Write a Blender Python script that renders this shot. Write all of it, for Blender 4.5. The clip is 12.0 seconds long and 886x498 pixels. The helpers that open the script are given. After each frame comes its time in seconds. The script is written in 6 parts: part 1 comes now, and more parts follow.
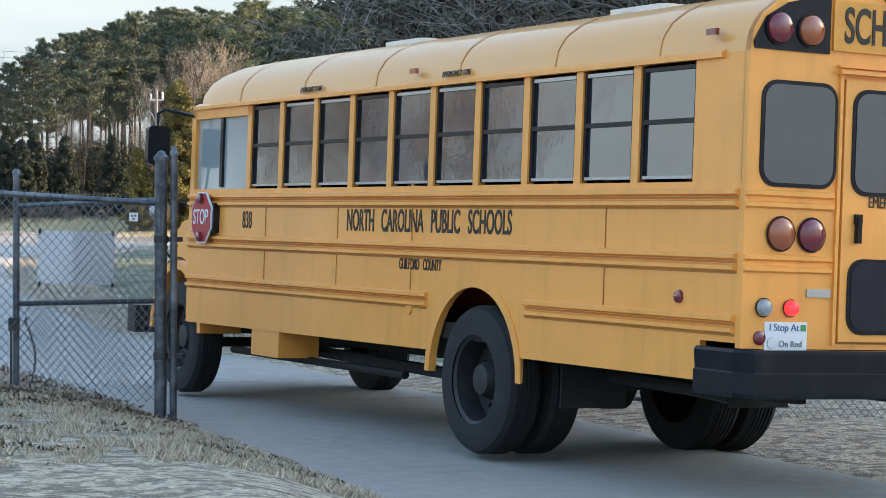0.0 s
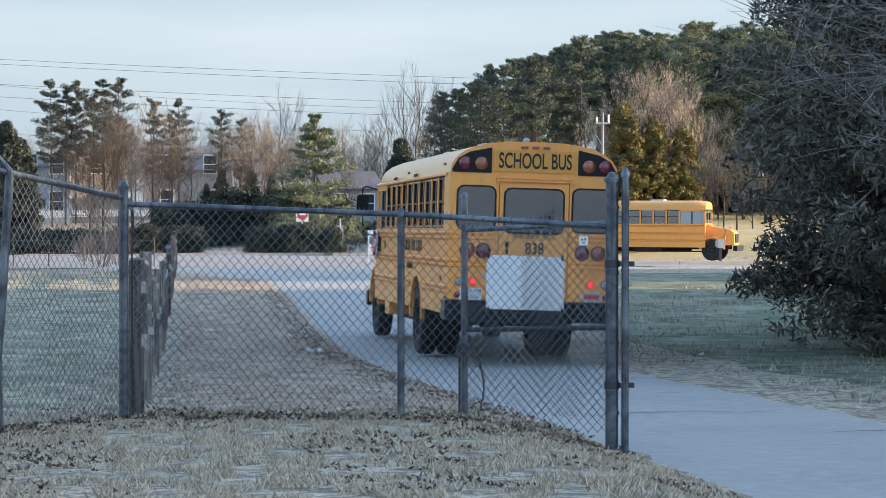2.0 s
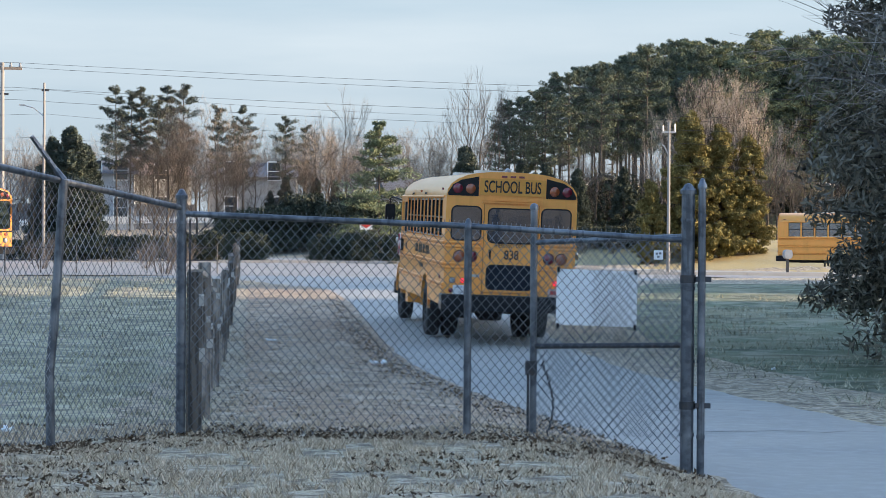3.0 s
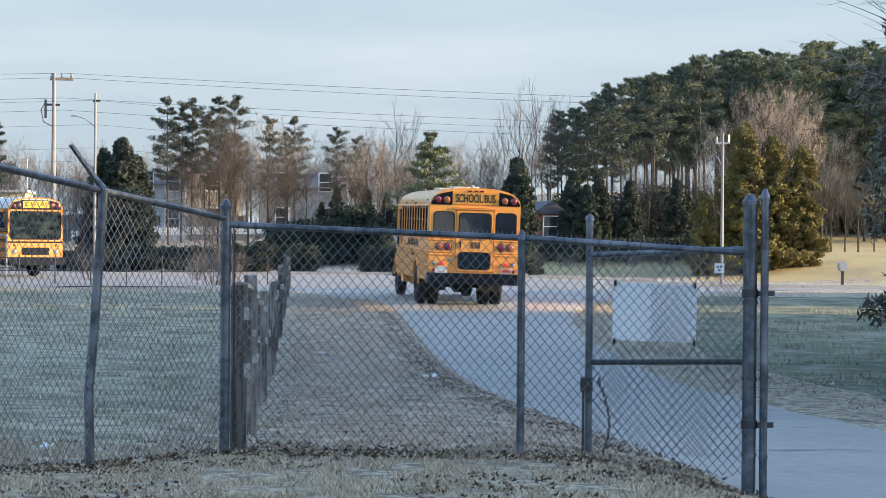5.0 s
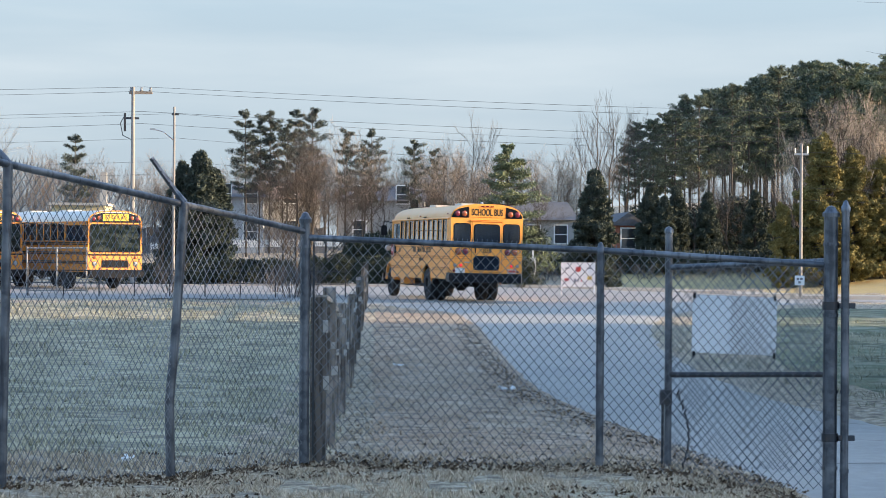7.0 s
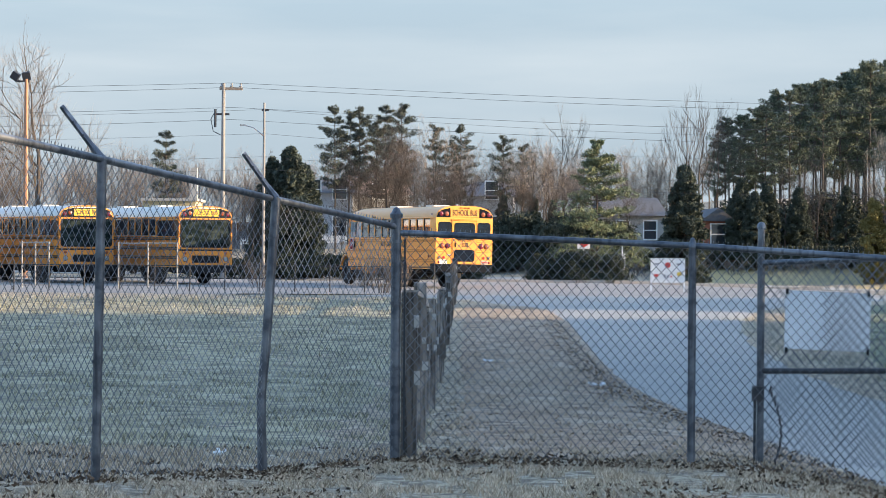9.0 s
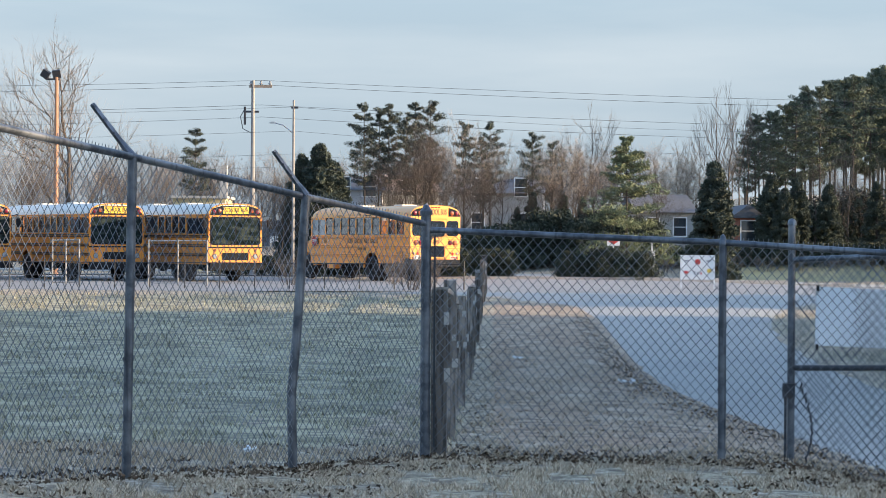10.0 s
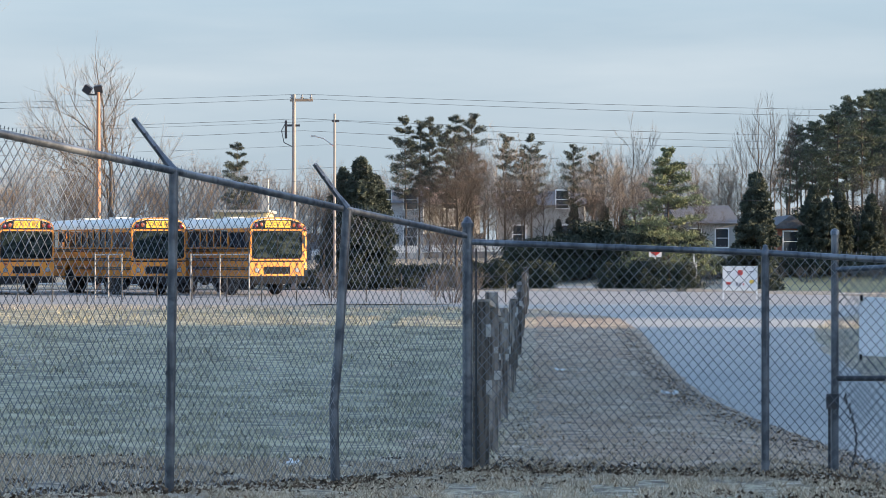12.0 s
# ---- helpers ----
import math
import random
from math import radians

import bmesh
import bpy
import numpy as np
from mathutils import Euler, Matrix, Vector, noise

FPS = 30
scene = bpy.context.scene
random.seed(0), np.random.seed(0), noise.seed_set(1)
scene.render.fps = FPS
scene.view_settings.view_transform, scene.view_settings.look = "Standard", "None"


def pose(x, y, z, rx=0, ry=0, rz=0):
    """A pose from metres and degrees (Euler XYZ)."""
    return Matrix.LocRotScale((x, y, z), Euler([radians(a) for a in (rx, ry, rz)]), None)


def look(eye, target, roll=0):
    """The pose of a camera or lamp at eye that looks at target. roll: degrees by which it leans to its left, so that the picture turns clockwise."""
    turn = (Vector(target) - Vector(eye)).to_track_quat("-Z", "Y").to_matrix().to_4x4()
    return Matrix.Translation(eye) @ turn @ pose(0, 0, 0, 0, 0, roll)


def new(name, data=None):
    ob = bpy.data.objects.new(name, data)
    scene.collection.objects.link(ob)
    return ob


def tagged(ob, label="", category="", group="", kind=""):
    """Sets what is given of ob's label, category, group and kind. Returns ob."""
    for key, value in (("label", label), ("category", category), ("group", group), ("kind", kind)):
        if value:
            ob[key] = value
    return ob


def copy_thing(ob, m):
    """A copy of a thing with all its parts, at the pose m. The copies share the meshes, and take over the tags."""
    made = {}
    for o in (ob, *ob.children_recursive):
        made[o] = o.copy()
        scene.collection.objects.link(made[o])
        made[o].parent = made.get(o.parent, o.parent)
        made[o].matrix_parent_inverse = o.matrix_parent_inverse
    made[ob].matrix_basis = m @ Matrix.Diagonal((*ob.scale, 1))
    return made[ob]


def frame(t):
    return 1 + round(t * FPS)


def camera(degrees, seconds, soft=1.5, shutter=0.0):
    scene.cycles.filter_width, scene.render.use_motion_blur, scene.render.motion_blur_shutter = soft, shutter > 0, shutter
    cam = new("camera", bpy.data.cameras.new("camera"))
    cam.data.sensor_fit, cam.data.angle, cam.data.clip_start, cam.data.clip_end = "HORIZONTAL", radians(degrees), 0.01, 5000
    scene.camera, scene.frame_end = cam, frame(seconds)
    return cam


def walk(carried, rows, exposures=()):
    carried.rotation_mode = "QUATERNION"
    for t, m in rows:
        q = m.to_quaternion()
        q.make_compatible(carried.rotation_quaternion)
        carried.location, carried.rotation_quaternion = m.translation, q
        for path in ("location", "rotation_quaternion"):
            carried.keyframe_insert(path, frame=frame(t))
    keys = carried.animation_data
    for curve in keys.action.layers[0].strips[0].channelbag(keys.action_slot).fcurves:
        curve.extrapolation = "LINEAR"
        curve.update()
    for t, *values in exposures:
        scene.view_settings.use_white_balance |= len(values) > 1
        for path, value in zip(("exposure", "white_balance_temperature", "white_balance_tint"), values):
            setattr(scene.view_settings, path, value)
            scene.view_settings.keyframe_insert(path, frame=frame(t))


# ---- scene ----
import functools

# ---------------------------------------------------------------- camera
cam = camera(22.73, 12.0, soft=0.8)
# seconds, x, y, z, pan (degrees, left is plus), tilt, lean to the left
ROWS = [
    (0.0, -0.232, -2.026, 1.771, -20.676, -1.354, 0.392),
    (0.5, -0.239, -2.025, 1.771, -16.541, -1.206, 0.244),
    (1.0, -0.229, -1.850, 1.792, -13.266, -1.028, 0.031),
    (1.5, -0.164, -1.604, 1.788, -10.922, -0.856, 0.057),
    (2.0, -0.097, -1.266, 1.767, -9.140, -0.799, 0.023),
    (2.5, -0.063, -0.915, 1.793, -8.082, -0.696, 0.181),
    (4.5, 0.033, -0.039, 1.806, -6.613, -0.377, 0.542),
    (5.0, 0.034, -0.019, 1.803, -6.152, -0.316, 0.456),
    (5.5, 0.031, -0.021, 1.804, -5.656, -0.291, 0.402),
    (6.0, 0.031, -0.040, 1.805, -5.178, -0.183, 0.384),
    (6.5, 0.024, -0.018, 1.806, -4.698, -0.085, 0.357),
    (7.0, 0.020, -0.029, 1.807, -4.147, -0.016, 0.364),
    (7.5, 0.012, -0.013, 1.805, -3.539, 0.025, 0.388),
    (9.5, 0.001, -0.017, 1.803, -1.413, -0.203, 0.397),
    (10.0, -0.001, -0.015, 1.803, -1.080, -0.224, 0.352),
    (10.5, -0.001, -0.001, 1.802, -0.811, -0.197, 0.297),
    (11.0, -0.001, -0.009, 1.802, -0.543, -0.124, 0.219),
    (11.5, 0.000, -0.004, 1.800, -0.274, -0.004, 0.123),
    (12.0, 0.000, 0.000, 1.800, -0.000, 0.100, -0.000),
]
walk(cam, [(t, pose(x, y, z, 90 + tilt, 0, pan) @ pose(0, 0, 0, 0, 0, lean)) for t, x, y, z, pan, tilt, lean in ROWS],
     exposures=[(0.0, 2.74, 7700, 10), (0.6, 2.66, 7250, 10), (1.5, 2.52, 7100, 10), (2.5, 2.43, 6850, 10), (5.0, 2.38, 6900, 10), (9.0, 2.28, 6850, 10), (12.0, 2.22, 6800, 10)])

# ---------------------------------------------------------------- world and sun
SUN_AZ, SUN_EL = 97.0, 10.0      # degrees from +y towards +x, and above the horizon
world = bpy.data.worlds.new("world")
scene.world = world
world.use_nodes = True
wn, wl = world.node_tree.nodes, world.node_tree.links
sky = wn.new("ShaderNodeTexSky")
sky.sky_type, sky.sun_disc = "NISHITA", False
sky.sun_elevation, sky.sun_rotation = radians(SUN_EL), radians(SUN_AZ)
sky.air_density, sky.dust_density, sky.ozone_density = 1.0, 1.2, 3.0
# thin high cloud, drawn out sideways
tc, mp, nz = wn.new("ShaderNodeTexCoord"), wn.new("ShaderNodeMapping"), wn.new("ShaderNodeTexNoise")
mp.inputs["Scale"].default_value = (1.2, 1.2, 9.0)
nz.inputs["Scale"].default_value, nz.inputs["Detail"].default_value = 2.2, 6.0
rp, mx = wn.new("ShaderNodeValToRGB"), wn.new("ShaderNodeMixRGB")
rp.color_ramp.elements[0].position, rp.color_ramp.elements[1].position = 0.42, 0.75
rp.color_ramp.elements[1].color = (0.6, 0.6, 0.6, 1)
mx.inputs["Color2"].default_value = (1.14, 1.27, 1.38, 1)
wl.new(tc.outputs["Generated"], mp.inputs["Vector"])
wl.new(mp.outputs["Vector"], nz.inputs["Vector"])
wl.new(nz.outputs["Fac"], rp.inputs["Fac"])
wl.new(rp.outputs["Color"], mx.inputs["Fac"])
# pale haze low over the horizon, all round
sp, hz, hm = wn.new("ShaderNodeSeparateXYZ"), wn.new("ShaderNodeMapRange"), wn.new("ShaderNodeMixRGB")
hz.interpolation_type = "SMOOTHSTEP"
hz.inputs["From Min"].default_value, hz.inputs["From Max"].default_value = 0.50, 0.06
hz.inputs["To Min"].default_value, hz.inputs["To Max"].default_value = 0.0, 0.96
hm.inputs["Color2"].default_value = (0.62, 0.79, 0.98, 1)
wl.new(tc.outputs["Generated"], sp.inputs["Vector"])
wl.new(sp.outputs["Z"], hz.inputs["Value"])
wl.new(hz.outputs["Result"], hm.inputs["Fac"])
wl.new(sky.outputs["Color"], hm.inputs["Color1"])
wl.new(hm.outputs["Color"], mx.inputs["Color1"])
wl.new(mx.outputs["Color"], wn["Background"].inputs["Color"])
wn["Background"].inputs["Strength"].default_value = 0.15
sun = new("sun", bpy.data.lights.new("sun", "SUN"))
sun.data.energy, sun.data.angle, sun.data.color = 2.4, radians(0.6), (1.0, 0.76, 0.50)
_a, _e = radians(SUN_AZ), radians(SUN_EL)
sun.matrix_world = look((0, 0, 0), (-math.sin(_a) * math.cos(_e), -math.cos(_a) * math.cos(_e), -math.sin(_e)))

# the school bus's way: seconds, x, y, heading (degrees, left is plus), lean
BUS_WAY = [
    (0.0, 7.30, 9.89, 7.42, -2.06),
    (0.5, 6.63, 14.41, 4.03, -1.49),
    (1.0, 6.24, 19.52, 1.67, -1.56),
    (1.5, 6.11, 24.52, -0.20, -2.17),
    (2.0, 6.14, 29.71, -0.85, -1.72),
    (2.5, 6.28, 34.84, -1.42, -1.84),
    (4.5, 7.00, 53.93, -0.24, -1.64),
    (5.0, 7.15, 58.53, 0.50, -1.26),
    (5.5, 7.34, 62.64, 2.99, -1.34),
    (6.0, 7.33, 66.32, 5.45, -1.22),
    (6.5, 7.13, 69.37, 8.80, -1.25),
    (7.0, 6.66, 72.19, 9.51, -1.02),
    (7.5, 6.14, 74.99, 11.23, -0.99),
    (9.5, 2.65, 89.71, 26.32, -0.74),
    (10.0, 1.42, 92.99, 29.74, -0.31),
    (10.5, -0.14, 95.93, 37.93, -0.18),
    (11.0, -2.08, 98.74, 47.35, -0.10),
    (11.5, -4.42, 101.52, 55.04, -0.03),
    (12.0, -7.10, 103.90, 60.00, 0.00),
]
# ---------------------------------------------------------------- materials
def mat(name, base, rough=0.6, metal=0.0, spots=(), bump=0.0, bump_scale=60.0, vary=0.0, coat=0.0):
    """A principled material. spots: (scale, low, high, colour, amount) noise layers over the base; vary: change from object to object."""
    m = bpy.data.materials.new(name)
    m.use_nodes = True
    n, l = m.node_tree.nodes, m.node_tree.links
    bs = n["Principled BSDF"]
    bs.inputs["Roughness"].default_value, bs.inputs["Metallic"].default_value = rough, metal
    bs.inputs["Coat Weight"].default_value = coat
    co = n.new("ShaderNodeTexCoord")
    col = n.new("ShaderNodeRGB")
    col.outputs[0].default_value = (*base, 1)
    out = col.outputs[0]
    for scale, low, high, colour, amount in spots:
        nz, rp, mx = n.new("ShaderNodeTexNoise"), n.new("ShaderNodeMapRange"), n.new("ShaderNodeMixRGB")
        if isinstance(scale, tuple):
            mp = n.new("ShaderNodeMapping")
            mp.inputs["Scale"].default_value = scale
            l.new(co.outputs["Object"], mp.inputs["Vector"])
            l.new(mp.outputs["Vector"], nz.inputs["Vector"])
            nz.inputs["Scale"].default_value = 1.0
        else:
            l.new(co.outputs["Object"], nz.inputs["Vector"])
            nz.inputs["Scale"].default_value = scale
        nz.inputs["Detail"].default_value = 6.0
        rp.inputs["From Min"].default_value, rp.inputs["From Max"].default_value = low, high
        rp.inputs["To Max"].default_value = amount
        l.new(nz.outputs["Fac"], rp.inputs["Value"])
        l.new(rp.outputs["Result"], mx.inputs["Fac"])
        l.new(out, mx.inputs["Color1"])
        mx.inputs["Color2"].default_value = (*colour, 1)
        out = mx.outputs["Color"]
    if vary:
        oi, hv, mr = n.new("ShaderNodeObjectInfo"), n.new("ShaderNodeHueSaturation"), n.new("ShaderNodeMapRange")
        mr.inputs["To Min"].default_value, mr.inputs["To Max"].default_value = 1 - vary, 1 + vary
        l.new(oi.outputs["Random"], mr.inputs["Value"])
        l.new(mr.outputs["Result"], hv.inputs["Value"])
        l.new(out, hv.inputs["Color"])
        out = hv.outputs["Color"]
    l.new(out, bs.inputs["Base Color"])
    if bump:
        nz, bp = n.new("ShaderNodeTexNoise"), n.new("ShaderNodeBump")
        nz.inputs["Scale"].default_value, nz.inputs["Detail"].default_value = bump_scale, 4.0
        l.new(co.outputs["Object"], nz.inputs["Vector"])
        l.new(nz.outputs["Fac"], bp.inputs["Height"])
        bp.inputs["Strength"].default_value, bp.inputs["Distance"].default_value = 1.0, bump
        l.new(bp.outputs["Normal"], bs.inputs["Normal"])
    return m


def leaf_mat(name, low, high, rough=0.7):
    """Foliage whose colour changes from clump to clump."""
    m = bpy.data.materials.new(name)
    m.use_nodes = True
    n, l = m.node_tree.nodes, m.node_tree.links
    bs = n["Principled BSDF"]
    bs.inputs["Roughness"].default_value = rough
    bs.inputs["Specular IOR Level"].default_value = 0.25
    ge, rp = n.new("ShaderNodeNewGeometry"), n.new("ShaderNodeValToRGB")
    rp.color_ramp.elements[0].color, rp.color_ramp.elements[1].color = (*low, 1), (*high, 1)
    l.new(ge.outputs["Random Per Island"], rp.inputs["Fac"])
    l.new(rp.outputs["Color"], bs.inputs["Base Color"])
    return m


def glow_mat(name, colour, strength):
    m = mat(name, colour, 0.3)
    bs = m.node_tree.nodes["Principled BSDF"]
    bs.inputs["Emission Color"].default_value, bs.inputs["Emission Strength"].default_value = (*colour, 1), strength
    return m


YELLOW = mat("bus_yellow", (0.97, 0.39, 0.085), 0.36, spots=[((7, 7, 0.9), 0.52, 0.75, (0.55, 0.25, 0.05), 0.28), (3.0, 0.45, 0.8, (0.70, 0.31, 0.05), 0.35), (40.0, 0.55, 0.8, (0.55, 0.28, 0.06), 0.2)], coat=0.25)
# deeper bus yellow: the parked buses' shade is put into the colour
SHADED_YELLOW = mat("shaded_bus_yellow", (0.72, 0.265, 0.035), 0.5, spots=[(2.0, 0.45, 0.75, (0.50, 0.20, 0.04), 0.5), ((9, 9, 0.8), 0.52, 0.7, (0.36, 0.16, 0.04), 0.4)])
ROOF_WHITE = mat("bus_roof_paint", (0.80, 0.34, 0.065), 0.4, spots=[(4.0, 0.4, 0.8, (0.72, 0.36, 0.10), 0.5)], coat=0.4)
ROOF_PALE = mat("bus_roof_white", (0.72, 0.70, 0.66), 0.45, spots=[(4.0, 0.4, 0.8, (0.58, 0.56, 0.52), 0.5)])
BLACK = mat("black_paint", (0.009, 0.011, 0.016), 0.28, spots=[(6.0, 0.5, 0.8, (0.03, 0.03, 0.035), 0.6)])
RUBBER = mat("tyre_rubber", (0.011, 0.011, 0.013), 0.8, spots=[(9.0, 0.45, 0.75, (0.028, 0.027, 0.027), 0.6)], bump=0.004, bump_scale=80)
UNDER = mat("underbody_steel", (0.010, 0.010, 0.011), 0.75, spots=[(8.0, 0.5, 0.8, (0.03, 0.022, 0.018), 0.6)])
RIM = mat("wheel_steel", (0.018, 0.018, 0.021), 0.55, spots=[(12.0, 0.45, 0.8, (0.04, 0.035, 0.03), 0.6)])
BLACK.node_tree.nodes["Principled BSDF"].inputs["Specular IOR Level"].default_value = 0.22
BUSGLASS = mat("bus_window_glass", (0.024, 0.036, 0.055), 0.02, spots=[(1.3, 0.45, 0.65, (0.010, 0.013, 0.016), 0.8)], bump=0.0014, bump_scale=5.0, coat=0.6)
BUSGLASS.node_tree.nodes["Principled BSDF"].inputs["IOR"].default_value = 2.5
REARGLASS = mat("bus_rear_glass", (0.022, 0.034, 0.052), 0.03, spots=[(1.3, 0.45, 0.65, (0.012, 0.016, 0.022), 0.8)], bump=0.001, bump_scale=5.0, coat=0.3)
REARGLASS.node_tree.nodes["Principled BSDF"].inputs["IOR"].default_value = 1.85
ALU = mat("window_frame_aluminium", (0.45, 0.46, 0.47), 0.35, 0.8)
RED_LENS = mat("red_lens", (0.17, 0.012, 0.026), 0.2, coat=1.0)
AMBER_LENS = mat("amber_lens", (0.34, 0.085, 0.03), 0.2, coat=1.0)
RED_GLOW = glow_mat("lit_red_lens", (0.8, 0.03, 0.04), 0.25)
WHITE_LENS = mat("clear_lens", (0.30, 0.32, 0.34), 0.15, coat=1.0)
STOP_RED = mat("stop_sign_red", (0.42, 0.02, 0.03), 0.45, spots=[(10.0, 0.5, 0.8, (0.3, 0.03, 0.03), 0.4)])
WHITE = mat("white_paint", (0.78, 0.79, 0.8), 0.5, spots=[(5.0, 0.45, 0.8, (0.62, 0.63, 0.64), 0.4)])
BANNER = mat("white_banner", (0.80, 0.83, 0.86), 0.6, spots=[(3.0, 0.4, 0.8, (0.66, 0.70, 0.74), 0.5)])
LETTER = mat("black_lettering", (0.015, 0.013, 0.012), 0.5)
GREY_INK = mat("grey_print", (0.18, 0.19, 0.21), 0.6)
BLUE_INK = mat("blue_print", (0.05, 0.14, 0.3), 0.6)
GREEN_INK = mat("green_print", (0.08, 0.3, 0.12), 0.6)
RED_INK = mat("red_print", (0.55, 0.06, 0.05), 0.6)
YELLOW_INK = mat("yellow_print", (0.7, 0.5, 0.1), 0.6)
GALV = mat("galvanised_steel", (0.115, 0.13, 0.155), 0.42, 0.6, spots=[(14.0, 0.45, 0.6, (0.05, 0.06, 0.075), 0.7), (3.0, 0.5, 0.66, (0.26, 0.28, 0.31), 0.7), ((30, 30, 1.5), 0.52, 0.64, (0.045, 0.05, 0.06), 0.6)], bump=0.001, bump_scale=120)
WIRE = mat("chain_link_wire", (0.11, 0.122, 0.14), 0.5, 0.3, spots=[(2.0, 0.47, 0.62, (0.24, 0.255, 0.275), 0.7)])
DARKSTEEL = mat("dark_weathered_steel", (0.05, 0.055, 0.065), 0.6, 0.5, spots=[(9.0, 0.5, 0.8, (0.12, 0.08, 0.06), 0.6)])
WOOD = mat("weathered_fence_wood", (0.27, 0.23, 0.195), 0.85, spots=[((3, 3, 0.6), 0.42, 0.62, (0.07, 0.058, 0.055), 0.8), ((28, 28, 2.0), 0.46, 0.58, (0.04, 0.034, 0.03), 0.8), ((9, 9, 3.0), 0.54, 0.66, (0.34, 0.31, 0.29), 0.7), (30.0, 0.5, 0.75, (0.2, 0.18, 0.17), 0.5)], bump=0.006, bump_scale=40, vary=0.45)
CAPWOOD = mat("bleached_board", (0.34, 0.31, 0.27), 0.85, spots=[((20, 2.0, 20), 0.45, 0.65, (0.2, 0.175, 0.15), 0.7)], bump=0.004, bump_scale=40)
POLEWOOD = mat("utility_pole_wood", (0.30, 0.24, 0.19), 0.85, spots=[((8, 8, 0.5), 0.4, 0.75, (0.17, 0.13, 0.10), 0.7)])
POLERUST = mat("rusty_light_pole", (0.42, 0.22, 0.13), 0.7, spots=[(6.0, 0.4, 0.75, (0.28, 0.15, 0.1), 0.7)])
BARK = mat("bark", (0.10, 0.078, 0.062), 0.9, spots=[((6, 6, 1.5), 0.4, 0.7, (0.05, 0.04, 0.034), 0.8)], bump=0.02, bump_scale=14)
BARK_DARK = mat("dark_bark", (0.06, 0.052, 0.047), 0.9, spots=[((6, 6, 1.5), 0.4, 0.7, (0.06, 0.05, 0.042), 0.7)])
TWIG_PALE = leaf_mat("pale_twigs", (0.22, 0.17, 0.135), (0.42, 0.34, 0.275), 0.85)
TWIG_WHITE = leaf_mat("bleached_twigs", (0.32, 0.26, 0.21), (0.58, 0.50, 0.42), 0.85)
TWIG_DARK = leaf_mat("dark_brown_twigs", (0.06, 0.048, 0.042), (0.13, 0.10, 0.085), 0.85)
TWIG_BROWN = leaf_mat("brown_twigs", (0.13, 0.10, 0.085), (0.25, 0.20, 0.165), 0.85)
TWIG_GREY = leaf_mat("grey_twigs", (0.09, 0.08, 0.075), (0.17, 0.15, 0.14), 0.85)
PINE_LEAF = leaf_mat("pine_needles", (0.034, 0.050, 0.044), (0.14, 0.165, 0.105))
# the pine needles again, with sunlight on the wood's right put into the colour
PINE_SUN = leaf_mat("sunlit_pine_needles", (0.055, 0.075, 0.05), (0.24, 0.26, 0.145))
PINE_DARK = leaf_mat("dark_pine_needles", (0.026, 0.036, 0.034), (0.09, 0.105, 0.08))
PINE_LIGHT = leaf_mat("young_pine_needles", (0.06, 0.085, 0.05), (0.24, 0.27, 0.15))
CEDAR_LEAF = leaf_mat("cedar_leaf", (0.026, 0.038, 0.034), (0.085, 0.105, 0.08))
NEAR_CEDAR_LEAF = leaf_mat("drive_cedar_leaf", (0.06, 0.060, 0.050), (0.25, 0.225, 0.175))
OLIVE_LEAF = leaf_mat("olive_cedar_leaf", (0.10, 0.088, 0.03), (0.27, 0.225, 0.08))
SHRUB_LEAF = leaf_mat("shrub_leaf", (0.018, 0.026, 0.02), (0.06, 0.072, 0.05))
DEAD_LEAF = leaf_mat("dead_leaves", (0.035, 0.025, 0.018), (0.17, 0.115, 0.075), 0.95)
FROST_GRASS = leaf_mat("frosted_grass", (0.20, 0.15, 0.10), (0.74, 0.62, 0.47), 0.9)
SIDING = mat("house_siding", (0.34, 0.335, 0.33), 0.7, spots=[((0.3, 0.3, 12), 0.4, 0.7, (0.27, 0.265, 0.265), 0.5)])
SIDING_BLUE = mat("house_siding_pale_blue", (0.42, 0.46, 0.52), 0.7, spots=[((0.3, 0.3, 12), 0.4, 0.7, (0.34, 0.37, 0.42), 0.5)])
SHINGLE = mat("roof_shingle", (0.12, 0.125, 0.14), 0.85, spots=[(5.0, 0.4, 0.7, (0.08, 0.08, 0.09), 0.7)])
SHINGLE_BROWN = mat("brown_roof_shingle", (0.24, 0.17, 0.13), 0.85, spots=[(5.0, 0.4, 0.7, (0.16, 0.12, 0.09), 0.7)])
BRICK = mat("house_brick", (0.33, 0.12, 0.08), 0.85, spots=[(9.0, 0.4, 0.7, (0.25, 0.10, 0.07), 0.7)])
HOUSEGLASS = mat("house_window_glass", (0.04, 0.05, 0.06), 0.1, coat=1.0)
CARPAINT = mat("car_black_paint", (0.010, 0.011, 0.015), 0.25, coat=0.2)
PLASTIC = mat("pale_litter", (0.75, 0.78, 0.8), 0.5)
CONCRETE = mat("concrete", (0.42, 0.40, 0.37), 0.85, spots=[(2.0, 0.4, 0.7, (0.32, 0.30, 0.28), 0.6), (40.0, 0.4, 0.7, (0.5, 0.48, 0.45), 0.4)], bump=0.002)


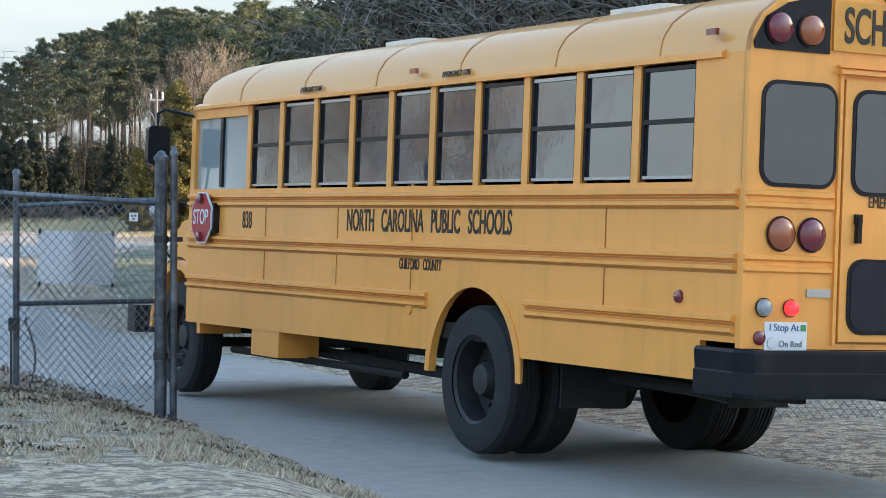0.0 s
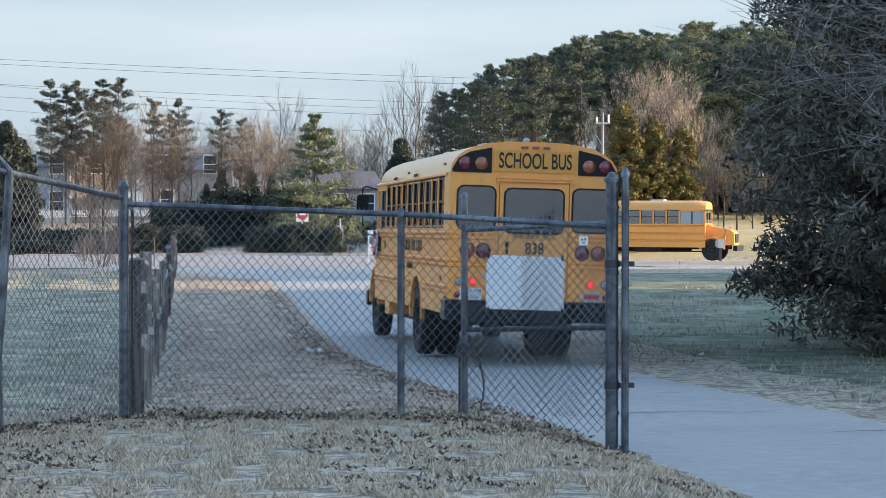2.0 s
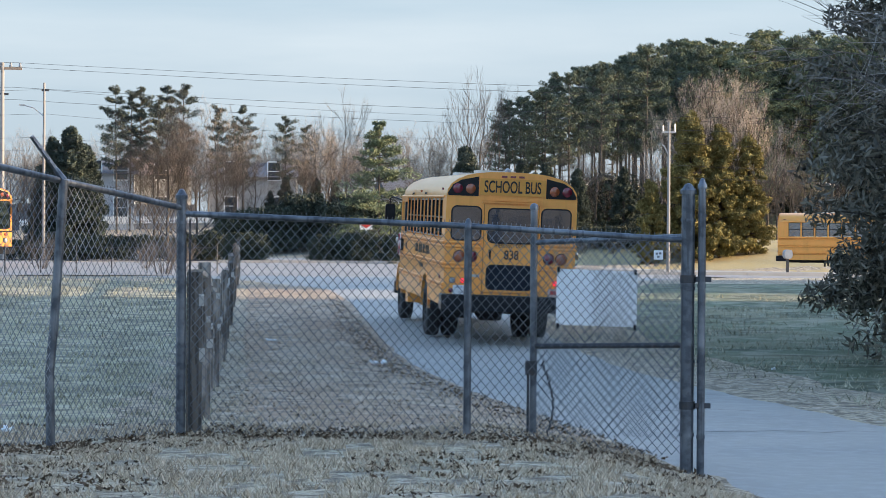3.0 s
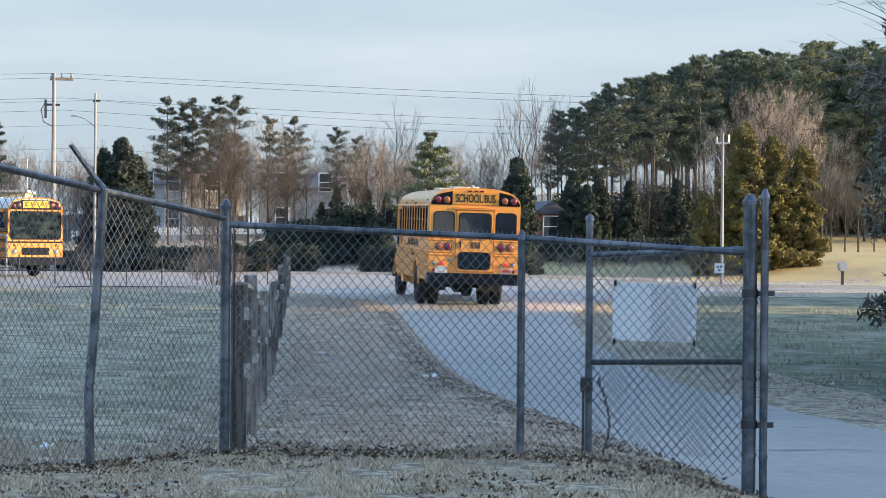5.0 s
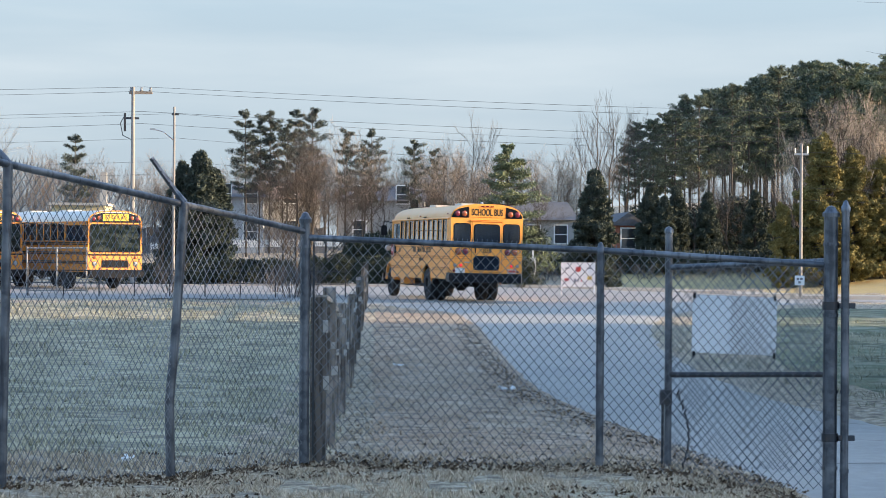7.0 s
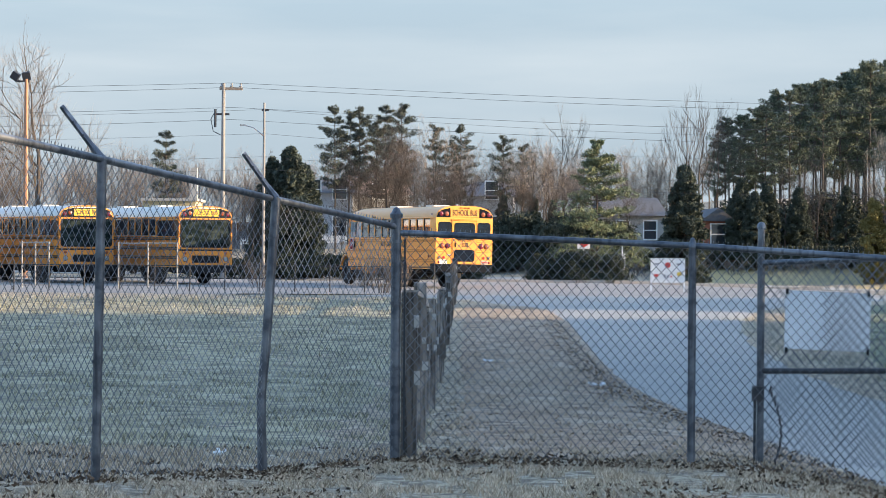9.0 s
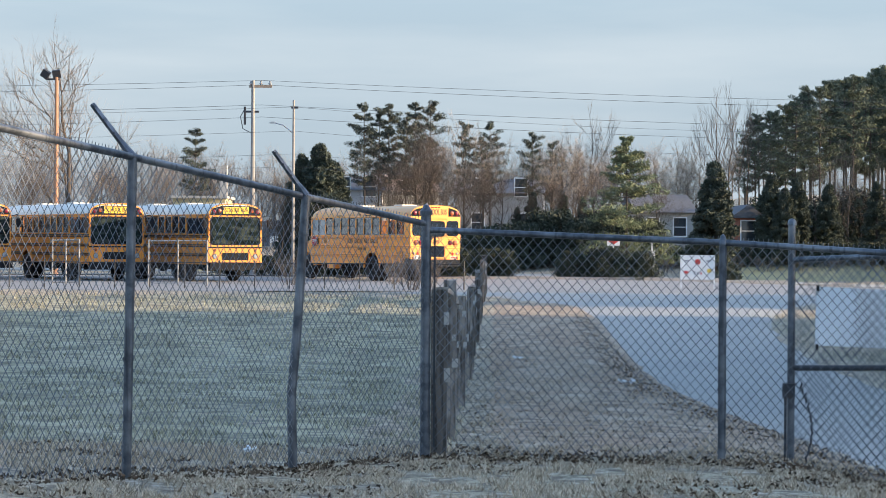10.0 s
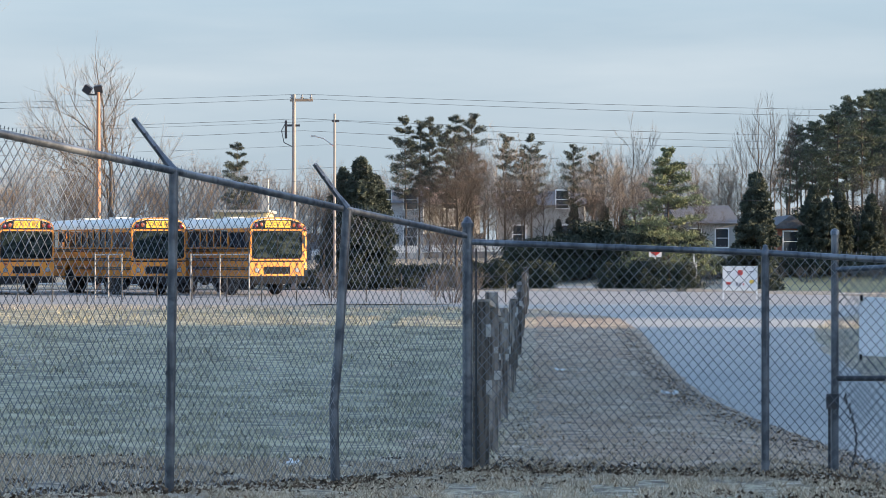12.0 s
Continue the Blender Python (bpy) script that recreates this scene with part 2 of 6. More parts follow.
def ground_mat():
    """Frost-bleached winter turf: tan and grey straw, green patches and bare earth, at three scales."""
    return mat("winter_turf", (0.62, 0.50, 0.35), 0.95,
               spots=[(0.10, 0.45, 0.62, (0.40, 0.40, 0.29), 0.7), (0.7, 0.50, 0.68, (0.36, 0.30, 0.23), 0.6), (2.0, 0.5, 0.62, (0.33, 0.29, 0.23), 0.55), (9.0, 0.5, 0.62, (0.72, 0.66, 0.56), 0.5),
                      (11.0, 0.5, 0.57, (0.17, 0.135, 0.10), 0.75), (5.0, 0.53, 0.59, (0.13, 0.10, 0.075), 0.75), (34.0, 0.48, 0.62, (0.15, 0.12, 0.09), 0.5), (90.0, 0.54, 0.7, (0.74, 0.70, 0.62), 0.4)],
               bump=0.06, bump_scale=26.0)


TURF = ground_mat()
LAWN = mat("frosted_green_field", (0.42, 0.385, 0.25), 0.95, spots=[(0.25, 0.45, 0.62, (0.38, 0.345, 0.24), 0.7), ((0.5, 0.8, 1), 0.47, 0.58, (0.17, 0.165, 0.11), 0.8), ((0.8, 1.4, 1), 0.5, 0.64, (0.56, 0.52, 0.38), 0.6), (2.2, 0.5, 0.58, (0.12, 0.105, 0.07), 0.7), (4.0, 0.52, 0.62, (0.56, 0.51, 0.38), 0.4), (25.0, 0.48, 0.62, (0.12, 0.115, 0.085), 0.4)], bump=0.03, bump_scale=22)
LAWN_DARK = mat("green_verge_grass", (0.13, 0.165, 0.095), 0.95, spots=[(0.25, 0.45, 0.62, (0.26, 0.24, 0.15), 0.8), ((0.5, 0.8, 1), 0.48, 0.58, (0.06, 0.075, 0.045), 0.8), (1.6, 0.5, 0.6, (0.32, 0.32, 0.24), 0.7), (25.0, 0.47, 0.7, (0.08, 0.085, 0.06), 0.7)], bump=0.03, bump_scale=22)
TWIG_NEAR = leaf_mat("near_grey_twigs", (0.16, 0.145, 0.135), (0.40, 0.37, 0.35), 0.8)
BARK_NEAR = mat("near_grey_bark", (0.17, 0.15, 0.14), 0.9, spots=[((6, 6, 1.5), 0.4, 0.7, (0.09, 0.08, 0.075), 0.8)], bump=0.01, bump_scale=20)
SCREEN = mat("windscreen_glass", (0.010, 0.017, 0.018), 0.07, spots=[((1.5, 1.5, 4.0), 0.46, 0.62, (0.06, 0.075, 0.07), 0.8), (7.0, 0.5, 0.66, (0.004, 0.006, 0.007), 0.8)], bump=0.01, bump_scale=2.5)
SCREEN.node_tree.nodes["Principled BSDF"].inputs["Specular IOR Level"].default_value = 0.35
DARKGLASS = mat("dark_lower_glass", (0.012, 0.018, 0.03), 0.12, spots=[(3.0, 0.4, 0.8, (0.02, 0.025, 0.035), 0.5)])
DARKGLASS.node_tree.nodes["Principled BSDF"].inputs["Specular IOR Level"].default_value = 0.25
FIELD_GRASS = leaf_mat("frosted_field_grass", (0.10, 0.10, 0.055), (0.62, 0.58, 0.44), 0.9)
EARTH_GRASS = leaf_mat("dead_verge_grass", (0.15, 0.115, 0.08), (0.62, 0.51, 0.38), 0.9)
STRAW = mat("dry_straw_field", (0.50, 0.385, 0.18), 0.95, spots=[(0.3, 0.4, 0.65, (0.30, 0.25, 0.14), 0.7), (6.0, 0.45, 0.7, (0.48, 0.40, 0.25), 0.6)], bump=0.03, bump_scale=20)
EARTH = mat("bare_earth", (0.40, 0.275, 0.185), 0.95, spots=[(0.8, 0.42, 0.65, (0.50, 0.41, 0.30), 0.7), (1.5, 0.5, 0.58, (0.56, 0.46, 0.35), 0.6), (2.6, 0.51, 0.58, (0.16, 0.115, 0.08), 0.7), (7.0, 0.45, 0.7, (0.24, 0.185, 0.14), 0.5), (22.0, 0.48, 0.64, (0.07, 0.055, 0.045), 0.5), (45.0, 0.54, 0.70, (0.56, 0.51, 0.45), 0.45)], bump=0.025, bump_scale=24)
ASPHALT = mat("worn_asphalt", (0.385, 0.37, 0.335), 0.85, spots=[(0.5, 0.42, 0.65, (0.31, 0.305, 0.29), 0.7), (6.0, 0.45, 0.7, (0.47, 0.462, 0.44), 0.5), (120.0, 0.45, 0.7, (0.22, 0.22, 0.23), 0.6)], bump=0.004, bump_scale=120)
LOT = mat("pale_worn_paving", (0.27, 0.265, 0.26), 0.85, spots=[(0.3, 0.42, 0.65, (0.25, 0.24, 0.235), 0.7), (1.2, 0.48, 0.6, (0.19, 0.185, 0.18), 0.6), (5.0, 0.45, 0.7, (0.38, 0.37, 0.35), 0.5)], bump=0.003, bump_scale=100)
CRACK = mat("tar_crack", (0.05, 0.05, 0.055), 0.8)


# ---------------------------------------------------------------- mesh helpers
class Soup:
    """Vertices and faces, gathered for one mesh."""

    def __init__(self):
        self.v, self.f, self.count = [], [], 0

    def add(self, verts, faces):
        self.v.append(np.asarray(verts, float).reshape(-1, 3))
        self.f.extend([tuple(i + self.count for i in f) for f in faces])
        self.count += len(self.v[-1])
        return self

    def box(self, x0, y0, z0, x1, y1, z1):
        v = [(x, y, z) for z in (z0, z1) for y in (y0, y1) for x in (x0, x1)]
        return self.add(v, [(0, 2, 3, 1), (4, 5, 7, 6), (0, 1, 5, 4), (2, 6, 7, 3), (0, 4, 6, 2), (1, 3, 7, 5)])

    def tube(self, a, b, r0, r1=None, n=6, caps=True):
        r1 = r0 if r1 is None else r1
        a, b = np.asarray(a, float), np.asarray(b, float)
        d = b - a
        d = d / (np.linalg.norm(d) + 1e-9)
        s = np.cross(d, (0, 0, 1) if abs(d[2]) < 0.9 else (1, 0, 0))
        s /= np.linalg.norm(s)
        u = np.cross(d, s)
        t = np.arange(n) * 2 * np.pi / n
        ring = np.cos(t)[:, None] * s + np.sin(t)[:, None] * u
        f = [(i, (i + 1) % n, n + (i + 1) % n, n + i) for i in range(n)]
        if caps:
            f += [tuple(range(n))[::-1], tuple(range(n, 2 * n))]
        return self.add(np.concatenate([a + r0 * ring, b + r1 * ring]), f)

    def path(self, pts, radii, n=6):
        """One bent tube through the points."""
        p = np.asarray(pts, float)
        k = len(p)
        d = np.empty_like(p)
        d[0], d[-1] = p[1] - p[0], p[-1] - p[-2]
        d[1:-1] = p[2:] - p[:-2]
        d /= np.linalg.norm(d, axis=1)[:, None] + 1e-9
        way = p[-1] - p[0]
        ref = np.array((0.0, 0.0, 1.0) if abs(way[2]) < 0.8 * np.linalg.norm(way) else (1.0, 0.03, 0.0))
        s = np.cross(d, ref)
        s /= np.linalg.norm(s, axis=1)[:, None] + 1e-9
        u = np.cross(d, s)
        t = np.arange(n) * 2 * np.pi / n
        r = np.asarray(radii, float)[:, None, None]
        v = p[:, None] + r * (np.cos(t)[None, :, None] * s[:, None] + np.sin(t)[None, :, None] * u[:, None])
        f = [(j * n + i, j * n + (i + 1) % n, (j + 1) * n + (i + 1) % n, (j + 1) * n + i) for j in range(k - 1) for i in range(n)]
        return self.add(v.reshape(-1, 3), f + [tuple(range(n))[::-1], tuple(range((k - 1) * n, k * n))])

    def prism(self, outline, axis, lo, hi):
        """An outline of (u, v) pairs drawn out along an axis: 'x' takes (y, z), 'y' takes (x, z), 'z' takes (x, y)."""
        k = len(outline)
        def put(u, v, w):
            return {"x": (w, u, v), "y": (u, w, v), "z": (u, v, w)}[axis]
        v = [put(u, w, lo) for u, w in outline] + [put(u, w, hi) for u, w in outline]
        return self.add(v, [(i, (i + 1) % k, k + (i + 1) % k, k + i) for i in range(k)] + [tuple(range(k))[::-1], tuple(range(k, 2 * k))])

    def lathe(self, profile, centre, axis="x", n=28):
        """A profile of (along, radius) pairs turned round an axis through centre."""
        t = np.arange(n) * 2 * np.pi / n
        c, s, rings = np.cos(t), np.sin(t), []
        for a, r in profile:
            z = np.full(n, a)
            rings.append(np.stack({"x": (z, r * c, r * s), "y": (r * c, z, r * s), "z": (r * c, r * s, z)}[axis], 1) + np.asarray(centre))
        k = len(profile)
        f = [(j * n + i, j * n + (i + 1) % n, (j + 1) * n + (i + 1) % n, (j + 1) * n + i) for j in range(k - 1) for i in range(n)]
        return self.add(np.concatenate(rings), f)

    def mesh(self, name, material, smooth=False):
        me = bpy.data.meshes.new(name)
        me.from_pydata(np.concatenate(self.v).tolist() if self.v else [], [], self.f)
        me.materials.append(material)
        bm = bmesh.new()
        bm.from_mesh(me)
        bmesh.ops.recalc_face_normals(bm, faces=bm.faces)
        bm.to_mesh(me)
        bm.free()
        if smooth:
            me.shade_smooth()
            me.set_sharp_from_angle(angle=radians(35))
        return me


def part(name, soup, material, parent, label="", smooth=False):
    """Links a soup as ONE mesh object under a thing or a part."""
    ob = new(name, soup.mesh(name, material, smooth))
    ob.parent = parent
    return tagged(ob, label)


def thing(name, label, category, m=None, group="", kind=""):
    ob = new(name)
    ob.empty_display_size = 0.2
    if m is not None:
        ob.matrix_basis = m
    return tagged(ob, label, category, group, kind)


def solid(name, soup, material, label, category, group="", kind="", smooth=False):
    return tagged(new(name, soup.mesh(name, material, smooth)), label, category, group, kind)


def lettering(name, text, size, material, parent, m, width=None, label="", bold=0.0):
    """Raised letters as a mesh, centred on the pose m, facing its +z."""
    cu = bpy.data.curves.new(name, "FONT")
    cu.body, cu.size, cu.align_x, cu.align_y, cu.extrude = text, size, "CENTER", "CENTER", 0.003
    cu.offset = bold * size
    tmp = bpy.data.objects.new(name, cu)
    scene.collection.objects.link(tmp)
    me = bpy.data.meshes.new_from_object(tmp.evaluated_get(bpy.context.evaluated_depsgraph_get()))
    bpy.data.objects.remove(tmp)
    if width and len(me.vertices):
        xs = [v.co.x for v in me.vertices]
        k = width / (max(xs) - min(xs))
        for v in me.vertices:
            v.co.x *= k
    me.materials.clear()
    me.materials.append(material)
    me.transform(m)
    ob = new(name, me)
    ob.parent = parent
    return tagged(ob, label)


# ---------------------------------------------------------------- the lie of the land
GY = [(-60, 0.5), (6, 0.34), (12, 0.26), (17, 0.12), (24, -0.16), (30, -0.32), (36, -0.42), (46, -0.38), (54, -0.25), (60, -0.12), (66, -0.04), (74, 0.0), (400, 0.0)]
RY = [(-60, -0.15), (14, -0.19), (20, -0.23), (26, -0.32), (32, -0.43), (38, -0.48), (46, -0.42), (54, -0.29), (60, -0.15), (66, -0.06), (74, 0.0), (400, 0.0)]


def knots(y, table):
    return float(np.interp(y, [a for a, _ in table], [b for _, b in table]))


def smooth_step(a, b, x):
    t = min(1.0, max(0.0, (x - a) / (b - a)))
    return t * t * (3 - 2 * t)


def land(x, y):
    """Height of the ground."""
    k = smooth_step(2.6, 4.8, x)
    z = sum(knots(y + d, GY) * (1 - k) + knots(y + d, RY) * k for d in (-2.5, 0, 2.5)) / 3
    z += 0.13 * (1 - smooth_step(-2.6, -0.6, x)) * smooth_step(6, 11, y) * (1 - smooth_step(14.5, 20, y))
    east = smooth_step(9, 26, x)
    z += smooth_step(102 - 26 * east, 120 - 10 * east, y + 0.14 * max(0.0, min(x, 40.0))) * (-0.22 - 0.46 * smooth_step(8, 34, x))
    z += 1.6 * smooth_step(137, 152, y + 0.468 * x) + 1.4 * smooth_step(150, 205, y) + 5.0 * smooth_step(160, 260, y) * smooth_step(12, 45, x)
    return z
# ---------------------------------------------------------------- ground and paving
def axis_steps(stops):
    out = []
    for a, b, s in stops:
        out += list(np.arange(a, b - 1e-6, s))
    return out + [stops[-1][1]]


def sheet(xs, ys, lift=0.0, rough=0.0):
    s = Soup()
    v = [(x, y, land(x, y) + lift + (rough * (noise.noise((x * 1.7, y * 1.7, 3)) + 0.5 * noise.noise((x * 5, y * 5, 7))) if rough else 0)) for y in ys for x in xs]
    k = len(xs)
    return s.add(v, [(j * k + i, j * k + i + 1, (j + 1) * k + i + 1, (j + 1) * k + i) for j in range(len(ys) - 1) for i in range(k - 1)])


GX = axis_steps([(-1500, -200, 130), (-200, -40, 16), (-40, -6, 2), (-6, 10, 0.25), (10, 60, 2), (60, 200, 14), (200, 1500, 130)])
GYS = axis_steps([(-300, -20, 28), (-20, 8, 2), (8, 26, 0.25), (26, 80, 1.0), (80, 160, 4), (160, 300, 10), (300, 3000, 300)])
tagged(new("ground", sheet(GX, GYS, 0.0, 0.018).mesh("ground", TURF, True)), "frosted tan and green winter turf", "grass", kind="structure")


def strip(name, edges, lift, material, label, category, step=1.0, cols=6, kind="structure"):
    """A strip of paving that follows the land. edges: (y, left x, right x)."""
    s = Soup()
    ys = axis_steps([(edges[0][0], edges[-1][0], step)])
    v = []
    for y in ys:
        x0 = float(np.interp(y, [e[0] for e in edges], [e[1] for e in edges]))
        x1 = float(np.interp(y, [e[0] for e in edges], [e[2] for e in edges]))
        x0 += 0.09 * noise.noise((y * 0.9, 1, 0)) + 0.05 * noise.noise((y * 3.1, 4, 0))
        x1 += 0.12 * noise.noise((y * 0.7, 9, 0)) + 0.06 * noise.noise((y * 2.7, 5, 0))
        for i in range(cols + 1):
            x = x0 + (x1 - x0) * i / cols
            edge = 0.05 if i in (0, cols) else 0.0
            v.append((x, y, land(x, y) + lift - edge))
    k = cols + 1
    s.add(v, [(j * k + i, j * k + i + 1, (j + 1) * k + i + 1, (j + 1) * k + i) for j in range(len(ys) - 1) for i in range(cols)])
    return tagged(new(name, s.mesh(name, material, True)), label, category, kind=kind)


strip("field_lawn", [(18.3, -60, 0.32), (24, -60, 0.57), (40, -60, 1.28), (60, -60, 2.15), (70.5, -60, 2.62)], 0.008, LAWN, "frosted grey-green grass field", "grass", 0.8, 60)
strip("verge_lawn", [(19, 8.6, 70), (28, 8.3, 70), (40, 8.7, 70), (50, 9.4, 70), (60, 11.0, 70), (69, 15.0, 70)], 0.008, LAWN_DARK, "dark green grass beside the drive", "grass", 0.8, 50)
# the bare shoulder and leaf-strewn earth beside the drive, then the drive and the yard
strip("earth_verge", [(17.5, 0.42, 4.4), (25, 0.68, 4.4), (35, 1.1, 4.5), (50, 1.76, 5.2), (60, 2.2, 5.6), (66, 2.46, 5.8)], 0.012, EARTH, "worn brown earth verge with dead leaves", "earth", 0.7, 8)
strip("road", [(-40, 4.3, 8.6), (8, 4.2, 8.4), (14, 4.3, 8.0), (20, 4.05, 7.7), (27, 3.85, 7.45), (33, 3.85, 7.5), (40, 4.1, 7.9), (48, 4.5, 8.5), (56, 4.8, 9.6), (64, 4.6, 11.5), (71, 2.6, 15.5), (76, -1.5, 21)], 0.03, ASPHALT, "worn grey asphalt driveway with cracks", "road", 0.5, 10)
strip("yard_paving", [(76.0, -5.5, 21), (80, -30, 30), (90, -48, 42), (101.5, -60, 50)], 0.035, LOT, "pale sunlit asphalt yard and road", "road", 1.0, 24)
def slanted(name, y0, slope, width, xa, xb, lift, material, label):
    """A paved band that runs from left to right at a slant."""
    s, v = Soup(), []
    xs = list(np.arange(xa, xb + 0.1, 2.0))
    for x in xs:
        for j in range(5):
            y = y0 - slope * x + width * (j / 4 - 0.5)
            v.append((x, y, land(x, y) + lift))
    s.add(v, [(5 * i + j, 5 * i + j + 1, 5 * i + j + 6, 5 * i + j + 5) for i in range(len(xs) - 1) for j in range(4)])
    return tagged(new(name, s.mesh(name, material, True)), label, "road", kind="structure")


slanted("road_far", 131.0, 0.468, 9.0, -100, 70, 0.04, ASPHALT, "grey asphalt main road")
strip("bus_bay", [(101.6, -60, -3.5), (112, -60, -4.5)], 0.035, LOT, "pale asphalt bay with parked buses", "road", 1.0, 24)
strip("straw_field", [(112, 53, 120), (121, 34, 120), (128, 19, 120), (136, 17, 120), (170, 19, 150), (230, 26, 190)], 0.05, STRAW, "sunlit dry straw field", "grass", 4, 40)

# cracks in the drive
rng = random.Random(5)
for y0, x0, n in ((20.5, 5.2, 9), (23.5, 4.9, 8), (26.5, 5.6, 7), (18.0, 6.6, 7), (31, 5.4, 6)):
    s, p = Soup(), [x0, y0]
    for _ in range(n):
        q = [p[0] + rng.uniform(0.12, 0.3), p[1] + rng.uniform(-0.18, 0.12)]
        w = rng.uniform(0.008, 0.02)
        v = [(p[0], p[1] - w, 0), (q[0], q[1] - w, 0), (q[0], q[1] + w, 0), (p[0], p[1] + w, 0)]
        s.add([(x, y, land(x, y) + 0.036) for x, y, _ in v], [(0, 1, 2, 3)])
        p = q
    tagged(new("road_crack", s.mesh("road_crack", CRACK)), "dark crack in the asphalt driveway", "crack", "road cracks", "structure")

# kerb along the yard's far and near sides
for name, y, xa, xb in (("kerb", 79.6, 16.0, 42.0), ("kerb", 101.6, -3.0, 46.0)):
    s = Soup()
    for x in np.arange(xa, xb, 3.0):
        z = land(x, y)
        s.box(x, y, z - 0.05, x + 2.97, y + 0.2, z + 0.15)
    tagged(new(name, s.mesh(name, CONCRETE)), "pale concrete kerb beside the yard", "kerb", "kerbs", "structure")


def scatter_blades(name, n, x0, x1, y0, y1, size, material, label, seed, flat=False, keep=None):
    """Loose small blades or leaves on the ground."""
    r = np.random.RandomState(seed)
    x, y = r.uniform(x0, x1, n), r.uniform(y0, y1, n)
    if keep is not None:
        ok = np.array([keep(a, b) for a, b in zip(x, y)])
        x, y = x[ok], y[ok]
    n = len(x)
    z = np.array([land(a, b) for a, b in zip(x, y)])
    th, h = r.uniform(0, 2 * np.pi, n), size * r.uniform(0.5, 1.6, n)
    dx, dy = np.cos(th), np.sin(th)
    lean = r.uniform(-1.3, 1.3, (n, 2))
    v = np.empty((n, 3, 3))
    if flat:
        up = r.uniform(0.1, 0.8, n)
        v[:, 0] = np.stack([x, y, z + 0.02], 1)
        v[:, 1] = np.stack([x + h * dx, y + h * dy, z + 0.02 + h * up * 0.5], 1)
        v[:, 2] = np.stack([x - h * dy * 0.8, y + h * dx * 0.8, z + 0.03 + h * up], 1)
    else:
        w = 0.07 * h + 0.003
        v[:, 0] = np.stack([x - w * dx, y - w * dy, z - 0.01], 1)
        v[:, 1] = np.stack([x + w * dx, y + w * dy, z - 0.01], 1)
        v[:, 2] = np.stack([x + lean[:, 0] * h, y + lean[:, 1] * h, z + h], 1)
    me = bpy.data.meshes.new(name)
    me.from_pydata(v.reshape(-1, 3).tolist(), [], np.arange(3 * n).reshape(-1, 3).tolist())
    me.materials.append(material)
    return tagged(new(name, me), label, "grass" if not flat else "leaves", kind="stuff")


def off_road(x, y):
    return not (float(np.interp(y, (14, 20, 27, 33, 40), (4.3, 4.05, 3.85, 3.85, 4.1))) - 0.05 < x < 7.8)


scatter_blades("grass", 150000, -5.0, 6.2, 10.0, 18.5, 0.034, FROST_GRASS, "short frosted straw-coloured grass", 1, keep=lambda x, y: off_road(x, y) and noise.noise((x * 3.0, y * 2.0, 0)) > -0.1)
scatter_blades("grass", 50000, -6.0, 2.2, 18.3, 38.0, 0.055, FIELD_GRASS, "frosted grey-green field grass", 2, keep=lambda x, y: x < 0.1 + 0.04 * (y - 10) and noise.noise((x * 1.2, y * 1.2, 0)) > 0.05)
scatter_blades("grass", 26000, -14.0, 3.0, 38.0, 72.0, 0.10, FIELD_GRASS, "frosted grey-green field grass", 12, keep=lambda x, y: x < 0.1 + 0.04 * (y - 10) and noise.noise((x * 0.7, y * 0.7, 0)) > 0.05)
scatter_blades("grass", 30000, 0.4, 4.4, 17.6, 45.0, 0.04, EARTH_GRASS, "sparse dead grass on the earth verge", 13, keep=lambda x, y: off_road(x, y) and x > 0.2 + 0.04 * (y - 14) and noise.noise((x * 1.6, y * 1.2, 3)) > 0.05)
scatter_blades("grass", 30000, 7.8, 20.0, 18.0, 60.0, 0.07, FIELD_GRASS, "short green verge grass", 3, keep=lambda x, y: x > 8.2 + 0.05 * max(0, y - 40) and noise.noise((x * 0.3, y * 0.8, 0)) > -0.1)
scatter_blades("fallen_leaves", 14000, -4.5, 6.0, 10.5, 18.5, 0.021, DEAD_LEAF, "dead brown leaves strewn on frosted grass", 4, True, keep=lambda x, y: off_road(x, y) and noise.noise((x * 0.8, y * 1.0, 5)) + 0.7 * noise.noise((x * 4.0, y * 2.5, 9)) > 0.22)
scatter_blades("fallen_leaves", 13000, -3.0, 4.2, 12.0, 17.3, 0.025, DEAD_LEAF, "dead brown leaves drifted along the fence", 6, True, keep=lambda x, y: abs(y - (17.1 - 0.26 * x if x > 0.2 else 17.1 + 1.6 * (x - 0.2))) < 0.45)
scatter_blades("fallen_leaves", 2600, 0.6, 4.3, 17.5, 50.0, 0.018, DEAD_LEAF, "dead brown leaves on the earth verge", 7, True)

scatter_blades("fallen_leaves", 7000, 3.2, 4.8, 17.2, 58.0, 0.024, DEAD_LEAF, "dead brown leaves drifted along the drive's edge", 8, True, keep=lambda x, y: -0.45 + 0.5 * noise.noise((y * 0.6, 2, 0)) + 0.4 * noise.noise((x * 3.0, y * 1.2, 4)) < x - float(np.interp(y, (14, 20, 27, 33, 40, 48, 56), (4.3, 4.05, 3.85, 3.85, 4.1, 4.5, 4.8))) < 0.08)


